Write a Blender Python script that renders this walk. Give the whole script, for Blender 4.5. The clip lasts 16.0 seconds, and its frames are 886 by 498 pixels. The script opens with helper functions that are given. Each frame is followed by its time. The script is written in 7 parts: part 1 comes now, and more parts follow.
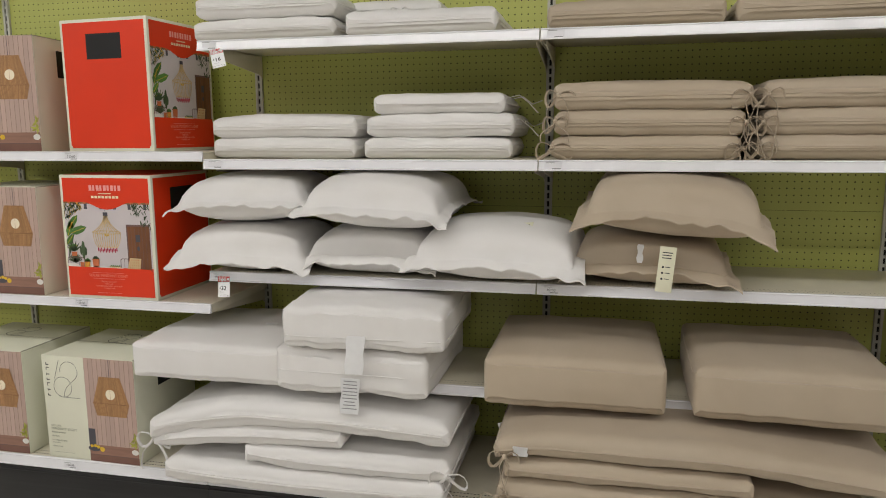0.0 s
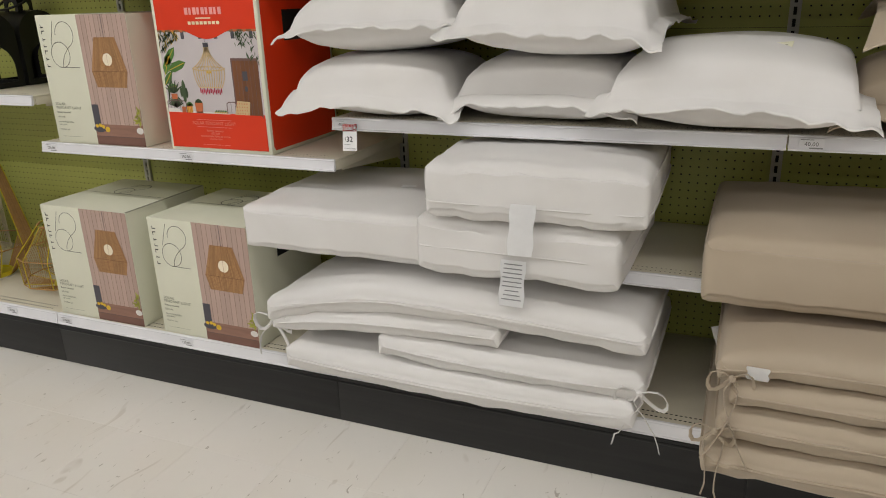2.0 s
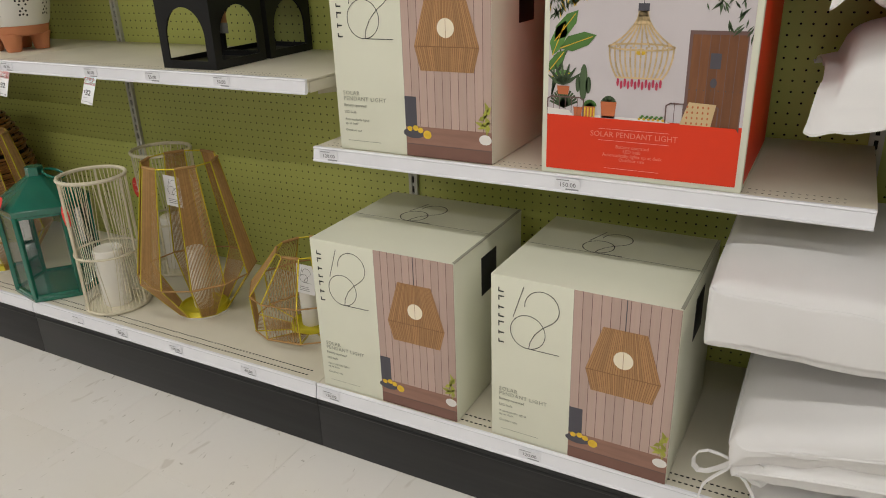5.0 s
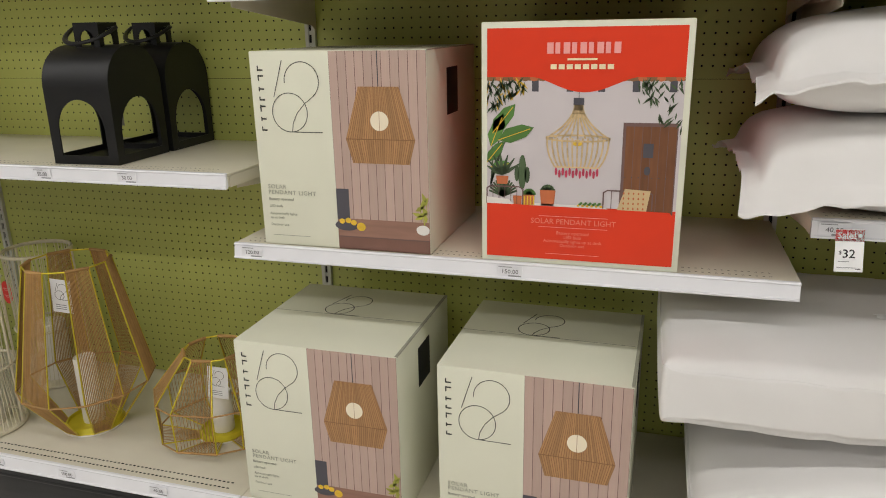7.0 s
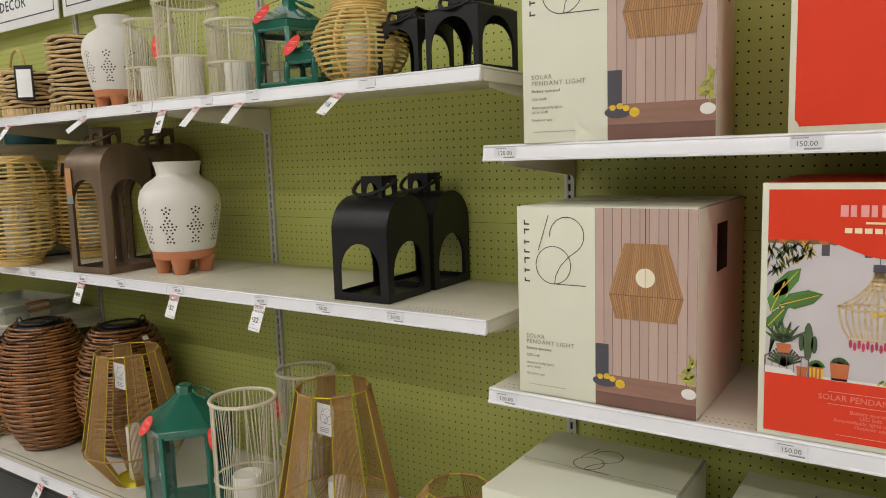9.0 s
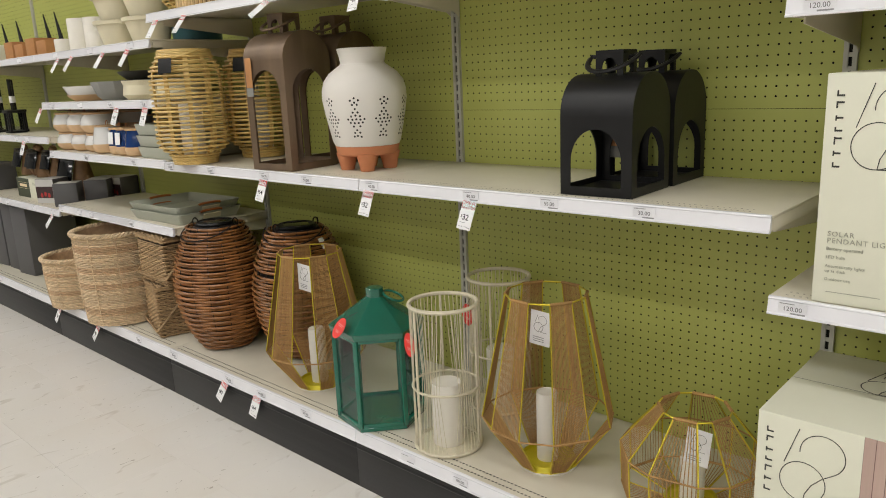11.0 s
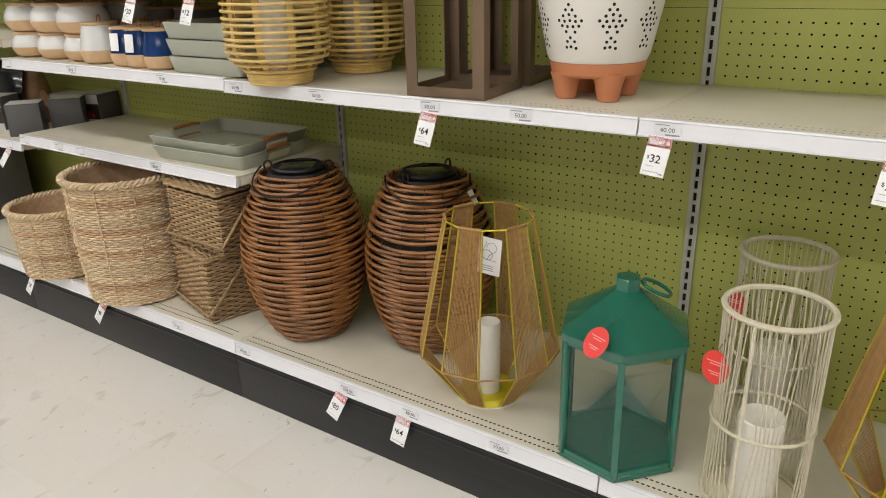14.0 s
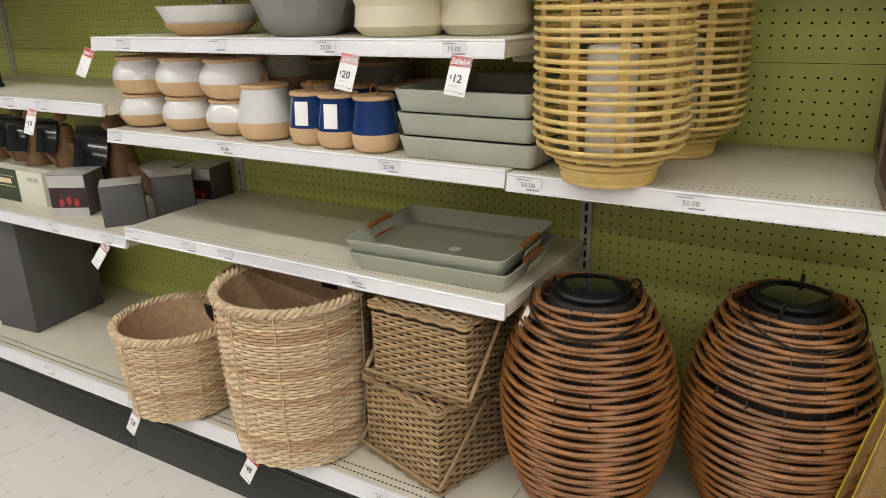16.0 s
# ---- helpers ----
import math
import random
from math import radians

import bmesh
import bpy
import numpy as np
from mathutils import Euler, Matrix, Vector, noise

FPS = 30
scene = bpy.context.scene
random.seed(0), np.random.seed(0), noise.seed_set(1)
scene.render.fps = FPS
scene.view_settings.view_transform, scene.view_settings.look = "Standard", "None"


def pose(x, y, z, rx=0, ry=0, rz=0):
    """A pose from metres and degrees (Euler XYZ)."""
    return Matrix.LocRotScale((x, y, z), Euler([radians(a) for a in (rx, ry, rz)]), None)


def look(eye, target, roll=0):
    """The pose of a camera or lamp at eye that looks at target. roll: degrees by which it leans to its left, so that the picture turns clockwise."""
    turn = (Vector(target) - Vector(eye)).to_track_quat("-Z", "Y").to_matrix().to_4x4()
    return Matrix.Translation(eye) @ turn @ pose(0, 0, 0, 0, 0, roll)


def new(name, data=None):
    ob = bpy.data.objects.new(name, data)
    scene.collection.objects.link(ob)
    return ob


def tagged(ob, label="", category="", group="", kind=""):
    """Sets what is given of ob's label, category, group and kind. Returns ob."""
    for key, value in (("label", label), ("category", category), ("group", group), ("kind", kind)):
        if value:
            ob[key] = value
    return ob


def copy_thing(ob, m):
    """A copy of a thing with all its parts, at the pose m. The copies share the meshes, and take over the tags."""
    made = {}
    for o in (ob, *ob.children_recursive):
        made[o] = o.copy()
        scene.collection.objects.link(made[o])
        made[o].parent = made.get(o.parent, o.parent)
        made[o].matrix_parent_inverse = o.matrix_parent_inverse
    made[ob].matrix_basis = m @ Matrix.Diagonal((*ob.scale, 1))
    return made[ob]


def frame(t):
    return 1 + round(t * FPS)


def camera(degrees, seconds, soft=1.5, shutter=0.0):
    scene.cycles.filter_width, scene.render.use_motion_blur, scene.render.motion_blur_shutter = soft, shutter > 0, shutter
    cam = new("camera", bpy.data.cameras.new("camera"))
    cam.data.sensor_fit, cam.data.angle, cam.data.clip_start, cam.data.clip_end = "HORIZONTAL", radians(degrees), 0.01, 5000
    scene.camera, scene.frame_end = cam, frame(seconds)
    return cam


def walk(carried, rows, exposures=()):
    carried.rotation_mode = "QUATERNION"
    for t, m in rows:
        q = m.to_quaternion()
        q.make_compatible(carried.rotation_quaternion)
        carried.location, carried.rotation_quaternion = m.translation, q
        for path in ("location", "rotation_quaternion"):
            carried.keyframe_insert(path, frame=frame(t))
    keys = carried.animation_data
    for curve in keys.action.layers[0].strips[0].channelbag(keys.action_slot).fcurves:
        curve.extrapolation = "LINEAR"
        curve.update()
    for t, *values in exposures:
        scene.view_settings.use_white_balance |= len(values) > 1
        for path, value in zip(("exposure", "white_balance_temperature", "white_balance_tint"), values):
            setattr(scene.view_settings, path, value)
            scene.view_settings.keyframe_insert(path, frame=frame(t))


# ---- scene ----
cam = camera(62.6, 16.0, soft=1.0)
METRES, EYE, TILT, LEAN, TURN = 8.0, 1.5, 0.0, 0.0, 14.7
PATH = [
    (0, (2.655, -2.294, 1.45), (2.228, -0.365, 1.14), -0.3),
    (0.5, (2.6, -2.239, 1.408), (2.052, -0.36, 0.998), -1.0),
    (1, (2.546, -2.095, 1.36), (1.913, -0.274, 0.826), -1.5),
    (1.5, (2.476, -1.875, 1.307), (1.777, -0.106, 0.69), -1.7),
    (2, (2.352, -1.717, 1.278), (1.612, 0.02, 0.621), -1.8),
    (2.5, (2.151, -1.576, 1.29), (1.351, 0.128, 0.615), -2.1),
    (3, (1.919, -1.437, 1.279), (1.008, 0.203, 0.586), -2.1),
    (3.5, (1.694, -1.295, 1.278), (0.682, 0.269, 0.549), -2.1),
    (4, (1.465, -1.261, 1.273), (0.42, 0.269, 0.52), -2.0),
    (6.5, (0.941, -1.283, 1.268), (0.389, 0.505, 0.562), -1.6),
    (7, (0.944, -1.296, 1.298), (0.393, 0.535, 0.715), -1.1),
    (7.5, (0.943, -1.291, 1.338), (0.322, 0.556, 0.889), -1.0),
    (8, (0.925, -1.289, 1.363), (0.167, 0.53, 1.022), -1.3),
    (8.5, (0.904, -1.298, 1.37), (-0.034, 0.448, 1.098), -1.5),
    (9, (0.864, -1.31, 1.373), (-0.251, 0.331, 1.12), -1.8),
    (9.5, (0.796, -1.325, 1.36), (-0.466, 0.201, 1.08), -1.8),
    (10, (0.71, -1.323, 1.322), (-0.666, 0.088, 0.981), -1.9),
    (12.5, (-0.017, -1.351, 1.265), (-1.132, 0.186, 0.638), -1.2),
    (13, (-0.216, -1.275, 1.27), (-1.289, 0.274, 0.599), -0.9),
    (13.5, (-0.461, -1.264, 1.267), (-1.52, 0.283, 0.57), -1.4),
    (14, (-0.733, -1.261, 1.269), (-1.792, 0.276, 0.549), -1.4),
    (14.5, (-1.041, -1.224, 1.279), (-2.105, 0.302, 0.545), -1.3),
    (15, (-1.355, -1.219, 1.283), (-2.424, 0.298, 0.539), -1.6),
    (15.5, (-1.606, -1.202, 1.29), (-2.657, 0.338, 0.567), -1.8),
    (16, (-1.817, -1.138, 1.32), (-2.798, 0.477, 0.664), -1.6),
]
walk(cam, [(t, look(eye, target, roll)) for t, eye, target, roll in PATH],
     [(0.0, -0.12), (4.0, -0.14), (7.0, 0.0), (9.0, 0.0), (12.5, 0.26), (16.0, 0.24)])

# ---- world and lights ----
world = bpy.data.worlds.new("store_air")
scene.world = world
world.use_nodes = True
world.node_tree.nodes["Background"].inputs[0].default_value = (0.9, 0.95, 1.0, 1)
world.node_tree.nodes["Background"].inputs[1].default_value = 0.006

CEIL = 4.3
LAMP_ROWS = {-1.9: 20.0, -4.4: 20.0, -7.0: 16.0, -9.6: 11.0}   # distance from the shelves: watts of each lamp
LAMP_X = (-9.0, -6.5, -4.0, -1.5, 1.0, 3.5, 6.0)


def rgb(r, g, b):
    """Linear colour from 0-255 display values."""
    def lin(v):
        v /= 255.0
        return v / 12.92 if v <= 0.04045 else ((v + 0.055) / 1.055) ** 2.4
    return (lin(r), lin(g), lin(b), 1.0)


# ---- materials ----
def material(name, color, rough=0.5, metal=0.0, vary=0.0, scale=20.0, bump=0.0, bump_scale=200.0, second=None, second_scale=3.0,
             second_amount=0.0, coat=0.0, per_piece=0.0, alpha=None, transmission=0.0, emission=0.0, stretch=(1, 1, 1), sheen=0.0):
    """A surface with grain (vary, scale), broad stains of a second colour, fine relief and piece-to-piece change."""
    m = bpy.data.materials.new(name)
    m.use_nodes = True
    nt = m.node_tree
    n, l = nt.nodes, nt.links
    b = n["Principled BSDF"]
    b.inputs["Roughness"].default_value = rough
    b.inputs["Metallic"].default_value = metal
    b.inputs["Coat Weight"].default_value = coat
    b.inputs["Transmission Weight"].default_value = transmission
    b.inputs["Sheen Weight"].default_value = sheen
    co = n.new("ShaderNodeTexCoord")
    mp = n.new("ShaderNodeMapping")
    mp.inputs["Scale"].default_value = stretch
    l.new(co.outputs["Object"], mp.inputs[0])
    base = n.new("ShaderNodeRGB")
    base.outputs[0].default_value = color
    out = base.outputs[0]
    if second is not None:
        tex = n.new("ShaderNodeTexNoise")
        tex.inputs["Scale"].default_value = second_scale
        tex.inputs["Detail"].default_value = 4
        ramp = n.new("ShaderNodeMapRange")
        ramp.inputs[1].default_value, ramp.inputs[2].default_value = 0.42, 0.7
        ramp.inputs[4].default_value = second_amount
        l.new(mp.outputs[0], tex.inputs["Vector"])
        l.new(tex.outputs["Fac"], ramp.inputs[0])
        mix = n.new("ShaderNodeMix")
        mix.data_type = "RGBA"
        l.new(ramp.outputs[0], mix.inputs[0])
        l.new(out, mix.inputs[6])
        mix.inputs[7].default_value = second
        out = mix.outputs[2]
    if vary or per_piece:
        hsv = n.new("ShaderNodeHueSaturation")
        l.new(out, hsv.inputs["Color"])
        total = None
        if vary:
            tex = n.new("ShaderNodeTexNoise")
            tex.inputs["Scale"].default_value = scale
            tex.inputs["Detail"].default_value = 3
            l.new(mp.outputs[0], tex.inputs["Vector"])
            r = n.new("ShaderNodeMapRange")
            r.inputs[1].default_value, r.inputs[2].default_value = 0.3, 0.7
            r.inputs[3].default_value, r.inputs[4].default_value = 1 - vary, 1 + vary
            l.new(tex.outputs["Fac"], r.inputs[0])
            total = r.outputs[0]
        if per_piece:
            geo = n.new("ShaderNodeNewGeometry")
            info = n.new("ShaderNodeObjectInfo")
            add = n.new("ShaderNodeMath")
            add.operation = "ADD"
            l.new(geo.outputs["Random Per Island"], add.inputs[0])
            l.new(info.outputs["Random"], add.inputs[1])
            fr = n.new("ShaderNodeMath")
            fr.operation = "FRACT"
            l.new(add.outputs[0], fr.inputs[0])
            r = n.new("ShaderNodeMapRange")
            r.inputs[3].default_value, r.inputs[4].default_value = 1 - per_piece, 1 + per_piece
            l.new(fr.outputs[0], r.inputs[0])
            if total is None:
                total = r.outputs[0]
            else:
                mul = n.new("ShaderNodeMath")
                mul.operation = "MULTIPLY"
                l.new(total, mul.inputs[0])
                l.new(r.outputs[0], mul.inputs[1])
                total = mul.outputs[0]
        l.new(total, hsv.inputs["Value"])
        out = hsv.outputs["Color"]
    l.new(out, b.inputs["Base Color"])
    if bump:
        tex = n.new("ShaderNodeTexNoise")
        tex.inputs["Scale"].default_value = bump_scale
        tex.inputs["Detail"].default_value = 3
        l.new(mp.outputs[0], tex.inputs["Vector"])
        bp = n.new("ShaderNodeBump")
        bp.inputs["Strength"].default_value = bump
        bp.inputs["Distance"].default_value = 0.002
        l.new(tex.outputs["Fac"], bp.inputs["Height"])
        l.new(bp.outputs[0], b.inputs["Normal"])
    if emission:
        b.inputs["Emission Color"].default_value = color
        b.inputs["Emission Strength"].default_value = emission
    return m


M = {}
M["panel"] = material("green_pegboard", rgb(188, 193, 106), 0.42, vary=0.03, scale=5, bump=0.05, bump_scale=60, second=rgb(174, 181, 92), second_scale=1.5, second_amount=0.5)
# near-black colour that stands in for the shade inside holes and slots
M["dark"] = material("void_shade", (0.012, 0.012, 0.008, 1), 0.9)
M["steel"] = material("almond_steel", rgb(214, 208, 190), 0.42, vary=0.03, scale=8, bump=0.04, bump_scale=300, second=rgb(196, 188, 168), second_scale=3, second_amount=0.5)
M["upright"] = material("grey_steel", rgb(190, 190, 180), 0.4, vary=0.04, scale=30)
M["rail"] = material("white_rail", rgb(236, 236, 240), 0.25, vary=0.02, scale=12, coat=0.3)
M["paper"] = material("white_paper", rgb(250, 250, 250), 0.5, vary=0.015, scale=40)
M["ink"] = material("dark_ink", rgb(45, 45, 48), 0.6)
M["ink_pale"] = material("grey_ink", rgb(150, 150, 152), 0.6)
M["kick"] = material("charcoal_kick", rgb(27, 27, 28), 0.46, vary=0.12, scale=14, second=rgb(44, 44, 43), second_scale=7, second_amount=0.35, stretch=(0.3, 1, 6), bump=0.05, bump_scale=120)
M["wall"] = material("painted_wall", rgb(132, 129, 123), 0.7, vary=0.03, scale=3, bump=0.08, bump_scale=150)
M["ceiling"] = material("white_ceiling", rgb(150, 150, 147), 0.8, vary=0.02, scale=6, bump=0.1, bump_scale=90)
M["red"] = material("sale_red", rgb(242, 56, 54), 0.5, vary=0.03, scale=30)
M["coral"] = material("coral_card", rgb(238, 66, 58), 0.55, vary=0.03, scale=30)


def floor_material():
    m = material("vinyl_tile", rgb(238, 234, 227), 0.26, vary=0.025, scale=4, per_piece=0.005, bump=0.03, bump_scale=40,
                 second=rgb(228, 223, 213), second_scale=2.2, second_amount=0.6)
    nt = m.node_tree
    n, l = nt.nodes, nt.links
    b = n["Principled BSDF"]
    src = b.inputs["Base Color"].links[0].from_socket
    geo = n.new("ShaderNodeNewGeometry")
    for size, lo, hi, tone, amount in ((46, 0.70, 0.74, rgb(176, 168, 154), 0.75), (30, 0.72, 0.75, rgb(236, 233, 226), 0.7), (11, 0.66, 0.72, rgb(190, 180, 164), 0.35)):
        mp = n.new("ShaderNodeMapping")
        mp.inputs["Scale"].default_value = (1, 0.42, 1)
        mp.inputs["Rotation"].default_value = (0, 0, size * 0.1)
        l.new(geo.outputs["Position"], mp.inputs[0])
        tex = n.new("ShaderNodeTexNoise")
        tex.inputs["Scale"].default_value = size
        tex.inputs["Detail"].default_value = 2
        tex.inputs["Distortion"].default_value = 1.5
        l.new(mp.outputs[0], tex.inputs["Vector"])
        r = n.new("ShaderNodeMapRange")
        r.inputs[1].default_value, r.inputs[2].default_value, r.inputs[4].default_value = lo, hi, amount
        l.new(tex.outputs["Fac"], r.inputs[0])
        mix = n.new("ShaderNodeMix")
        mix.data_type = "RGBA"
        l.new(r.outputs[0], mix.inputs[0])
        l.new(src, mix.inputs[6])
        mix.inputs[7].default_value = tone
        src = mix.outputs[2]
    l.new(src, b.inputs["Base Color"])
    return m


M["floor"] = floor_material()


# ---- mesh helpers ----
def link(name, me, parent=None, label="", at=None):
    ob = new(name, me)
    if parent is not None:
        ob.parent = parent
    if at is not None:
        ob.matrix_basis = at
    return tagged(ob, label=label)


def finish(bm, mat, smooth=True, name="mesh", sharp=27):
    me = bpy.data.meshes.new(name)
    bm.normal_update()
    bm.to_mesh(me)
    bm.free()
    for mt in (mat if isinstance(mat, (list, tuple)) else [mat]):
        me.materials.append(mt)
    if smooth:
        me.polygons.foreach_set("use_smooth", [True] * len(me.polygons))
        me.set_sharp_from_angle(angle=radians(sharp))
    return me


def part(name, bm, mat, parent, label="", at=None, smooth=True, sharp=27):
    return link(name, finish(bm, mat, smooth, name, sharp), parent, label, at)


def thing(name, label, category, at=None, group="", kind=""):
    ob = new(name)
    if at is not None:
        ob.matrix_basis = at
    return tagged(ob, label, category, group, kind)


def add_box(bm, x0, x1, y0, y1, z0, z1, bevel=0.0, m=None, seg=2, mi=0):
    """A bevelled box added to bm."""
    b = bmesh.new()
    bmesh.ops.create_cube(b, size=1)
    for v in b.verts:
        v.co = Vector(((x0 + x1) / 2 + v.co.x * (x1 - x0), (y0 + y1) / 2 + v.co.y * (y1 - y0), (z0 + z1) / 2 + v.co.z * (z1 - z0)))
    if bevel:
        bmesh.ops.bevel(b, geom=b.edges[:], offset=bevel, segments=seg, affect="EDGES", profile=0.5)
    if m is not None:
        b.transform(m)
    for f in b.faces:
        f.material_index = mi
    merge(bm, b)
    return bm


def merge(bm, other):
    me = bpy.data.meshes.new("tmp")
    other.to_mesh(me)
    other.free()
    bm.from_mesh(me)
    bpy.data.meshes.remove(me)


def box(x0, x1, y0, y1, z0, z1, bevel=0.0, seg=2):
    return add_box(bmesh.new(), x0, x1, y0, y1, z0, z1, bevel, seg=seg)


def add_lathe(bm, profile, n=32, m=None, close=False, mi=0):
    """A surface of revolution about z from (radius, z) pairs."""
    rings = []
    for r, z in profile:
        if r < 1e-5:
            rings.append([bm.verts.new((0, 0, z))])
        else:
            rings.append([bm.verts.new((r * math.cos(2 * math.pi * k / n), r * math.sin(2 * math.pi * k / n), z)) for k in range(n)])
    pairs = list(zip(rings, rings[1:])) + ([(rings[-1], rings[0])] if close else [])
    for a, b in pairs:
        for k in range(n):
            j = (k + 1) % n
            if len(a) == 1 and len(b) == 1:
                continue
            if len(a) == 1:
                f = bm.faces.new((a[0], b[j], b[k]))
            elif len(b) == 1:
                f = bm.faces.new((a[k], a[j], b[0]))
            else:
                f = bm.faces.new((a[k], a[j], b[j], b[k]))
            f.material_index = mi
    if m is not None:
        for ring in rings:
            for v in ring:
                v.co = m @ v.co
    return bm


def add_tube(bm, pts, r, sides=6, closed=False, flat=1.0, mi=0):
    """A tube along points; flat squeezes it across its own up."""
    pts = [Vector(p) for p in pts]
    count = len(pts)
    rings = []
    up = None
    for i, p in enumerate(pts):
        a = pts[i - 1] if i or closed else p
        b = pts[(i + 1) % count] if i < count - 1 or closed else p
        d = (b - a)
        if d.length < 1e-9:
            d = Vector((0, 0, 1))
        d.normalize()
        if up is None:
            up = Vector((0, 0, 1)) if abs(d.z) < 0.9 else Vector((1, 0, 0))
        side = d.cross(up)
        if side.length < 1e-6:
            side = d.orthogonal()
        side.normalize()
        up = side.cross(d).normalized()
        rad = r[i] if isinstance(r, (list, tuple)) else r
        rings.append([bm.verts.new(p + rad * (math.cos(2 * math.pi * k / sides) * side + flat * math.sin(2 * math.pi * k / sides) * up)) for k in range(sides)])
    spans = list(zip(rings, rings[1:])) + ([(rings[-1], rings[0])] if closed else [])
    for a, b in spans:
        for k in range(sides):
            j = (k + 1) % sides
            f = bm.faces.new((a[k], a[j], b[j], b[k]))
            f.material_index = mi
    if not closed:
        for ring, flip in ((rings[0], True), (rings[-1], False)):
            f = bm.faces.new(ring[::-1] if flip else ring)
            f.material_index = mi
    return bm


def circle(r, z, n=48, a0=0.0, a1=2 * math.pi, ends=False):
    m = n - 1 if ends else n
    return [(r * math.cos(a0 + (a1 - a0) * k / m), r * math.sin(a0 + (a1 - a0) * k / m), z) for k in range(n)]


TEXTS = {}


def text_mesh(s, size, mat, align="LEFT", bold=0.0, spacing=1.0):
    key = (s, size, mat.name, align, bold, spacing)
    if key not in TEXTS:
        cu = bpy.data.curves.new("lettering", "FONT")
        cu.body, cu.size, cu.align_x, cu.offset, cu.space_character, cu.resolution_u = s, size, align, bold, spacing, 2
        cu.extrude = 0.0002
        ob = bpy.data.objects.new("lettering", cu)
        scene.collection.objects.link(ob)
        bpy.context.view_layer.update()
        me = bpy.data.meshes.new_from_object(ob.evaluated_get(bpy.context.evaluated_depsgraph_get()))
        bpy.data.objects.remove(ob)
        me.materials.clear()
        me.materials.append(mat)
        TEXTS[key] = me
    return TEXTS[key]


UPRIGHT_TEXT = pose(0, 0, 0, 90, 0, 0)   # lettering that faces the aisle (-y)

# ---- plan ----
# shelves face -y; x runs along the aisle, x = 0 at the joint of the lantern bay and the boxed pendant bay
EDGES = [-7.42, -6.17, -4.94, -3.69, -2.44, -1.22, 0.0, 1.22, 2.44, 3.66, 4.88]
FRONT, BASE_FRONT, BACK = 0.14, 0.052, 0.62
DECK = 0.185
FLOOR = -0.02
SHELVES = {   # bay index: heights of the shelf tops
    0: (0.66, 1.06, 1.48), 1: (0.66, 1.06, 1.48), 2: (0.668, 1.06, 1.48), 3: (0.70, 0.99, 1.24, 1.48), 4: (0.985, 1.575), 5: (0.985, 1.575),
    6: (0.822, 1.393), 7: (0.57, 0.949, 1.365, 1.785), 8: (0.57, 0.949, 1.365, 1.785), 9: (0.57, 0.949, 1.365, 1.785),
}
TOP = 2.42

# ---- setting ----
floor = tagged(link("floor", finish(box(-13, 9, -11, 3, FLOOR - 0.12, FLOOR - 0.0015), M["floor"], False)), "speckled off-white vinyl tile store floor", "floor", kind="structure")
for nm, lab, b in (("wall_back", "plain painted wall behind the shelving", (-13, 9, 1.5, 1.7, FLOOR, CEIL)), ("wall_front", "plain painted wall across the aisle", (-13, 9, -11.2, -11, FLOOR, CEIL)),
                   ("wall_end_a", "plain painted wall at the aisle end", (-13.2, -13, -11.2, 1.7, FLOOR, CEIL)), ("wall_end_b", "plain painted wall at the aisle end", (9, 9.2, -11.2, 1.7, FLOOR, CEIL))):
    tagged(link(nm, finish(box(*b), M["wall"], False)), lab, "wall", kind="structure")
tagged(link("ceiling", finish(box(-13.2, 9.2, -11.2, 1.7, CEIL, CEIL + 0.1), M["ceiling"], False)), "plain white store ceiling", "ceiling", kind="structure")

M["tube"] = material("lamp_diffuser", (1.0, 0.97, 0.92, 1), 0.4, emission=3.0)
lamp_master = None
for ly, watts in LAMP_ROWS.items():
    for lx in LAMP_X:
        at = pose(lx, ly, CEIL)
        if lamp_master is None:
            lamp_master = thing("ceiling_light", "long white linear ceiling light with diffuser", "ceiling light", at, "ceiling lights")
            part("housing", box(-1.2, 1.2, -0.16, 0.16, -0.09, -0.004, 0.01), M["rail"], lamp_master)
            part("diffuser", box(-1.17, 1.17, -0.13, 0.13, -0.105, -0.091, 0.004), M["tube"], lamp_master)
        else:
            copy_thing(lamp_master, at)
        li = bpy.data.lights.new("tube_light", "AREA")
        li.shape, li.size, li.size_y, li.energy, li.color = "RECTANGLE", 2.3, 0.25, watts, (1.0, 0.975, 0.945)
        lo = new("tube_light", li)
        lo.matrix_basis = pose(lx, ly, CEIL - 0.12)


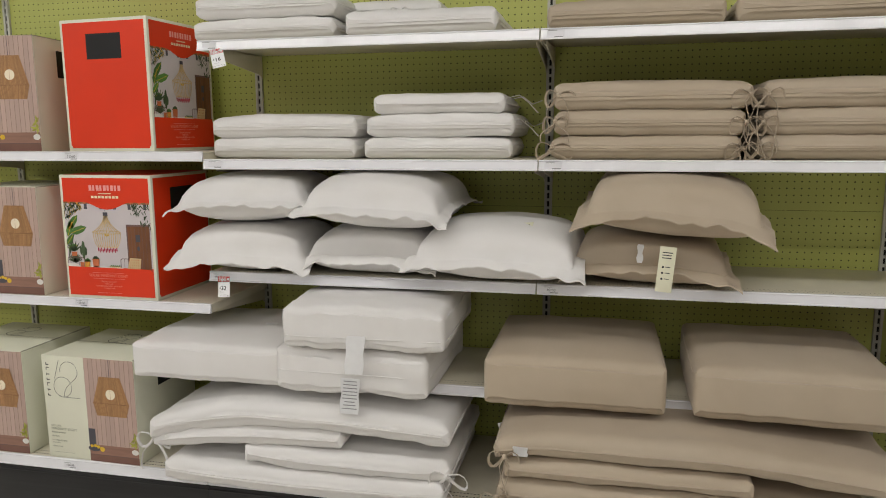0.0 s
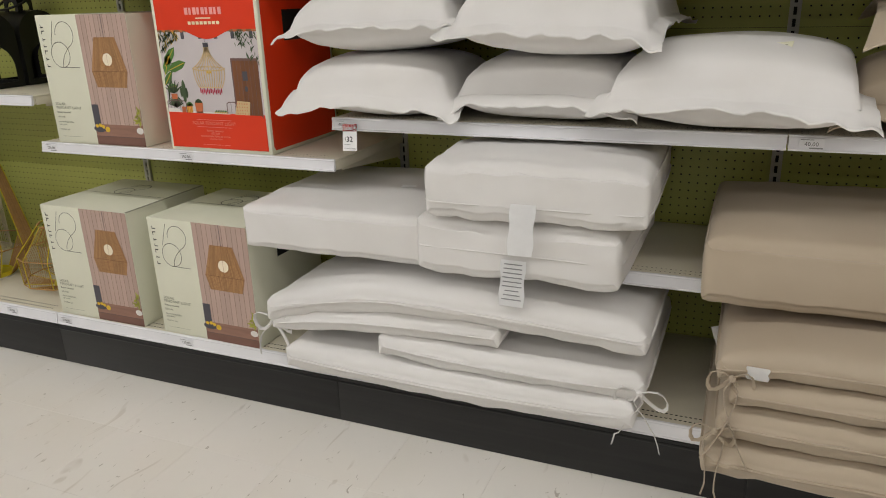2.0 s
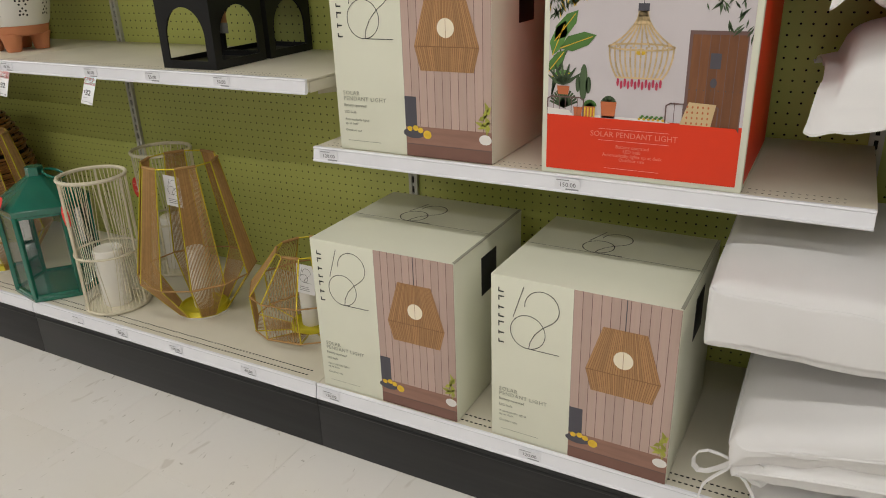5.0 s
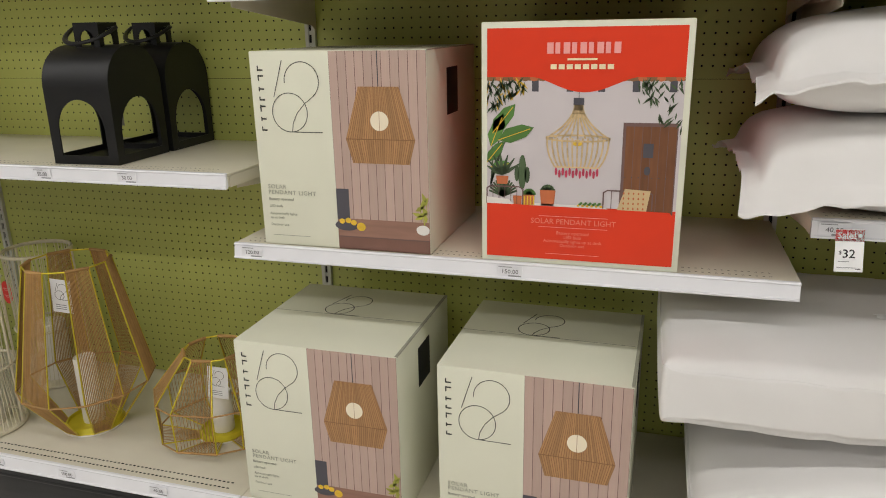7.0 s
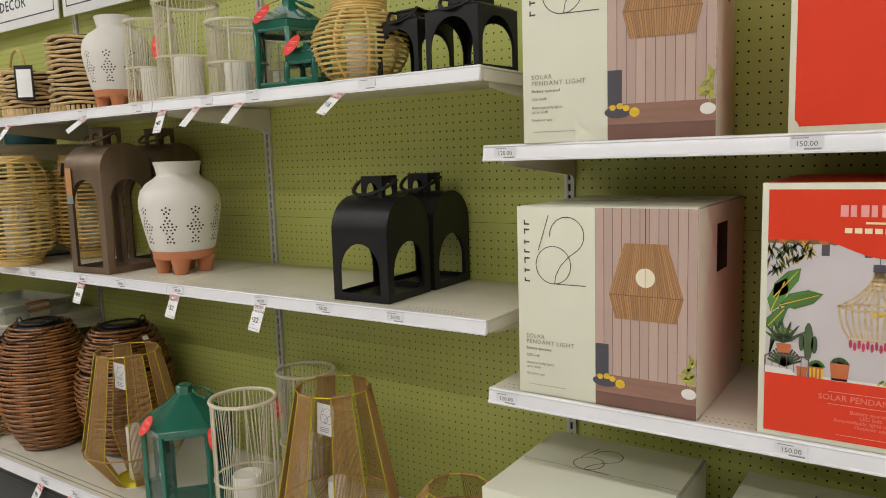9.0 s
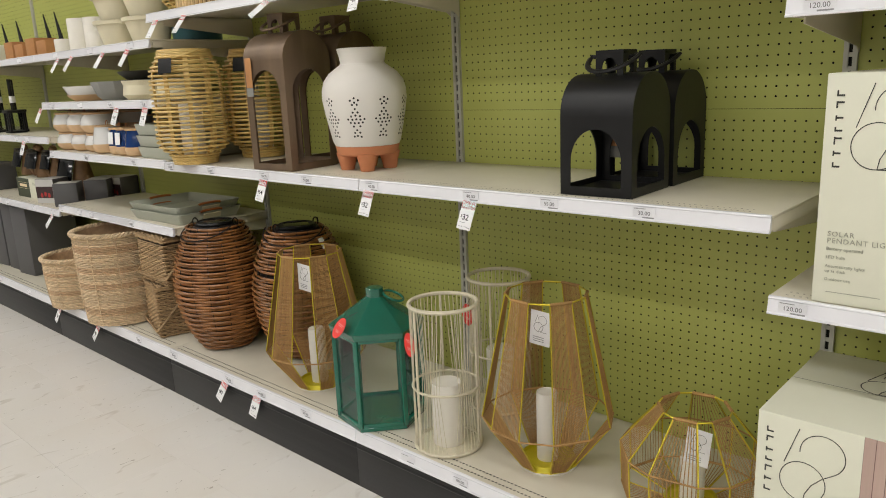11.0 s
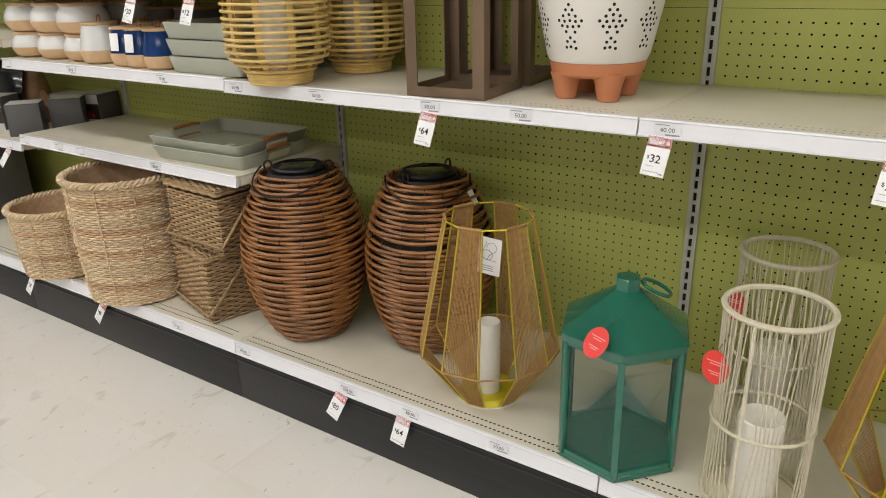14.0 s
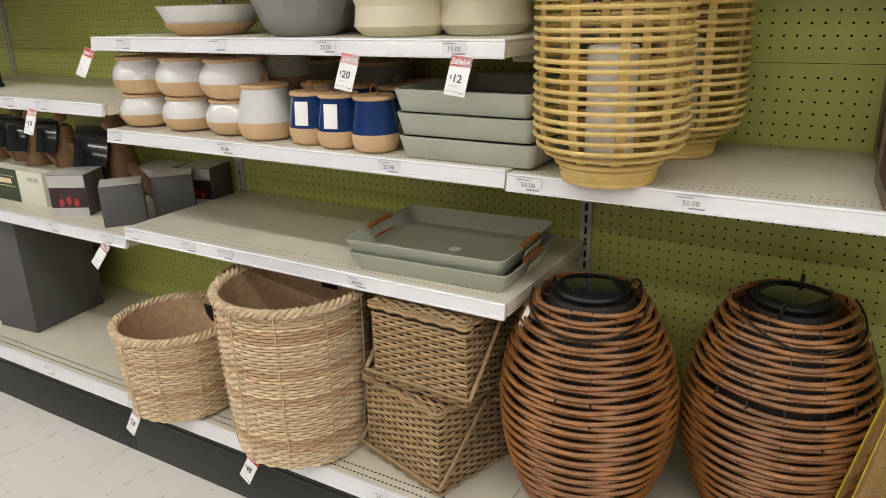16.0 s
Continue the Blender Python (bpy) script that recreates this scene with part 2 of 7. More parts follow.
# ---- shelving ----
def pegboard_mesh(width, z0, z1, pitch=0.0254, r=0.0027):
    """A sheet with real round holes on a one-inch grid, seen from -y; local x from 0."""
    cols, rows = int((width - 0.05) / pitch), int((z1 - z0 - 0.03) / pitch)
    mx, mz = (width - cols * pitch) / 2, (z1 - z0 - rows * pitch) / 2
    verts, faces = [], []
    octo = [(r * math.cos(math.pi / 8 + k * math.pi / 4), r * math.sin(math.pi / 8 + k * math.pi / 4)) for k in range(8)]
    h = pitch / 2
    ring = [(h, 0), (h, h), (0, h), (-h, h), (-h, 0), (-h, -h), (0, -h), (h, -h)]
    octo = [(r * math.cos(k * math.pi / 4), r * math.sin(k * math.pi / 4)) for k in range(8)]
    for i in range(cols):
        for j in range(rows):
            cx, cz = mx + (i + 0.5) * pitch, z0 + mz + (j + 0.5) * pitch
            o = len(verts)
            verts += [(cx + a, 0, cz + b) for a, b in ring] + [(cx + a, 0, cz + b) for a, b in octo]
            faces += [(o + k, o + (k + 1) % 8, o + 8 + (k + 1) % 8, o + 8 + k) for k in range(8)]
    def strip(x0, x1, za, zb):
        o = len(verts)
        verts.extend([(x0, 0, za), (x1, 0, za), (x1, 0, zb), (x0, 0, zb)])
        faces.append((o, o + 1, o + 2, o + 3))
    strip(0, mx, z0, z1)
    strip(width - mx, width, z0, z1)
    strip(mx, width - mx, z0, z0 + mz)
    strip(mx, width - mx, z1 - mz, z1)
    me = bpy.data.meshes.new("back_panel")
    me.from_pydata(verts, [], faces)
    me.materials.append(M["panel"])
    return me


PANELS = {}


def upright_mesh():
    bm = bmesh.new()
    w, s, pitch, sl = 0.03, 0.009, 0.032, 0.0215
    add_box(bm, -w / 2, -s / 2, 0, 0.02, 0.1, TOP)
    add_box(bm, s / 2, w / 2, 0, 0.02, 0.1, TOP)
    for k in range(int((TOP - 0.12) / pitch)):
        z = 0.1 + k * pitch
        add_box(bm, -s / 2, s / 2, 0.001, 0.004, z, z + pitch - sl)
    return finish(bm, M["upright"], False)


UPRIGHT = upright_mesh()


def dots_mesh(w, rows, k=1.0, pitch=0.0125):
    """Small stamped slots along the front of a shelf."""
    verts, faces = [], []
    for y in rows:
        for j in range(int((w - 0.06) / pitch)):
            x = 0.03 + j * pitch
            o = len(verts)
            verts += [(x + k * dx, y + k * dy, 0) for dx, dy in ((-0.0030, -0.0023), (0.0030, -0.0023), (0.0040, 0), (0.0030, 0.0023), (-0.0030, 0.0023), (-0.0040, 0))]
            faces.append(tuple(range(o, o + 6)))
    me = bpy.data.meshes.new("perforation")
    me.from_pydata(verts, [], faces)
    me.materials.append(M["dark"])
    return me


def rail_bm(w, k=1.0):
    """Price rail: a slightly slanted strip with rounded lips and end caps, its face at y = 0, top at z = 0."""
    bm = bmesh.new()
    prof = [(0.002, 0.002), (-0.004, 0.001), (-0.006, -0.003), (-0.004, -0.006), (-0.0085, -0.036), (-0.011, -0.039), (-0.010, -0.043), (-0.002, -0.043), (0.002, -0.038)]
    rings = [[bm.verts.new((x, y, z * k)) for y, z in prof] for x in (0.002, w - 0.002)]
    for k in range(len(prof)):
        j = (k + 1) % len(prof)
        bm.faces.new((rings[0][k], rings[0][j], rings[1][j], rings[1][k]))
    bm.faces.new(rings[0][::-1])
    bm.faces.new(rings[1])
    bmesh.ops.recalc_face_normals(bm, faces=bm.faces[:])
    return bm


def shelf(bay, x0, w, z, front, base=False):
    """One steel shelf under its bay, with rail, stamped slots and brackets."""
    bm = bmesh.new()
    add_box(bm, 0.0004, w - 0.0004, front + 0.002, BACK - 0.004, -0.006, 0, 0.0022)
    sh = part("base_deck" if base else "shelf", bm, M["steel"], bay, at=pose(x0, 0, z))
    part("front_lip", box(0.002, w - 0.002, front + 0.0025, front + 0.010, -0.036 if base else -0.031, -0.0065, 0.002), M["steel"], sh)
    if not base:
        part("side_lip", box(0.002, 0.006, front + 0.011, BACK - 0.006, -0.034, -0.0065, 0.001), M["steel"], sh)
        part("side_lip", box(w - 0.006, w - 0.002, front + 0.011, BACK - 0.006, -0.034, -0.0065, 0.001), M["steel"], sh)
        part("stiffener", box(0.007, w - 0.007, front + 0.02, front + 0.034, -0.030, -0.0065, 0.002), M["steel"], sh)
    part("price_rail", rail_bm(w, 1.0 if base else 0.82), M["rail"], sh, "white plastic price rail", at=pose(0, front, 0))
    ob = link("perforation", dots_mesh(w, (front + 0.022, front + 0.045), 1.0 if base else 0.6), sh, at=pose(0, 0, 0.0006))
    tagged(ob, kind="stuff")
    if not base:
        for bx, s in ((0.016, 1), (w - 0.016, -1)):
            b = bmesh.new()
            pts = [(BACK - 0.006, -0.006), (front + 0.06, -0.034), (front + 0.06, -0.045), (BACK - 0.03, -0.085), (BACK - 0.006, -0.1)]
            a = [b.verts.new((bx - 0.0015, y, q)) for y, q in pts]
            c = [b.verts.new((bx + 0.0015, y, q)) for y, q in pts]
            b.faces.new(a)
            b.faces.new(c[::-1])
            for k in range(len(pts)):
                j = (k + 1) % len(pts)
                b.faces.new((a[j], a[k], c[k], c[j]))
            part("bracket", b, M["steel"], sh)
    return sh


BAYS = {}
DECKS = {}
for i, (xa, xb) in enumerate(zip(EDGES, EDGES[1:])):
    w = round(xb - xa, 3)
    bay = thing("shelving_bay", "green pegboard store shelving bay with almond steel shelves", "shelving", pose(xa, 0, 0), "shelving bays")
    BAYS[i] = bay
    SEAM = 1.165
    for z0, z1 in ((0.14, SEAM - 0.0005), (SEAM + 0.0005, TOP)):
        if (w, z0) not in PANELS:
            PANELS[(w, z0)] = pegboard_mesh(w, z0, z1)
        link("back_panel", PANELS[(w, z0)], bay, at=pose(0, BACK, 0))
    # added near-black sheet: paints the shade seen through the pegboard holes
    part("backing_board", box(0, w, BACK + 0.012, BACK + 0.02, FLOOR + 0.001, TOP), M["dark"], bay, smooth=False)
    up = link("upright", UPRIGHT, bay, at=pose(0, BACK - 0.012, 0))
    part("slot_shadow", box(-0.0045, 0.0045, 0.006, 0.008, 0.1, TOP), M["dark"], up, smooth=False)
    part("kick_plate", box(0.0002, w - 0.0002, BASE_FRONT - 0.006, BASE_FRONT + 0.012, FLOOR + 0.001, 0.137, 0.0015), M["kick"], bay, "scuffed charcoal kick plate")
    part("kick_lip", box(0.0002, w - 0.0002, BASE_FRONT - 0.010, BASE_FRONT + 0.006, 0.118, 0.127, 0.004), M["kick"], bay)
    DECKS[(i, 0)] = shelf(bay, 0, w, DECK, BASE_FRONT, True)
    for k, z in enumerate(SHELVES[i]):
        DECKS[(i, k + 1)] = shelf(bay, 0, w, z, FRONT)

# ---- more materials ----
M["cream_card"] = material("cream_card", rgb(226, 226, 206), 0.55, vary=0.02, scale=6, bump=0.03, bump_scale=150)
M["orange_card"] = material("orange_card", rgb(226, 54, 8), 0.45, vary=0.03, scale=6)
M["black_card"] = material("black_card", rgb(16, 15, 16), 0.6)
M["logo_ink"] = material("logo_ink", rgb(62, 62, 56), 0.6)
M["text_ink"] = material("text_ink", rgb(160, 160, 142), 0.6)
M["text_pink"] = material("text_pink", rgb(246, 166, 160), 0.6)
M["text_cream"] = material("text_cream", rgb(244, 224, 186), 0.6)
M["ph_slat"] = material("print_slats", rgb(190, 164, 152), 0.5, per_piece=0.07, vary=0.03, scale=30, stretch=(6, 1, 0.6))
M["ph_gap"] = material("print_gap", rgb(112, 86, 82), 0.5)
M["ph_straw"] = material("print_straw", rgb(176, 132, 88), 0.5, per_piece=0.15)
M["ph_straw_dk"] = material("print_straw_dark", rgb(138, 98, 62), 0.5)
M["ph_bulb"] = material("print_bulb", rgb(244, 232, 206), 0.5)
M["ph_table"] = material("print_table", rgb(150, 112, 96), 0.5, vary=0.12, scale=10, stretch=(1, 1, 8))
M["ph_table2"] = material("print_table_edge", rgb(124, 88, 76), 0.5, vary=0.1, scale=10)
M["ph_slate"] = material("print_slate", rgb(78, 76, 84), 0.5)
M["ph_lemon"] = material("print_lemon", rgb(226, 186, 52), 0.5, vary=0.12, scale=60)
M["ph_leaf"] = material("print_leaf", rgb(84, 128, 58), 0.5, per_piece=0.3)
M["ph_leaf_dk"] = material("print_leaf_dark", rgb(66, 84, 54), 0.5, per_piece=0.35)
M["ph_sprig"] = material("print_sprig", rgb(168, 168, 70), 0.5, per_piece=0.25)
M["ph_white"] = material("print_white", rgb(232, 228, 222), 0.5)
M["ph_stucco"] = material("print_stucco", rgb(206, 198, 200), 0.5, vary=0.03, scale=8)
M["ph_door"] = material("print_door", rgb(118, 74, 44), 0.5, per_piece=0.2, vary=0.12, scale=20, stretch=(6, 1, 0.8))
M["ph_pot"] = material("print_pot", rgb(196, 108, 64), 0.5, vary=0.06, scale=40)
M["ph_beige"] = material("print_beige", rgb(214, 186, 140), 0.5, per_piece=0.12)
M["ph_rose"] = material("print_rose", rgb(196, 60, 88), 0.5, per_piece=0.15)
M["white_cloth"] = material("white_outdoor_canvas", rgb(230, 228, 226), 0.62, vary=0.02, scale=3, bump=0.12, bump_scale=900, second=rgb(220, 217, 213), second_scale=4, second_amount=0.6, sheen=0.2)
M["tan_cloth"] = material("tan_outdoor_canvas", rgb(184, 169, 148), 0.62, vary=0.03, scale=3, bump=0.14, bump_scale=900, second=rgb(172, 156, 134), second_scale=4, second_amount=0.6, sheen=0.15)
M["rust_cloth"] = material("rust_outdoor_canvas", rgb(138, 78, 48), 0.85, vary=0.04, scale=4, bump=0.12, bump_scale=900)
M["tag_cream"] = material("cream_tag", rgb(228, 226, 200), 0.6)
M["tag_satin"] = material("satin_tag", rgb(252, 252, 252), 0.4, vary=0.02, scale=50)


# ---- flat print helper: polygons on a face that looks to -y, each layer a hair in front of the last ----
class Print:
    def __init__(self, mats):
        self.bm, self.mats, self.names = bmesh.new(), [M[k] for k in mats], list(mats)

    def poly(self, pts, mat, layer):
        y = -0.0004 - 0.00025 * layer
        f = self.bm.faces.new([self.bm.verts.new((u, y, v)) for u, v in pts])
        f.normal_update()
        if f.normal.y > 0:
            f.normal_flip()
        f.material_index = self.names.index(mat)

    def rect(self, u0, u1, v0, v1, mat, layer):
        self.poly([(u0, v0), (u1, v0), (u1, v1), (u0, v1)], mat, layer)

    def disc(self, u, v, ru, rv, mat, layer, n=18):
        self.poly([(u + ru * math.cos(2 * math.pi * k / n), v + rv * math.sin(2 * math.pi * k / n)) for k in range(n)], mat, layer)

    def stroke(self, pts, w, mat, layer):
        for k in range(len(pts) - 1):
            (a, b), (c, d) = pts[k], pts[k + 1]
            ln = math.hypot(c - a, d - b) or 1
            nx, ny = -(d - b) / ln * w / 2, (c - a) / ln * w / 2
            ex, ey = (c - a) / ln * w * 0.15, (d - b) / ln * w * 0.15
            self.poly([(a - ex + nx, b - ey + ny), (c + ex + nx, d + ey + ny), (c + ex - nx, d + ey - ny), (a - ex - nx, b - ey - ny)], mat, layer)

    def part(self, name, parent, label="", at=None):
        return part(name, self.bm, self.mats, parent, label, at, smooth=False)


def letters(s, size, mat, parent, u, v, align="LEFT", spacing=1.0, bold=0.0, y=-0.0011, spin=0):
    return link("lettering", text_mesh(s, size, mat, align, bold, spacing), parent, at=pose(u, y, v) @ UPRIGHT_TEXT @ pose(0, 0, 0, 0, 0, spin))


def arc(cu, cv, r, a0, a1, n=22, sx=1.0):
    return [(cu + sx * r * math.cos(radians(a0 + (a1 - a0) * k / n)), cv + r * math.sin(radians(a0 + (a1 - a0) * k / n))) for k in range(n + 1)]


def logo_strokes(p, u, v, s, mat="logo_ink", layer=1, w=0.011):
    """Thin looping emblem, s tall, its lower left corner at (u, v)."""
    def at(pts):
        return [(u + a * s, v + b * s) for a, b in pts]
    p.stroke(at([(0.18, 1.0), (0.02, 0.5)]), w * s, mat, layer)
    p.stroke(at(arc(0.25, 0.29, 0.27, 150, 510, 40)), w * s, mat, layer)
    p.stroke(at(arc(0.46, 0.72, 0.26, 185, -50, 30)), w * s, mat, layer)
    p.stroke(at([(0.63, 0.52), (0.48, 0.41), (0.36, 0.28), (0.29, 0.14), (0.27, 0.02), (0.74, 0.02)]), w * s, mat, layer)


def pendant_box(name, at, w, h, d, top_logo=True, group="boxed solar pendant lights"):
    """Cream carton with printed emblem and lamp photograph; origin at the front lower left corner."""
    b = thing(name, "cream carton of a solar pendant light with printed lamp photo", "box", at, group)
    body = bmesh.new()
    add_box(body, 0, w, 0, d, 0, h, 0.0025)
    part("carton", body, M["cream_card"], b)
    fl = bmesh.new()
    add_box(fl, 0.004, w - 0.002, d * 0.5 - 0.0006, d * 0.5 + 0.0006, h + 0.0002, h + 0.0008)
    add_box(fl, w - 0.006, w + 0.0008, 0.004, d - 0.004, h - 0.0012, h + 0.0009)
    part("flap_seam", fl, M["text_ink"], b)
    p = Print(["logo_ink", "text_ink"])
    s = 0.36 * h
    logo_strokes(p, 0.125 * w, 0.595 * h, s)
    p.part("emblem", b, "thin dark looping emblem")
    p = Print(["logo_ink", "text_ink"])
    for k, (a0, a1) in enumerate(((0.0, 0.07), (0.15, 0.22), (0.30, 0.40), (0.47, 0.53), (0.61, 0.68), (0.77, 0.86), (0.92, 1.0))):
        v0, v1 = 0.605 * h + 0.325 * h * a0, 0.605 * h + 0.325 * h * a1
        p.rect(0.045 * w, 0.052 * w, v0, v1, "logo_ink", 1)
        p.rect(0.052 * w, 0.078 * w, v0 + (v1 - v0) * (k % 3) * 0.35, v0 + (v1 - v0) * (k % 3) * 0.35 + 0.0035, "logo_ink", 1)
    p.rect(0.06 * w, 0.29 * w, 0.052 * h, 0.0545 * h, "text_ink", 1)
    p.part("side_mark", b, "row of small dark upright marks")
    for s_, v, sz, bold in (("SOLAR", 0.305, 0.0125, 0), ("PENDANT LIGHT", 0.275, 0.0125, 0), ("Battery operated", 0.243, 0.0078, 0.0002), ("LED bulb", 0.205, 0.0078, 0),
                            ("Automatically lights", 0.165, 0.0074, 0), ("up at dusk", 0.143, 0.0074, 0), ("Outdoor use", 0.105, 0.0074, 0)):
        letters(s_, sz * 1.1, M["text_ink"], b, 0.05 * w, v * h, spacing=1.15 if sz > 0.01 else 1.05, bold=bold)
    # photograph
    p = Print(["ph_slat", "ph_gap", "ph_straw", "ph_straw_dk", "ph_bulb", "ph_table", "ph_table2", "ph_slate", "ph_lemon", "ph_sprig", "ph_white"])
    u0, u1 = 0.465 * w, w - 0.001
    pw = u1 - u0
    p.rect(u0, u1, 0.001, h - 0.001, "ph_gap", 0)
    nsl = 11
    for k in range(nsl):
        a = u0 + pw * k / nsl
        p.rect(a + 0.0006, min(a + pw / nsl - 0.0006, u1), 0.15 * h, h - 0.001, "ph_slat", 1)
    p.rect(u0, u1, 0.001, 0.165 * h, "ph_table", 2)
    p.rect(u0, u1, 0.001, 0.07 * h, "ph_table2", 3)
    p.rect(u0, u1, 0.066 * h, 0.072 * h, "ph_gap", 4)
    p.rect(u0, u0 + 0.14 * pw, 0.16 * h, 0.32 * h, "ph_slate", 3)
    for uu, vv, r in ((0.03, 0.15, 0.028), (0.10, 0.155, 0.03), (0.16, 0.145, 0.03), (0.24, 0.125, 0.045)):
        p.disc(u0 + (uu + 0.02) * pw, vv * h, r * pw * 1.1, r * pw, "ph_lemon", 5)
    p.disc(u0 + 0.10 * pw, 0.128 * h, 0.13 * pw, 0.028 * h, "ph_slate", 4)
    p.disc(u0 + 0.93 * pw, 0.125 * h, 0.07 * pw, 0.026 * h, "ph_white", 4)
    for k in range(3):
        p.stroke([(u0 + 0.95 * pw, 0.15 * h), (u0 + (0.965 - 0.03 * k) * pw, (0.20 + 0.012 * k) * h), (u0 + (0.975 - 0.045 * k) * pw, (0.27 - 0.02 * k) * h)], 0.0012, "ph_sprig", 5)
    for k, (fu, fv, turn_) in enumerate(((0.90, 0.235, 30), (0.875, 0.205, 160), (0.93, 0.255, 80), (0.955, 0.225, 120), (0.965, 0.27, 60), (0.93, 0.205, 20), (0.90, 0.19, 200), (0.96, 0.19, 100), (0.95, 0.29, 110))):
        cu, cv, ca, sa = u0 + fu * pw, fv * h, math.cos(radians(turn_)), math.sin(radians(turn_))
        p.poly([(min(cu + x * ca - y * sa, u1), cv + x * sa + y * ca) for x, y in ((-0.011, 0), (-0.002, 0.0048), (0.010, 0.0018), (0.012, 0), (-0.002, -0.0048))], "ph_sprig", 6)
    # the pictured lamp shade, strand by strand
    cx = u0 + 0.51 * pw
    tw, mw, bw, zt, zm, zb = 0.21 * pw, 0.365 * pw, 0.30 * pw, 0.83 * h, 0.575 * h, 0.455 * h
    p.rect(cx - 0.001, cx + 0.001, zt, h - 0.001, "ph_slate", 5)
    p.poly([(cx - tw, zt), (cx + tw, zt), (cx + mw, zm), (cx + bw, zb), (cx - bw, zb), (cx - mw, zm)], "ph_straw_dk", 5)
    ns = 30
    for k in range(ns):
        f0, f1 = -1 + 2 * (k + 0.12) / ns, -1 + 2 * (k + 0.88) / ns
        p.poly([(cx + tw * f0, zt), (cx + tw * f1, zt), (cx + mw * f1, zm), (cx + mw * f0, zm)], "ph_straw", 6)
        p.poly([(cx + mw * f0, zm), (cx + mw * f1, zm), (cx + bw * f1, zb), (cx + bw * f0, zb)], "ph_straw", 6)
    p.rect(cx - mw, cx + mw, zm - 0.001, zm + 0.001, "ph_straw_dk", 7)
    p.disc(cx, 0.665 * h, 0.095 * pw, 0.095 * pw, "ph_bulb", 7, 24)
    p.rect(cx - 0.0005, cx + 0.0005, 0.615 * h, 0.72 * h, "ph_straw", 8)
    p.part("photo_print", b, "printed photo of a straw pendant lamp on slatted wood")
    # carry hole on the side and emblem on the lid
    hole = bmesh.new()
    add_box(hole, w - 0.001, w + 0.0009, d * 0.36, d * 0.58, h * 0.66, h * 0.90, 0.0004)
    part("carry_hole", hole, M["black_card"], b, "black carry hole")
    if top_logo:
        p = Print(["logo_ink"])
        logo_strokes(p, 0, 0, 0.34 * d, w=0.018)
        p.part("lid_emblem", b, "", at=pose(0.32 * w, 0.50 * d, h) @ pose(0, 0, 0, -90, 0, 0))
    return b


M["text_rose"] = material("rose_ink", rgb(238, 138, 118), 0.5)


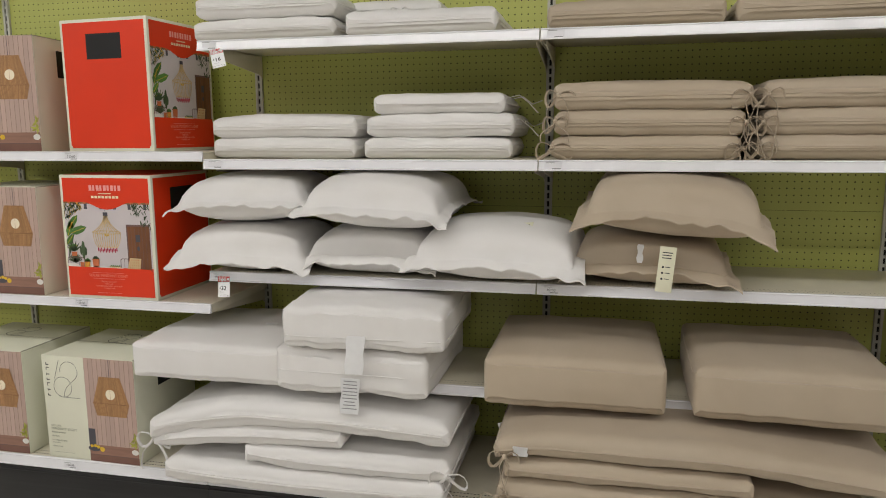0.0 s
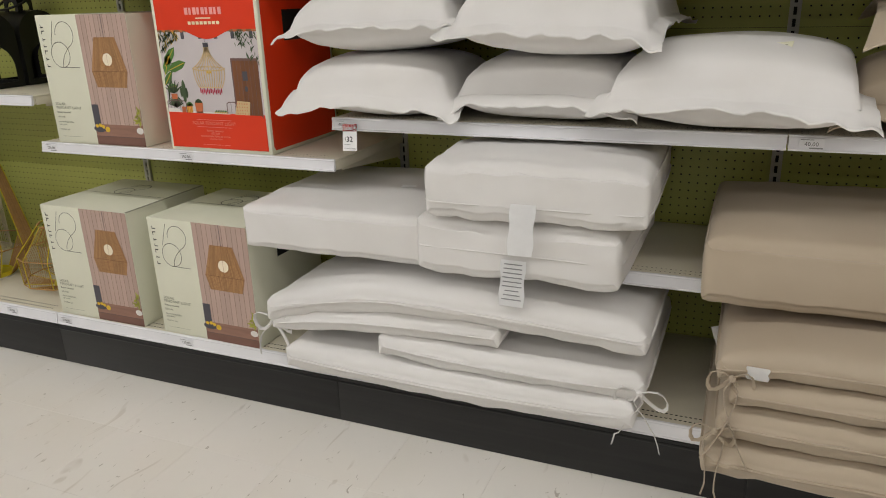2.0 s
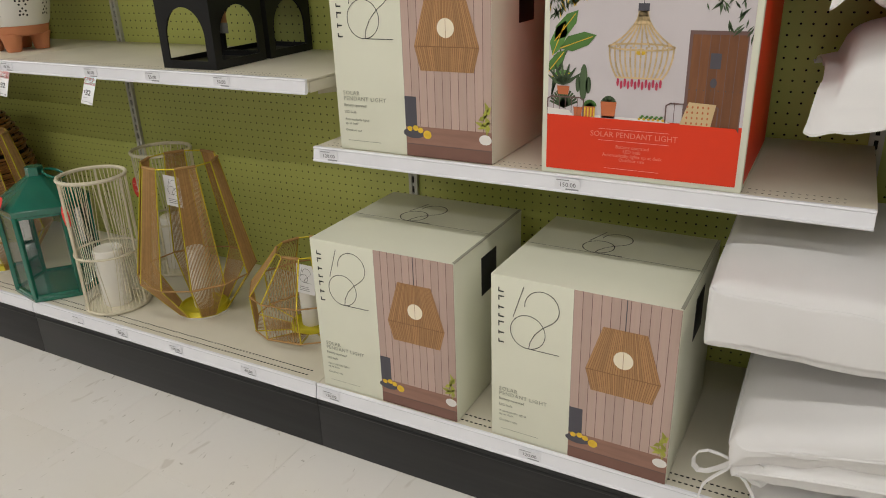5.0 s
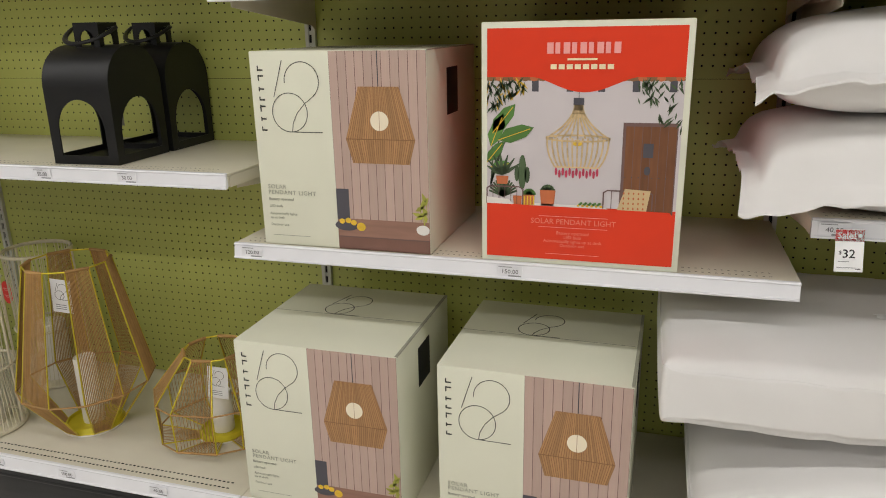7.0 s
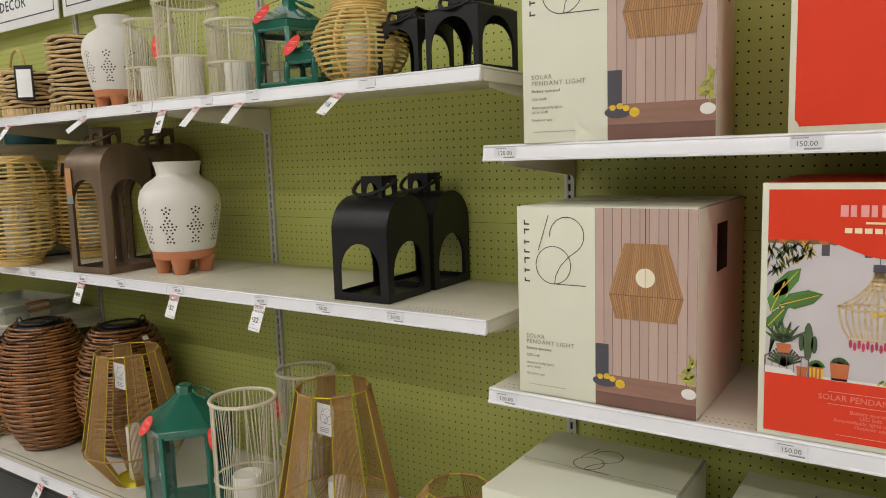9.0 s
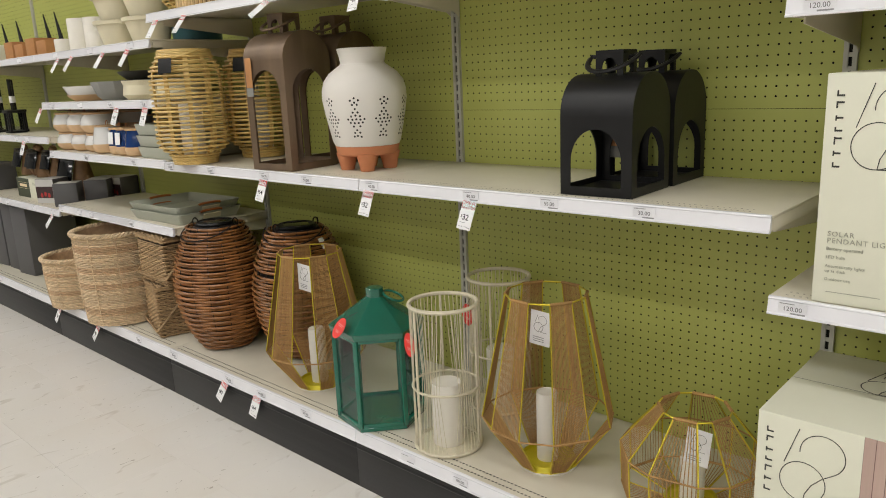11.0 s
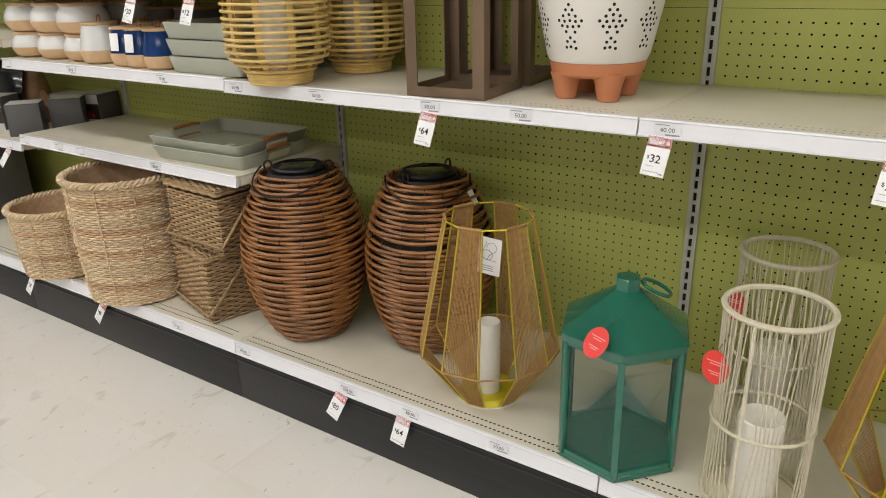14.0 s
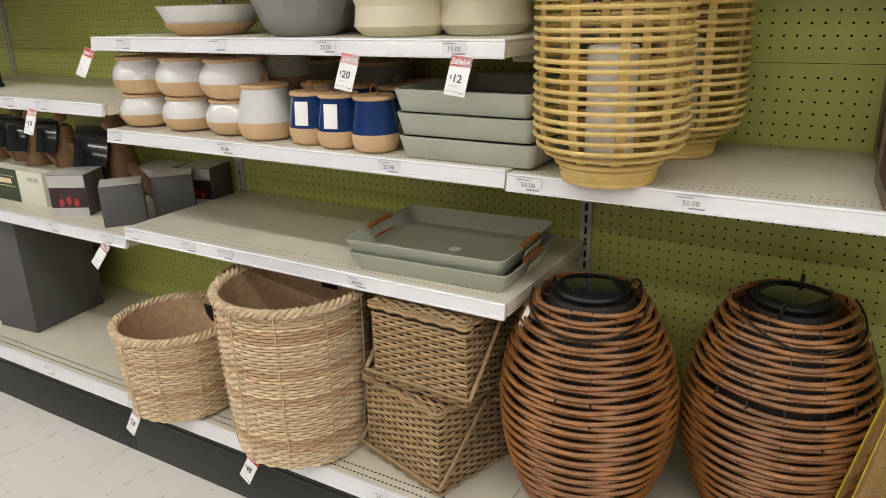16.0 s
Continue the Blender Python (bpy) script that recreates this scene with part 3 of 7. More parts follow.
def orange_print(b, w, h, at):
    """Printed face of the orange carton: header, patio picture, lettering."""
    e = bpy.data.objects.new("printed_face", None)
    p = Print(["orange_card", "text_pink", "text_cream", "ph_stucco", "ph_leaf", "ph_leaf_dk", "ph_door", "ph_gap", "ph_slate", "ph_pot", "ph_beige", "ph_rose", "ph_white", "ph_straw_dk", "ph_lemon"])
    m = 0.03 * w
    u0, u1 = m, w - m
    pw = u1 - u0
    X = lambda f: u0 + f * pw
    Z = lambda f: m + f * (h - 2 * m)
    p.rect(u0, u1, m, h - m, "orange_card", 0)
    p.rect(u0, u1, Z(0.245), Z(0.80), "ph_stucco", 1)
    p.rect(u0, u1, Z(0.785), Z(0.80), "ph_straw_dk", 2)
    for k in range(22):
        p.disc(X((k + 0.5) / 22), Z(0.795), pw / 46, 0.006, "ph_pot" if k % 2 else "ph_straw_dk", 3, 8)
    for f in (0.24, 0.42, 0.58, 0.75, 0.93):
        p.rect(X(f), X(f + 0.035), Z(0.74), Z(0.785), "ph_slate", 2)
    # scalloped header
    top = [(u0, Z(0.80)), (X(0.25), Z(0.80))] + [(X(0.25 + 0.52 * k / 16), Z(0.80 - 0.062 * math.sin(math.pi * k / 16) ** 1.4)) for k in range(17)] + [(u1, Z(0.80)), (u1, Z(0.812)), (u0, Z(0.812))]
    p.poly(top, "orange_card", 4)
    # door
    p.rect(X(0.715), X(0.985), Z(0.22), Z(0.615), "ph_gap", 2)
    for k in range(6):
        p.rect(X(0.73 + 0.042 * k), X(0.73 + 0.042 * k + 0.039), Z(0.23), Z(0.60), "ph_door", 3)
    p.rect(X(0.82), X(0.87), Z(0.47), Z(0.53), "ph_slate", 4)
    p.disc(X(0.845), Z(0.415), 0.016 * pw, 0.018 * h, "ph_slate", 4)
    for k in range(8):
        p.disc(X(0.735 + 0.034 * k), Z(0.385), 0.0012, 0.0012, "ph_slate", 4, 6)
    # chandelier
    cx = X(0.485)
    p.rect(cx - 0.0006, cx + 0.0006, Z(0.52), Z(0.74), "ph_slate", 4)
    p.rect(cx - 0.027 * pw, cx + 0.027 * pw, Z(0.685), Z(0.715), "ph_slate", 5)
    for k in range(9):
        s = -1 + 2 * k / 8
        p.stroke([(cx + s * (0.02 + 0.14 * (j / 8) ** 1.9) * pw, Z(0.685 - 0.14 * j / 8)) for j in range(9)], 0.0035, "ph_beige", 5)
    p.stroke([(cx + 0.165 * pw * math.cos(a), Z(0.545) + 0.006 * math.sin(a)) for a in [2 * math.pi * j / 28 for j in range(29)]], 0.0035, "ph_beige", 6)
    for k in range(13):
        s = -1 + 2 * k / 12
        p.stroke([(cx + s * 0.16 * pw * (1 - 0.28 * (j / 6) ** 2.4), Z(0.545 - 0.125 * j / 6)) for j in range(7)], 0.0035, "ph_beige", 5)
        p.disc(cx + s * 0.108 * pw, Z(0.40 - 0.010 * (k % 2)), 0.0026, 0.0085, "ph_rose", 6, 8)
    p.stroke([(cx - 0.115 * pw, Z(0.42)), (cx + 0.115 * pw, Z(0.42))], 0.003, "ph_beige", 6)
    p.disc(cx, Z(0.525), 0.012, 0.006, "ph_lemon", 4, 10)
    rnd = random.Random(5)
    # hanging foliage
    for side, n, du in ((0.0, 70, 0.2), (1.0, 46, 0.22)):
        for k in range(n):
            f = rnd.random() * du
            uu = f if side == 0 else 1 - f
            dep = rnd.random() * (0.14 if side == 0 else 0.26) * (1 - f / du * 0.7)
            cu, cv, a, ln = X(uu), Z(0.785 - dep), rnd.uniform(-0.9, 0.9), rnd.uniform(0.007, 0.014)
            ca, sa = math.cos(a - 1.57), math.sin(a - 1.57)
            pts = [(cu + ln * x * ca - ln * y * sa, cv + ln * x * sa + ln * y * ca) for x, y in ((-1, 0), (0, 0.2), (1, 0), (0, -0.2))]
            pts = [(min(max(q, u0), u1), min(r, Z(0.80))) for q, r in pts]
            p.poly(pts, ("ph_lemon" if side == 0 and k % 4 == 0 else "ph_leaf_dk"), 5)
    # plants and pots
    for k in range(4):
        p.stroke([(X(0.02), Z(0.33)), (X(0.03 + 0.02 * k), Z(0.42 + 0.03 * k)), (X(0.03 + 0.035 * k), Z(0.50 + 0.025 * k))], 0.003, "ph_leaf_dk", 4)
    for cu, cv, a, g in ((0.02, 0.50, 1.2, 1.15), (0.06, 0.53, 0.35, 1.25), (0.03, 0.56, 0.9, 1.2), (0.0, 0.43, 0.9, 0.9), (0.02, 0.41, 0.2, 0.7)):
        q = [(X(cu) + g * (x * math.cos(a) - y * math.sin(a)), Z(cv) + g * (x * math.sin(a) + y * math.cos(a))) for x, y in ((0, 0), (0.018, 0.013), (0.045, 0.011), (0.062, 0.0), (0.045, -0.010), (0.018, -0.011))]
        p.poly([(max(x, u0), y) for x, y in q], "ph_leaf", 5)
        p.stroke([(max(X(cu), u0), Z(cv)), (X(cu) + g * 0.055 * math.cos(a), Z(cv) + g * 0.055 * math.sin(a))], 0.0016, "ph_lemon", 6)
    for k in range(7):
        a = radians(35 + 20 * k)
        cu, cv = X(0.085), Z(0.375)
        p.poly([(max(cu + x * math.cos(a) - y * math.sin(a), u0), cv + x * math.sin(a) + y * math.cos(a)) for x, y in ((0, 0), (0.015, 0.004), (0.042, 0.001), (0.044, -0.001), (0.015, -0.004))], "ph_leaf_dk", 7)
    for uu, vv, ru, rv in ((0.195, 0.39, 0.014, 0.075), (0.222, 0.38, 0.009, 0.035), (0.165, 0.385, 0.008, 0.035)):
        p.disc(X(uu), Z(vv), ru * pw * 1.6, rv * h, "ph_leaf_dk", 5, 14)
    for k in range(14):
        a = radians(20 + 11 * k)
        p.stroke([(X(0.09), Z(0.28)), (X(0.09) + 0.03 * math.cos(a), Z(0.28) + 0.036 * math.sin(a))], 0.004, "ph_leaf_dk", 5)
        p.stroke([(X(0.335), Z(0.30)), (X(0.335) + 0.016 * math.cos(a), Z(0.30) + 0.018 * math.sin(a))], 0.003, "ph_leaf_dk", 5)
        p.stroke([(X(0.235), Z(0.285)), (X(0.235) + 0.014 * math.cos(a), Z(0.285) + 0.015 * math.sin(a))], 0.003, "ph_leaf", 5)
    for uu, w_, v0, v1 in ((0.085, 0.07, 0.335, 0.372), (0.335, 0.085, 0.245, 0.315), (0.23, 0.07, 0.245, 0.29), (0.17, 0.05, 0.245, 0.285)):
        p.poly([(X(uu - w_ / 2 * 0.8), Z(v0)), (X(uu + w_ / 2 * 0.8), Z(v0)), (X(uu + w_ / 2), Z(v1)), (X(uu - w_ / 2), Z(v1))], "ph_pot", 6)
    for k in range(4):
        p.rect(X(0.205 + 0.017 * k), X(0.213 + 0.017 * k), Z(0.245), Z(0.285), "ph_lemon", 7)
    # chairs, throw and table
    for a, b_ in ((0.0, 0.2), (0.63, 0.88)):
        p.stroke([(X(a), Z(0.245)), (X(a), Z(0.315)), (X(a + 0.02), Z(0.325)), (X(b_ - 0.02), Z(0.325)), (X(b_), Z(0.315)), (X(b_), Z(0.245))], 0.0026, "ph_gap", 7)
        for k in range(1, 6):
            p.stroke([(X(a + (b_ - a) * k / 6), Z(0.245)), (X(a + (b_ - a) * k / 6), Z(0.322))], 0.0012, "ph_gap", 6)
    p.poly([(X(0.70), Z(0.235)), (X(0.85), Z(0.225)), (X(0.87), Z(0.33)), (X(0.74), Z(0.335))], "ph_beige", 8)
    for r in range(4):
        for k in range(5):
            p.disc(X(0.735 + 0.025 * k), Z(0.25 + 0.022 * r), 0.0018, 0.0026, "ph_pot", 9, 6)
    p.poly([(X(0.2), Z(0.235)), (X(0.68), Z(0.235)), (X(0.62), Z(0.252)), (X(0.27), Z(0.254))], "ph_white", 6)
    p.poly([(X(0.0), Z(0.245)), (X(0.15), Z(0.245)), (X(0.12), Z(0.268)), (X(0.0), Z(0.275))], "ph_white", 8)
    for k in range(16):
        p.disc(X(0.5 + 0.008 * k), Z(0.252 + 0.006 * (k % 3)), 0.003, 0.0024, "ph_leaf" if k % 3 else "ph_lemon", 8, 7)
    # lower band
    p.poly([(u0, m), (u1, m), (u1, Z(0.215)), (X(0.985), Z(0.225)), (X(0.97), Z(0.24)), (u0, Z(0.246))], "orange_card", 10)
    # brand marks as plain bars
    for k in range(9):
        a = X(0.315 + 0.042 * k)
        p.rect(a, a + 0.033 * pw * (0.75 if k % 2 else 1), Z(0.895), Z(0.94), "text_pink", 5)
    for k in range(8):
        a = X(0.335 + 0.041 * k)
        p.rect(a, a + 0.031 * pw, Z(0.832), Z(0.852), "text_cream", 5)
    p.rect(X(0.42), X(0.57), Z(0.868), Z(0.876), "text_cream", 5)
    for v, a, b_ in ((0.198, 0.29, 0.66), (0.148, 0.29, 0.66), (0.025, 0.33, 0.62)):
        p.rect(X(a), X(b_), Z(v), Z(v) + 0.0009, "text_pink", 11)
    face = p.part("printed_face", b, "orange print with patio picture of a beaded chandelier", at=at)
    for s_, v, sz in (("SOLAR PENDANT LIGHT", 0.165, 0.0155), ("Battery operated", 0.118, 0.0095), ("LED bulb", 0.099, 0.0095), ("Automatically lights up at dusk", 0.080, 0.0095), ("Outdoor use", 0.061, 0.0095)):
        letters(s_, sz, M["text_rose"], face, X(0.475), Z(v), align="CENTER", y=-0.0042)


def orange_box(at, w, h, d, plain_front=False):
    b = thing("orange_pendant_box", "orange carton with cream edges holding a solar pendant light", "box", at, "orange pendant cartons")
    part("carton", box(0, w, 0, d, 0, h, 0.0025), M["cream_card"], b)
    m = 0.03 * w
    def panel(name, uw, mt, hole):
        p = Print(["orange_card", "black_card"])
        p.poly([(m, m + 0.012), (m + 0.004, m + 0.008), (m + 0.008, m), (uw - m - 0.008, m), (uw - m - 0.004, m + 0.008), (uw - m, m + 0.012), (uw - m, h - m), (m, h - m)], "orange_card", 0)
        if hole:
            p.rect(uw * 0.30, uw * 0.70, h * 0.70, h * 0.89, "black_card", 2)
        p.part(name, b, "plain orange side with black carry hole" if hole else "", at=mt)
    front, right, left = pose(0, 0, 0), pose(w, 0, 0, 0, 0, 90), pose(0, d, 0, 0, 0, -90)
    if plain_front:
        panel("plain_face", w, front, True)
        orange_print(b, d, h, right)
        panel("side_face", d, left, False)
    else:
        orange_print(b, w, h, front)
        panel("side_face", d, right, True)
        panel("side_face", d, left, False)
    p = Print(["orange_card"])
    p.rect(0.006, w - 0.006, 0.006, d - 0.006, "orange_card", 0)
    p.part("lid_print", b, "", at=pose(0, 0, h) @ pose(0, 0, 0, -90, 0, 0))
    return b


# boxed pendant bay
C_LOW, C_HIGH = 0.8232, 1.3942
pendant_box("pendant_light_box", pose(0.022, 0.058, DECK + 0.0015), 0.404, 0.425, 0.40)
pendant_box("pendant_light_box", pose(0.517, 0.058, DECK + 0.0015, 0, 0, -1), 0.412, 0.421, 0.40)
pendant_box("pendant_light_box", pose(0.078, 0.148, C_LOW), 0.404, 0.432, 0.40)
orange_box(pose(0.597, 0.143, C_LOW), 0.397, 0.482, 0.40)
pendant_box("pendant_light_box", pose(0.113, 0.122, C_HIGH, 0, 0, 8), 0.395, 0.441, 0.40)
orange_box(pose(0.632, 0.172, C_HIGH, 0, 0, -5), 0.392, 0.487, 0.38, True)


# ---- cushions ----
def cushion_mesh(L, D, T, r, puff, wrinkle, seed, bend=None, pinch=0.0):
    """A soft boxed cushion centred in x and y on its base."""
    bm = bmesh.new()
    bmesh.ops.create_cube(bm, size=2)
    bmesh.ops.subdivide_edges(bm, edges=bm.edges[:], cuts=27, use_grid_fill=True)
    hx, hy, hz = L / 2, D / 2, T / 2
    r = min(r, hz * 0.98)
    for v in bm.verts:
        u = [math.sin(c * math.pi / 2) for c in v.co]
        p = Vector((u[0] * hx, u[1] * hy, u[2] * hz))
        # rounded top edges, tighter upright corners
        rc = r * 0.55
        ix, iy = max(-hx + rc, min(hx - rc, p.x)), max(-hy + rc, min(hy - rc, p.y))
        d = Vector((p.x - ix, p.y - iy, 0))
        if d.length > 1e-7 and abs(d.x) > 1e-7 and abs(d.y) > 1e-7:
            k = max(abs(d.x), abs(d.y)) / d.length
            p.x, p.y = ix + d.x * k, iy + d.y * k
        gap = max(0.0, min(r, min(hx - abs(p.x), hy - abs(p.y))))
        top = math.sqrt(max(0.0, r * r - (r - gap) ** 2))
        if abs(p.z) > hz - r + top:
            p.z = math.copysign(hz - r + top, p.z)
        zi = max(0.0, abs(p.z) - (hz - r))
        pull = (r - math.sqrt(max(0.0, r * r - zi * zi))) if zi > 0 else 0.0
        p.x = math.copysign(min(abs(p.x), hx - pull), p.x)
        p.y = math.copysign(min(abs(p.y), hy - pull), p.y)
        fx, fy = 1 - u[0] ** 4, 1 - u[1] ** 4
        p.z += puff * fx * fy * u[2] * (1 if u[2] > 0 else 0.25)
        side = (1 - u[2] ** 2)
        p.y += 0.35 * puff * fx * side * u[1] ** 3
        p.x += 0.35 * puff * fy * side * u[0] ** 3
        k = abs(u[0] * u[1]) ** 6
        p.z *= 1 - pinch * k
        q = Vector((p.x * 5 + seed * 3.1, p.y * 5, p.z * 9))
        edge = max(abs(u[0]), abs(u[1]))
        n1 = noise.noise(q)
        n2 = noise.noise(Vector((p.x * 26 + seed, p.y * 9, p.z * 5)))
        p.z += wrinkle * (1.2 * n1 + 1.3 * n2 * edge ** 3) * (u[2] if abs(u[2]) > 0.3 else 0.3)
        crease = max(0.0, 1 - 7 * abs(noise.noise(Vector((p.x * 5.5 + seed * 1.7, p.y * 4.0 + 0.6 * p.x, seed)))))
        p.z -= wrinkle * 0.8 * crease * max(0.0, u[2]) * (0.3 + 0.7 * edge ** 2)
        front = max(0.0, -u[1]) ** 6
        p.y += wrinkle * 0.85 * front * noise.noise(Vector((p.x * 22 + seed, p.z * 14 + p.x * 6, seed * 2.0)))
        p.y += wrinkle * 0.9 * noise.noise(q * 1.7 + Vector((0, 0, 7))) * abs(u[1]) ** 2
        p.z += hz
        if bend is not None:
            p.z += bend(p.x / hx, p.y / hy)
        v.co = p
    return bm


def seam_tube(L, D, T, r, puff, bend, zf=0.5, rad=0.0022):
    """Welt line round the sides."""
    hx, hy = L / 2 + 0.0008, D / 2 + 0.0008
    pts = []
    rc = min(r, 0.03)
    for cx, cy, a0 in ((hx - rc, hy - rc, 0), (-hx + rc, hy - rc, 90), (-hx + rc, -hy + rc, 180), (hx - rc, -hy + rc, 270)):
        for k in range(5):
            a = radians(a0 + 22.5 * k)
            pts.append((cx + rc * math.cos(a), cy + rc * math.sin(a)))
    dense = []
    for k in range(len(pts)):
        a, b = pts[k], pts[(k + 1) % len(pts)]
        n = max(1, int(math.hypot(b[0] - a[0], b[1] - a[1]) / 0.035))
        dense += [(a[0] + (b[0] - a[0]) * j / n, a[1] + (b[1] - a[1]) * j / n) for j in range(n)]
    out = []
    for x, y in dense:
        ux, uy = x / hx, y / hy
        fx, fy = 1 - min(1, abs(ux)) ** 4, 1 - min(1, abs(uy)) ** 4
        z = T * zf + (bend(ux, uy) if bend is not None else 0) + 0.002 * noise.noise(Vector((x * 7, y * 7, T * 40)))
        out.append((x + 0.35 * puff * fy * ux ** 3, y + 0.35 * puff * fx * uy ** 3, z))
    return add_tube(bmesh.new(), out, rad, 5, True)


def cushion(name, label, at, L, D, T, mat, r=0.03, puff=0.012, wrinkle=0.004, seed=0, bend=None, seam=0.5, group=""):
    c = thing(name, label, "cushion", at, group)
    part("cover", cushion_mesh(L, D, T, r, puff, wrinkle, seed, bend), mat, c, sharp=100)
    if seam:
        part("seam", seam_tube(L, D, T, r, puff, bend, seam), mat, c)
    return c


def ribbon_tie(parent, x, y, z, mat, s=1.0, seed=0, tail=0.13):
    """A knotted bow of flat ribbon with two loops and two hanging ends."""
    rnd = random.Random(seed)
    bm = bmesh.new()
    for sx in (-1, 1):
        a = rnd.uniform(0.7, 1.2)
        pts = [(x, y, z)]
        for k in range(1, 9):
            f = k / 9 * 2 * math.pi
            pts.append((x + sx * s * 0.05 * a * math.sin(f / 2) * 1.1, y - 0.012 * math.sin(f), z + s * (0.028 * math.sin(f) - 0.018 * math.sin(f / 2) * a)))
        pts.append((x, y - 0.003, z))
        add_tube(bm, pts, 0.0048 * s, 6, False, 0.3)
        t = [(x, y - 0.004, z)]
        for k in range(1, 8):
            f = k / 7
            t.append((x + sx * s * (0.035 * f + 0.02 * math.sin(f * 3 + seed)), y - 0.012 * f - 0.004, z - s * tail * rnd.uniform(0.92, 1.08) * f))
        add_tube(bm, t, 0.0048 * s, 6, False, 0.3)
    bmesh.ops.create_icosphere(bm, subdivisions=1, radius=0.009 * s, matrix=Matrix.Translation((x, y - 0.004, z)))
    return part("ribbon_tie", bm, mat, parent, "knotted fabric tie")


def hang_label(parent, x, y, z, w, h, mat, lines=True, turn=0.0, tilt=0.0, curl=0.01):
    """A sewn-in care label hanging from a seam, with printed bars."""
    m = pose(x, y, z, tilt, 0, turn)
    bm = bmesh.new()
    n = 8
    cols = [[bm.verts.new(m @ Vector((sx * w / 2 + 0.002 * math.sin(k * 1.3) * sx, -curl * math.sin(k / n * 2.4), -h * k / n))) for sx in (-1, 1)] for k in range(n + 1)]
    for a, b in zip(cols, cols[1:]):
        bm.faces.new((a[0], b[0], b[1], a[1]))
    bmesh.ops.solidify(bm, geom=bm.faces[:], thickness=0.0006)
    lab = part("care_label", bm, mat, parent, "white sewn-in care label", smooth=False)
    if lines:
        b2 = bmesh.new()
        rnd = random.Random(int(x * 1000))
        for k in range(9):
            f = (k + 0.8) / 10.5
            ww = w * rnd.uniform(0.55, 0.82)
            y0 = -curl * math.sin(f * 2.4) - 0.0012
            vs = [b2.verts.new(m @ Vector(c)) for c in ((-ww / 2, y0, -h * f), (ww / 2, y0, -h * f), (ww / 2, y0, -h * f - h * 0.022), (-ww / 2, y0, -h * f - h * 0.022))]
            b2.faces.new(vs)
        part("label_print", b2, M["ink_pale"], lab)
    return lab


W_, T_ = M["white_cloth"], M["tan_cloth"]
WL, TL = "white outdoor seat cushion lying on a steel shelf", "tan outdoor seat cushion lying on a steel shelf"


def rest(i, k):
    return (DECK if k == 0 else SHELVES[i][k - 1]) + 0.0012


# top shelf
z = rest(7, 4)
cushion("seat_cushion", WL, pose(1.455, 0.41, z), 0.54, 0.47, 0.075, W_, seed=1, group="white seat cushions")
cushion("seat_cushion", WL, pose(1.465, 0.41, z + 0.08), 0.54, 0.47, 0.075, W_, seed=2, group="white seat cushions")
cushion("seat_cushion", WL, pose(2.03, 0.41, z), 0.53, 0.47, 0.085, W_, seed=3, group="white seat cushions")
ribbon_tie(cushion("seat_cushion", WL, pose(1.86, 0.50, z + 0.088), 0.40, 0.24, 0.06, W_, seed=4, group="white seat cushions"), 0.05, -0.13, 0.02, W_, 0.8, 3, 0.05)
cushion("seat_cushion", TL, pose(2.735, 0.41, z), 0.55, 0.47, 0.085, T_, seed=5, group="tan seat cushions")
cushion("seat_cushion", TL, pose(3.31, 0.41, z), 0.54, 0.47, 0.085, T_, seed=6, group="tan seat cushions")
# third shelf: stacked seat pads
z = rest(7, 3)
for k, (x, l, zz, t) in enumerate(((1.505, 0.565, 0, 0.074), (1.503, 0.565, 0.077, 0.076), (2.075, 0.53, 0, 0.074), (2.09, 0.53, 0.077, 0.078), (2.085, 0.47, 0.158, 0.062))):
    c = cushion("seat_cushion", WL, pose(x, 0.435, z + zz, 0, 0, (k % 3 - 1) * 1.0), l, 0.45, t, W_, r=0.028, seed=10 + k, group="white seat cushions")
    if k > 2:
        bm = bmesh.new()
        for s in (0, 1):
            add_tube(bm, [(0.24, -0.18 + 0.1 * s, 0.05), (0.275, -0.16 + 0.12 * s, 0.06), (0.305, -0.13 + 0.14 * s, 0.035), (0.335, -0.10 + 0.16 * s, 0.0 + 0.05 * s)], 0.004, 6, False, 0.3)
        part("tie_string", bm, W_, c)
for col, (x0, x1) in enumerate(((2.475, 3.095), (3.125, 3.745))):
    for k in range(3):
        t = (0.075, 0.08, 0.085)[k]
        zz = (0, 0.0785, 0.162)[k]
        c = cushion("seat_cushion", TL, pose((x0 + x1) / 2 + 0.008 * (k - 1), 0.415, z + zz), x1 - x0 - 0.02 * (k < 2), 0.48, t, T_, r=0.03, seed=20 + k + 4 * col, puff=0.014, group="tan seat cushions")
        if col == 0:
            ribbon_tie(c, -0.295, -0.235, t * 0.55, T_, 1.0, 30 + k, (0.05, 0.06, 0.11)[k])
        ribbon_tie(c, (0.30 if col == 0 else -0.30), -0.24, t * 0.5, T_, 1.0, 40 + k + 3 * col, (0.07, 0.10, 0.2)[k])


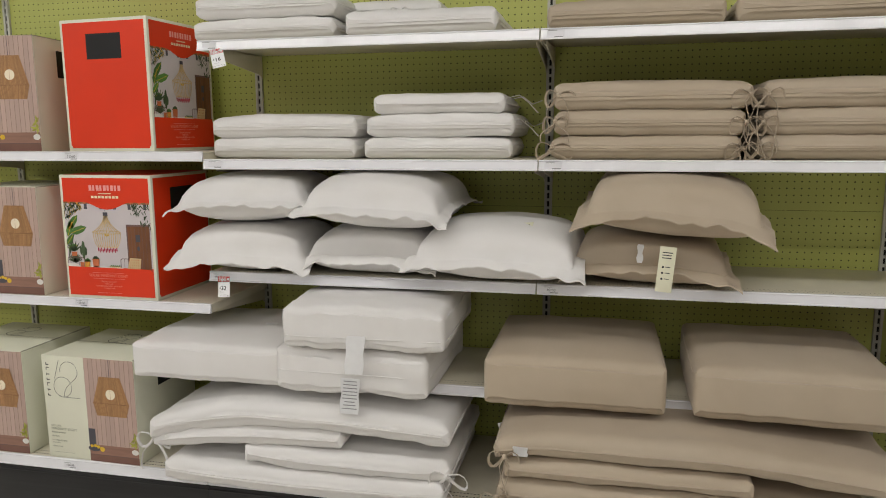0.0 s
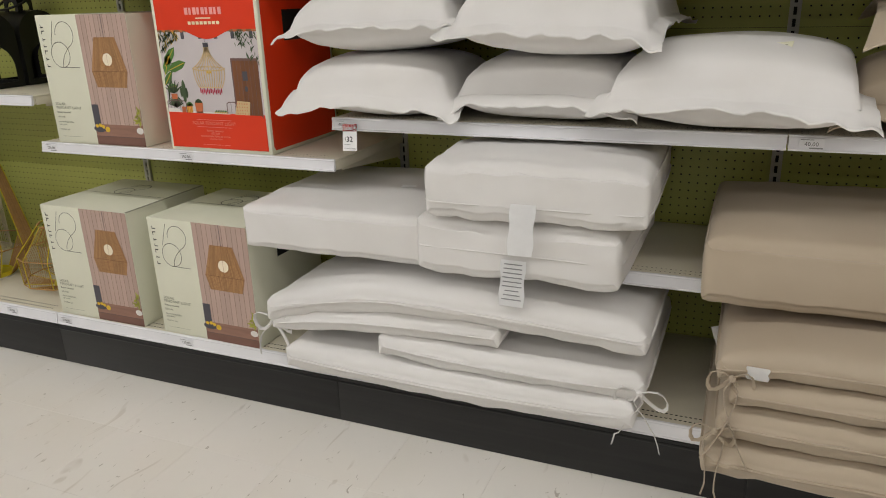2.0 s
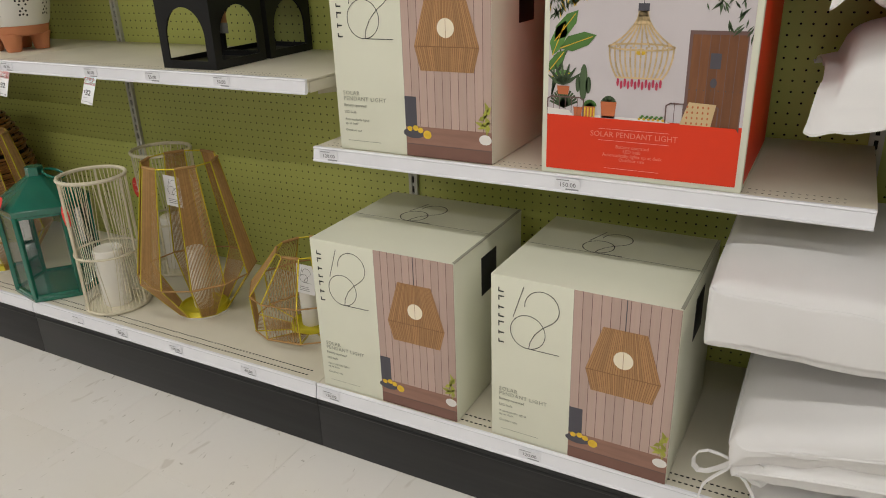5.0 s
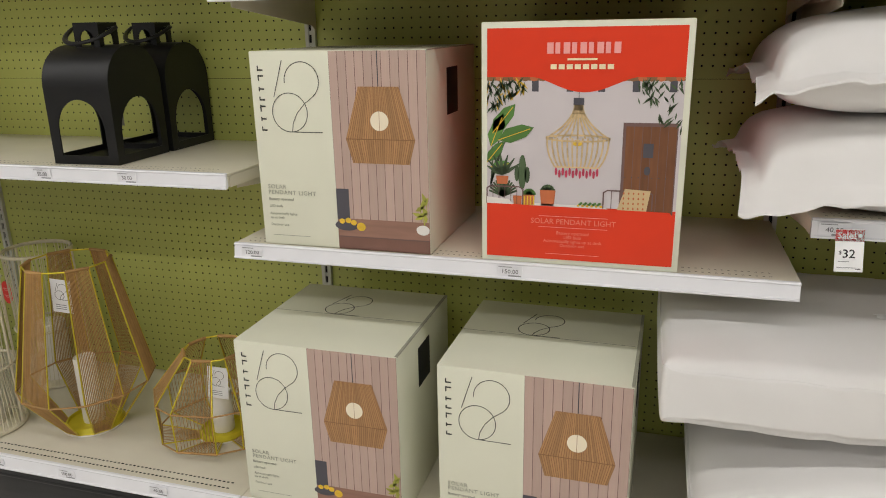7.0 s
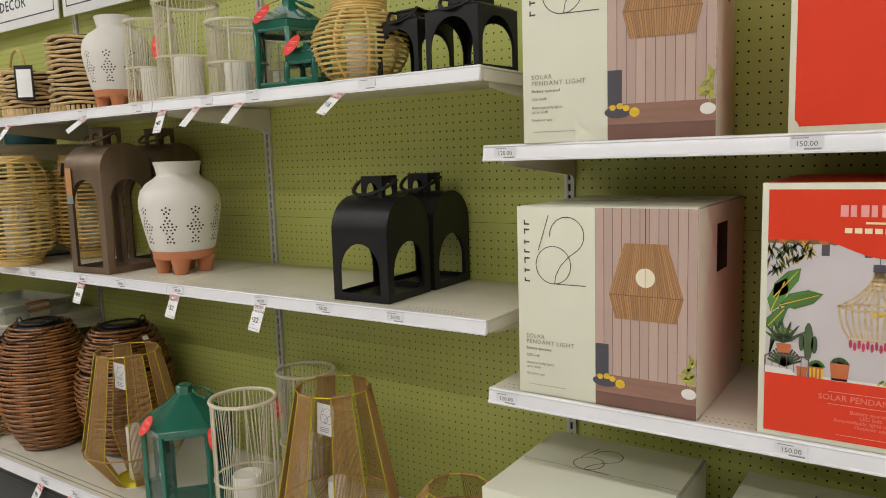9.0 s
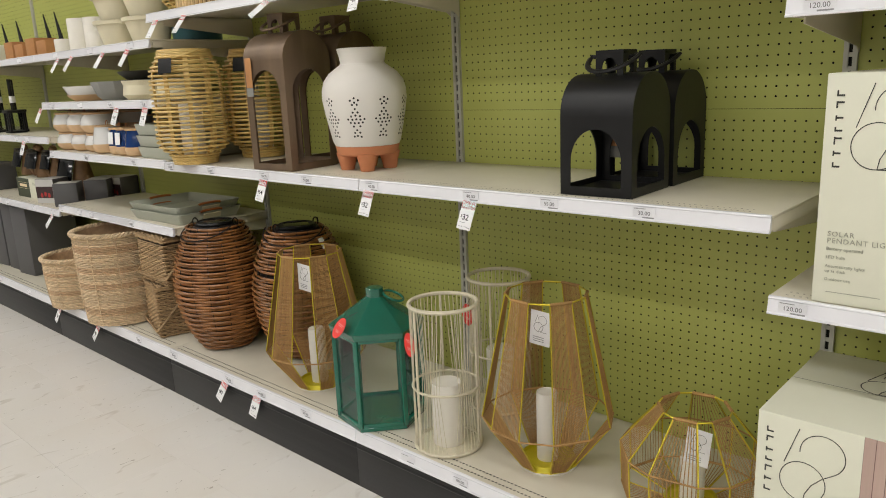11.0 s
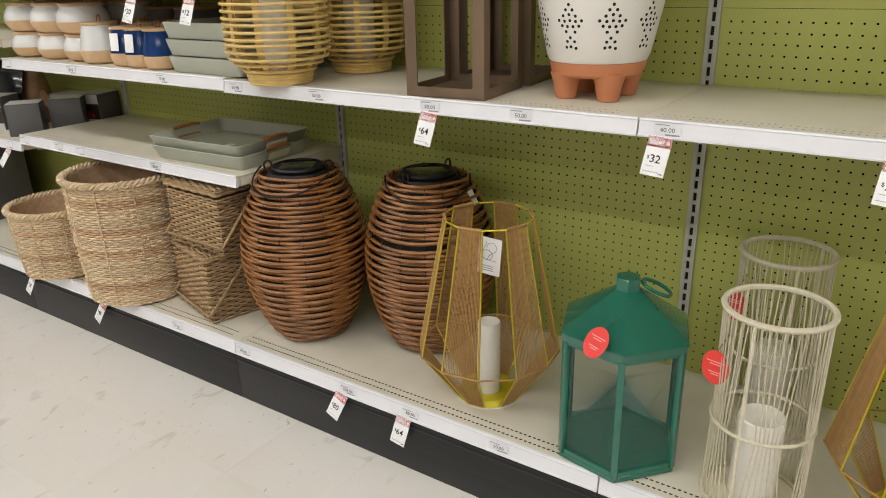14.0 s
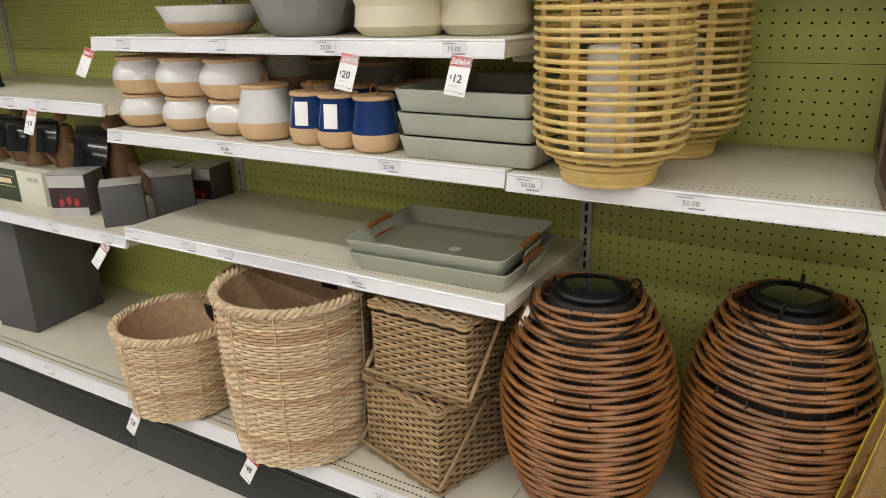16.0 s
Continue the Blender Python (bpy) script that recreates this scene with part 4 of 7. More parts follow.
# ---- pillows ----
def pillow_mesh(L, D, T, seed, droop=0.02, flange=0.044, fd=0.0):
    """A stuffed body inside a flat sewn flange; returns the cover and the stitched seam between them."""
    bm = bmesh.new()
    n = 48
    fu, fv = 1 - 2 * flange / L, 1 - 2 * flange / D

    def spot(u, v, s):
        a, b = max(0.0, 1 - (u / fu) ** 2), max(0.0, 1 - (v / fv) ** 2)
        rim = max(abs(u), abs(v))
        h = (a * b) ** 0.24
        h *= 1 + 0.2 * noise.noise(Vector((L * u * 15 + seed, D * v * 15, seed * 1.3))) * rim ** 5
        x = u * L / 2 * (1 - 0.07 * (1 - v * v) * abs(u) ** 2)
        y = v * D / 2 * (1 - 0.07 * (1 - u * u) * abs(v) ** 2)
        z = s * (T / 2 * h * (1.12 if s > 0 else 0.95) + 0.0022)
        wave = 0.016 * noise.noise(Vector((x * 9 + seed, y * 9, 2.0))) * rim ** 5
        out = max(0.0, abs(u) - fu) * L / 2 + max(0.0, abs(v) - fv) * D / 2
        wave += 0.25 * out * noise.noise(Vector((x * 26 + seed, y * 26, 3.0)))
        dip = -0.35 * min(out, flange) * (1 if v < 0 else 0.5)
        z += wave + dip + s * 0.006 * noise.noise(Vector((x * 6 + seed * 2.3, y * 6, seed))) * h
        z += s * 0.004 * noise.noise(Vector((x * 30, y * 12, seed))) * rim ** 3 * (h > 0)
        z -= droop * abs(u * v) ** 3 * 1.5 + fd * max(0.0, -v - 0.75) ** 1.2 * 2.2
        return Vector((x, y, z))

    grid = [math.sin((i / n - 0.5) * math.pi) for i in range(n + 1)]
    sheets = [[[bm.verts.new(spot(u, v, s)) for v in grid] for u in grid] for s in (1, -1)]
    for s, rows in zip((1, -1), sheets):
        for i in range(n):
            for j in range(n):
                q = (rows[i][j], rows[i + 1][j], rows[i + 1][j + 1], rows[i][j + 1])
                bm.faces.new(q if s > 0 else q[::-1])
    rim = lambda r: [r[0][j] for j in range(n)] + [r[i][n] for i in range(n)] + [r[n][n - j] for j in range(n)] + [r[n - i][0] for i in range(n)]
    a, b = rim(sheets[0]), rim(sheets[1])
    for k in range(len(a)):
        j = (k + 1) % len(a)
        bm.faces.new((a[k], a[j], b[j], b[k]))
    bmesh.ops.recalc_face_normals(bm, faces=bm.faces[:])
    line = []
    m = 26
    for (u0, v0), (u1, v1) in (((-1, -1), (1, -1)), ((1, -1), (1, 1)), ((1, 1), (-1, 1)), ((-1, 1), (-1, -1))):
        for k in range(m):
            f = k / m
            line.append(spot((u0 + (u1 - u0) * f) * fu * 1.006, (v0 + (v1 - v0) * f) * fv * 1.006, 1) + Vector((0, 0, 0.0008)))
    return bm, add_tube(bmesh.new(), line, 0.0017, 5, True)


def pillow(label, at, L, D, T, mat, seed, droop=0.02, group="", fd=0.0):
    p = thing("throw_pillow", label, "pillow", at, group)
    cover, seam = pillow_mesh(L, D, T, seed, droop, 0.044, fd)
    part("cover", cover, mat, p, sharp=100)
    part("flange_seam", seam, mat, p)
    return p


z = 0.949
WP, TP = "white flanged outdoor throw pillow stacked on a shelf", "tan flanged outdoor throw pillow stacked on a shelf"
p3 = pillow(WP, pose(1.357, 0.33, z + 0.086, 1, 1, 2), 0.56, 0.54, 0.175, W_, 1, 0.02, "white throw pillows", 0.06)
p4 = pillow(WP, pose(1.855, 0.335, z + 0.088, 2, 0, -3), 0.53, 0.52, 0.175, W_, 2, 0.02, "white throw pillows", 0.02)
p5 = pillow(WP, pose(2.318, 0.265, z + 0.108, 3, 1, -4), 0.62, 0.55, 0.195, W_, 3, 0.02, "white throw pillows", 0.025)
pillow(WP, pose(1.368, 0.325, z + 0.27, 0, -2, 1), 0.56, 0.54, 0.18, W_, 4, 0.015, "white throw pillows")
pillow(WP, pose(1.895, 0.275, z + 0.272, 2, 2, -3), 0.565, 0.55, 0.195, W_, 5, 0.02, "white throw pillows", 0.03)
t2 = pillow(TP, pose(2.815, 0.33, z + 0.086, 2, 2, -3), 0.57, 0.52, 0.165, T_, 6, 0.03, "tan throw pillows", 0.01)
t1 = pillow(TP, pose(2.88, 0.265, z + 0.272, 2, 4, -4), 0.61, 0.55, 0.205, T_, 7, 0.04, "tan throw pillows", 0.03)


def swing_tag(parent, m, w, h, mat, dots=True):
    bm = box(-w / 2, w / 2, -0.0005, 0.0005, -h, 0, 0.0002)
    bm.transform(m)
    tg = part("swing_tag", bm, mat, parent, "cream paper swing tag")
    b2 = bmesh.new()
    for k in range(3):
        add_box(b2, -w * 0.32, w * (0.25 if k else 0.3), -0.0010, -0.0007, -h * (0.14 + 0.06 * k), -h * (0.12 + 0.06 * k))
        if dots:
            bmesh.ops.create_circle(b2, cap_ends=True, segments=12, radius=w * 0.07, matrix=pose(-w * 0.2, -0.001, -h * (0.45 + 0.13 * k), 90))
            add_box(b2, -w * 0.05, w * 0.25, -0.0010, -0.0007, -h * (0.455 + 0.13 * k), -h * (0.44 + 0.13 * k))
    b2.transform(m)
    part("tag_print", b2, M["ink"], tg)
    return tg


swing_tag(t2, pose(0.055, -0.262, 0.075, -4, 3, 3), 0.05, 0.145, M["tag_cream"])
swing_tag(p5, pose(0.09, -0.10, 0.105, -58, -8, -12), 0.055, 0.095, M["tag_cream"])
hang_label(p3, 0.0, -0.155, 0.082, 0.05, 0.02, M["tag_satin"], False, 8, -55, 0.002)
hang_label(t2, -0.03, -0.225, 0.07, 0.018, 0.06, M["tag_satin"], False, 0, -20, 0.003)
# deep seat cushions on the low shelf
z = rest(7, 1)
WD, TD = "thick white deep-seat cushion overhanging its shelf", "thick tan deep-seat cushion overhanging its shelf"
k1 = cushion("deep_seat_cushion", WD, pose(1.262, 0.28, z, 0, 0, 1), 0.58, 0.58, 0.136, W_, r=0.02, puff=0.014, wrinkle=0.0028, seed=50, seam=None, group="white deep-seat cushions")
k3 = cushion("deep_seat_cushion", WD, pose(1.835, 0.25, z, 0, 0, -1.0), 0.545, 0.58, 0.155, W_, r=0.026, puff=0.014, wrinkle=0.007, seed=51, seam=0.5, group="white deep-seat cushions")
k2 = cushion("deep_seat_cushion", WD, pose(1.875, 0.225, z + 0.168, 0, 0, 1.5), 0.56, 0.58, 0.145, W_, r=0.024, puff=0.018, wrinkle=0.008, seed=52, seam=0.3, group="white deep-seat cushions")
hang_label(k1, 0.14, -0.015, 0.156, 0.045, 0.022, M["tag_satin"], False, 14, -82, 0.002)
hang_label(k2, -0.015, -0.303, 0.055, 0.062, 0.125, M["tag_satin"], False, 2, -15, 0.006)
hang_label(k3, 0.005, -0.298, 0.065, 0.066, 0.12, M["paper"], True, 0, -10, 0.002)
cushion("deep_seat_cushion", TD, pose(2.575, 0.265, z, 0, 0, 0), 0.575, 0.58, 0.165, T_, r=0.026, puff=0.022, wrinkle=0.003, seed=53, seam=None, group="tan deep-seat cushions")
cushion("deep_seat_cushion", TD, pose(3.245, 0.265, z, 0, 0, -1.5), 0.585, 0.58, 0.165, T_, r=0.026, puff=0.022, wrinkle=0.003, seed=54, seam=None, group="tan deep-seat cushions")
# bench cushions on the base deck
z = DECK + 0.0012
BL = "long white outdoor bench cushion in a slumped stack"
cushion("bench_cushion", BL, pose(1.63, 0.245, z), 1.06, 0.60, 0.085, W_, r=0.036, puff=0.01, wrinkle=0.005, seed=60, group="white bench cushions", bend=lambda u, v: 0.012 * u * u)
c2 = cushion("bench_cushion", BL, pose(1.80, 0.25, z + 0.092), 0.76, 0.59, 0.078, W_, r=0.036, puff=0.01, wrinkle=0.005, seed=61, group="white bench cushions", bend=lambda u, v: 0.012 * u * u - 0.004 * (u + 1))
ribbon_tie(c2, 0.365, -0.29, 0.035, W_, 1.1, 5, 0.14)
c3 = cushion("bench_cushion", BL, pose(1.425, 0.25, z + 0.148), 0.74, 0.59, 0.074, W_, r=0.034, puff=0.008, wrinkle=0.005, seed=62, group="white bench cushions", bend=lambda u, v: 0.022 * (u + 1) - 0.018 * min(0, u) ** 2 - 0.012 * u * u)
ribbon_tie(c3, -0.365, -0.28, 0.02, W_, 1.2, 6, 0.10)
cushion("bench_cushion", BL, pose(1.615, 0.245, z + 0.235), 1.13, 0.60, 0.088, W_, r=0.038, puff=0.012, wrinkle=0.006, seed=63, group="white bench cushions",
        bend=lambda u, v: -0.12 * max(0.0, -u - 0.2) ** 1.6 - 0.028 * max(0.0, u - 0.1) ** 1.5 + 0.01)
BT = "long tan outdoor bench cushion in a stack on the base deck"
cols = [(0.0, 0.098, 64), (0.1, 0.095, 65), (0.197, 0.07, 66), (0.27, 0.085, 67)]
for k, (dz, t, sd) in enumerate(cols):
    c = cushion("bench_cushion", BT, pose((2.90, 2.90, 2.74, 2.94)[k], 0.17, z + dz), (1.15, 1.1, 0.74, 1.2)[k], 0.66, t - 0.006, T_, r=0.04, puff=0.01, wrinkle=0.006, seed=sd,
                group="tan bench cushions", bend=(None, None, None, lambda u, v: -0.055 * max(0.0, -u - 0.72) ** 1.2 * 2 - 0.06 * max(0.0, u - 0.1) ** 1.4)[k])
    if k in (1, 3):
        ribbon_tie(c, (-0.555, -0.55, 0, -0.565)[k], -0.325, (0, 0.03, 0, 0.0)[k], T_, 1.1, 70 + k, (0, 0.16, 0, 0.2)[k])
    if k == 3:
        hang_label(c, -0.515, -0.336, 0.04, 0.045, 0.032, M["tag_satin"], False, -3, 4, 0.001)
hang_label(c, -0.605, -0.05, 0.0, 0.05, 0.16, M["tag_satin"], False, 40, -12, 0.03)
cushion("deep_seat_cushion", "thick rust-brown outdoor cushion on a shelf", pose(3.95, 0.32, z + 0.39), 0.5, 0.5, 0.15, M["rust_cloth"], r=0.03, seed=80, seam=None)

# ---- materials of lanterns, baskets and pots ----
M["black_metal"] = material("black_powder_coat", rgb(24, 24, 25), 0.40, 0.3, vary=0.08, scale=30, bump=0.05, bump_scale=400)
M["bronze"] = material("brushed_bronze", rgb(118, 99, 80), 0.4, 0.5, vary=0.12, scale=12, stretch=(1, 1, 0.25), bump=0.04, bump_scale=200, second=rgb(146, 124, 102), second_scale=6, second_amount=0.4)
M["green_metal"] = material("green_enamel", rgb(24, 108, 88), 0.24, 0.1, vary=0.08, scale=14, coat=0.8)
M["gold"] = material("gold_wire", rgb(206, 188, 52), 0.35, 0.6, vary=0.05, scale=40)
M["gold_plate"] = material("gold_plate", rgb(204, 190, 44), 0.4, 0.3, vary=0.06, scale=20)
M["tan_string"] = material("tan_string", rgb(168, 130, 78), 0.7, vary=0.1, scale=60, per_piece=0.14)
M["cream_string"] = material("cream_cord", rgb(214, 206, 182), 0.75, vary=0.06, scale=80, per_piece=0.08)
M["wax"] = material("ivory_wax", rgb(240, 236, 226), 0.5, vary=0.02, scale=20)
M["wicker_dk"] = material("brown_resin_wicker", rgb(150, 100, 53), 0.34, vary=0.2, scale=26, per_piece=0.12, second=rgb(110, 72, 39), second_scale=9, second_amount=0.6, bump=0.1, bump_scale=150)
# dark ribs and wire; also paints the shade inside the wicker lanterns
M["rib_and_shade"] = material("dark_rib_and_shade", rgb(30, 20, 14), 0.6, vary=0.1, scale=30)
M["bamboo"] = material("yellow_bamboo", rgb(216, 188, 118), 0.45, vary=0.1, scale=30, per_piece=0.1, second=rgb(196, 156, 78), second_scale=10, second_amount=0.5)
M["natural"] = material("natural_wicker", rgb(214, 190, 155), 0.65, vary=0.14, scale=60, per_piece=0.16)
M["natural_dk"] = material("natural_wicker_band", rgb(196, 164, 128), 0.65, vary=0.14, scale=60, per_piece=0.16)
M["seagrass"] = material("brown_seagrass", rgb(166, 138, 100), 0.7, vary=0.16, scale=70, per_piece=0.26)
# dark brown for the shade behind woven strands, painted into the colour
M["weave_shade"] = material("basket_inside_shade", rgb(58, 44, 30), 0.9, vary=0.1, scale=40)
M["hyacinth"] = material("water_hyacinth", rgb(208, 180, 132), 0.7, vary=0.14, scale=50, per_piece=0.18)
M["ceramic"] = material("matt_white_ceramic", rgb(228, 224, 216), 0.55, vary=0.02, scale=10, bump=0.04, bump_scale=80)
M["terracotta"] = material("terracotta", rgb(204, 132, 92), 0.7, vary=0.05, scale=14, bump=0.06, bump_scale=150)
M["glaze_white"] = material("white_glaze", rgb(222, 222, 220), 0.12, vary=0.03, scale=8, coat=0.6)
M["glaze_blue"] = material("cobalt_glaze", rgb(22, 56, 112), 0.1, vary=0.12, scale=20, coat=0.7)
M["clay"] = material("bare_clay", rgb(210, 176, 136), 0.75, vary=0.05, scale=40, bump=0.06, bump_scale=300)
M["cork"] = material("pale_wood_lid", rgb(206, 170, 128), 0.7, vary=0.08, scale=40)
M["sage"] = material("sage_enamel", rgb(172, 175, 160), 0.4, vary=0.03, scale=10, coat=0.15)
M["grey_glaze"] = material("grey_stoneware", rgb(138, 138, 134), 0.5, vary=0.06, scale=14)
M["cream_glaze"] = material("cream_stoneware", rgb(220, 212, 184), 0.5, vary=0.03, scale=14)
M["leather"] = material("tan_leather", rgb(176, 106, 52), 0.55, vary=0.1, scale=40)
M["grey_card"] = material("charcoal_card", rgb(88, 87, 88), 0.55, vary=0.03, scale=10)
M["grey_card_lt"] = material("pale_card", rgb(196, 194, 190), 0.55, vary=0.03, scale=10)
M["picture_dark"] = material("candle_picture", rgb(58, 40, 40), 0.45, vary=0.3, scale=30)
M["picture_red"] = material("red_candle_picture", rgb(176, 52, 50), 0.45, vary=0.2, scale=60)
M["solar"] = material("solar_cell", rgb(20, 24, 30), 0.12, vary=0.1, scale=20, coat=0.8)
M["olive_card"] = material("olive_card", rgb(64, 72, 52), 0.55)
M["teal_glaze"] = material("teal_stoneware", rgb(28, 76, 84), 0.35, vary=0.06, scale=12)
M["kraft"] = material("kraft_tag", rgb(188, 134, 84), 0.7, vary=0.05, scale=40)
M["resin_brown"] = material("brown_resin", rgb(128, 96, 62), 0.55, vary=0.2, scale=24, bump=0.2, bump_scale=60)
M["blue_card"] = material("blue_card", rgb(42, 118, 190), 0.5)


def glass_material():
    m = bpy.data.materials.new("clear_glass")
    m.use_nodes = True
    n, l = m.node_tree.nodes, m.node_tree.links
    out = n["Material Output"]
    n.remove(n["Principled BSDF"])
    tr, gl, mix, fr = n.new("ShaderNodeBsdfTransparent"), n.new("ShaderNodeBsdfGlossy"), n.new("ShaderNodeMixShader"), n.new("ShaderNodeFresnel")
    tr.inputs[0].default_value = (0.93, 0.96, 0.94, 1)
    gl.inputs["Roughness"].default_value = 0.03
    fr.inputs[0].default_value = 1.5
    l.new(fr.outputs[0], mix.inputs[0])
    l.new(tr.outputs[0], mix.inputs[1])
    l.new(gl.outputs[0], mix.inputs[2])
    l.new(mix.outputs[0], out.inputs[0])
    return m


M["glass"] = glass_material()


def pane(name, bm, parent, at=None):
    ob = part(name, bm, M["glass"], parent, "clear glass pane", at, smooth=False)
    ob.visible_shadow = False
    return ob


def candle(parent, x, y, z, r, h):
    return part("candle", add_lathe(bmesh.new(), [(0, 0), (r * 0.97, 0), (r, 0.003), (r, h - 0.004), (r * 0.95, h), (r * 0.8, h - 0.004), (0, h - 0.007)], 28), M["wax"], parent, "ivory flameless candle", at=pose(x, y, z))


# ---- arched metal lanterns ----
def arch_panel(bm, w, h0, h, bar, mat_i, m):
    """A square sheet with an arched opening, thickness 3 mm, local x -w/2..w/2."""
    n = 12
    iw = w / 2 - bar
    zs = h0
    top = h - bar * 1.1
    spring = top - iw * 1.15
    inner = [(-iw, zs), (-iw, spring)] + [(-iw * math.cos(math.pi * k / (2 * n)) if k <= n else 0, spring + (top - spring) * math.sin(math.pi * k / (2 * n))) for k in range(1, n)] + [(0, top)]
    inner += [(-a, b) for a, b in reversed(inner[:-1])]
    outer = []
    for a, b in inner:
        if b <= zs + 1e-6:
            outer.append((math.copysign(w / 2, a), 0))
        elif b <= spring + 1e-6:
            outer.append((math.copysign(w / 2, a), b))
        else:
            f = math.asin(max(-1.0, min(1.0, (b - spring) / (top - spring)))) / (math.pi / 2)
            s = math.copysign(1.0, a)
            outer.append((s * w / 2, spring + (h - spring) * f / 0.5) if f < 0.5 else (s * w / 2 * (1 - (f - 0.5) / 0.5), h))
    front, back = [], []
    for th, store in ((-0.0015, front), (0.0015, back)):
        store.append([bm.verts.new(m @ Vector((a, th, b))) for a, b in inner])
        store.append([bm.verts.new(m @ Vector((a, th, b))) for a, b in outer])
    k = len(inner)
    for i in range(k - 1):
        for store, flip in ((front, False), (back, True)):
            q = (store[1][i], store[1][i + 1], store[0][i + 1], store[0][i])
            bm.faces.new(q if flip else q[::-1])
        bm.faces.new((front[0][i], front[0][i + 1], back[0][i + 1], back[0][i]))
    for store, flip in ((front, False), (back, True)):
        q = (store[1][0], store[0][0], store[0][-1], store[1][-1])
        bm.faces.new(q if flip else q[::-1])
    bm.faces.new((front[0][0], back[0][0], back[0][-1], front[0][-1]))


def arched_lantern(label, at, w, h, mat, bar, dome=0.22, cap=0.4, group="", tag=False):
    """Sheet-metal lantern: four arched sides, a domed top, a pierced cap and a swing handle."""
    t = thing("metal_lantern", label, "lantern", at, group)
    body_h = h * (1 - dome * 0.55 - 0.12)
    for a in (0, 90, 180, 270):
        bm = bmesh.new()
        arch_panel(bm, w, bar * 0.85, body_h, bar, 0, pose(0, 0, 0, 0, 0, a) @ pose(0, -w / 2 + 0.0015, 0))
        part("arched_side", bm, mat, t)
    # domed top: rings of a rounded square shrinking inwards
    bm = bmesh.new()
    rings = []
    z0, z1 = body_h, h * 0.865
    for k in range(9):
        f = k / 8
        s = w / 2 * (1 - (1 - cap * 0.9) * (1 - math.cos(f * math.pi / 2)))
        zz = z0 + (z1 - z0) * math.sin(f * math.pi / 2)
        pts = []
        rc = 0.008 + 0.02 * f * w / 0.19
        for cx, cy, a0 in ((1, 1, 0), (-1, 1, 90), (-1, -1, 180), (1, -1, 270)):
            for j in range(4):
                a = radians(a0 + 30 * j)
                pts.append(bm.verts.new((cx * (s - rc) + rc * math.cos(a), cy * (s - rc) + rc * math.sin(a), zz)))
        rings.append(pts)
    for a, b in zip(rings, rings[1:]):
        for k in range(16):
            j = (k + 1) % 16
            bm.faces.new((a[k], a[j], b[j], b[k]))
    bm.faces.new(rings[-1])
    part("domed_top", bm, mat, t)
    part("floor_plate", box(-w / 2 + 0.003, w / 2 - 0.003, -w / 2 + 0.003, w / 2 - 0.003, 0.004, 0.008), mat, t)
    cw, ch = w * cap * 1.0, h - z1
    for a in (0, 90, 180, 270):
        bm = bmesh.new()
        arch_panel(bm, cw, 0.001, ch, cw * 0.17, 0, pose(0, 0, z1 - 0.003, 0, 0, a) @ pose(0, -cw / 2 + 0.0015, 0))
        part("cap_side", bm, mat, t)
    part("cap_top", box(-cw / 2 - 0.003, cw / 2 + 0.003, -cw / 2 - 0.003, cw / 2 + 0.003, h - 0.008, h, 0.003), mat, t)
    r = w * 0.32
    pts = [(r * math.cos(a), -cw * 0.5 - r * 0.35 * (1 - math.cos(2 * a)) * 0.5 - 0.02 * math.sin(a) - 0.012, z1 + 0.02 - 0.035 * math.sin(a)) for a in [math.pi * k / 16 for k in range(17)]]
    part("handle", add_tube(bmesh.new(), [(-cw / 2, 0, z1 + 0.02)] + pts[::-1] + [(cw / 2, 0, z1 + 0.02)], 0.006, 8, False, 0.6), mat, t)
    if tag:
        bm = box(-0.016, 0.016, -0.0005, 0.0005, -0.10, 0.0, 0.0003)
        part("kraft_tag", bm, M["kraft"], t, "brown kraft swing tag", at=pose(-w / 2 + 0.02, -w / 2 - 0.004, body_h - 0.01))
        bm = box(-0.017, 0.017, -0.0008, 0.0008, -0.13, -0.10, 0.0003)
        part("tag_end", bm, M["grey_glaze"], t, "", at=pose(-w / 2 + 0.02, -w / 2 - 0.004, body_h - 0.01))
    return t


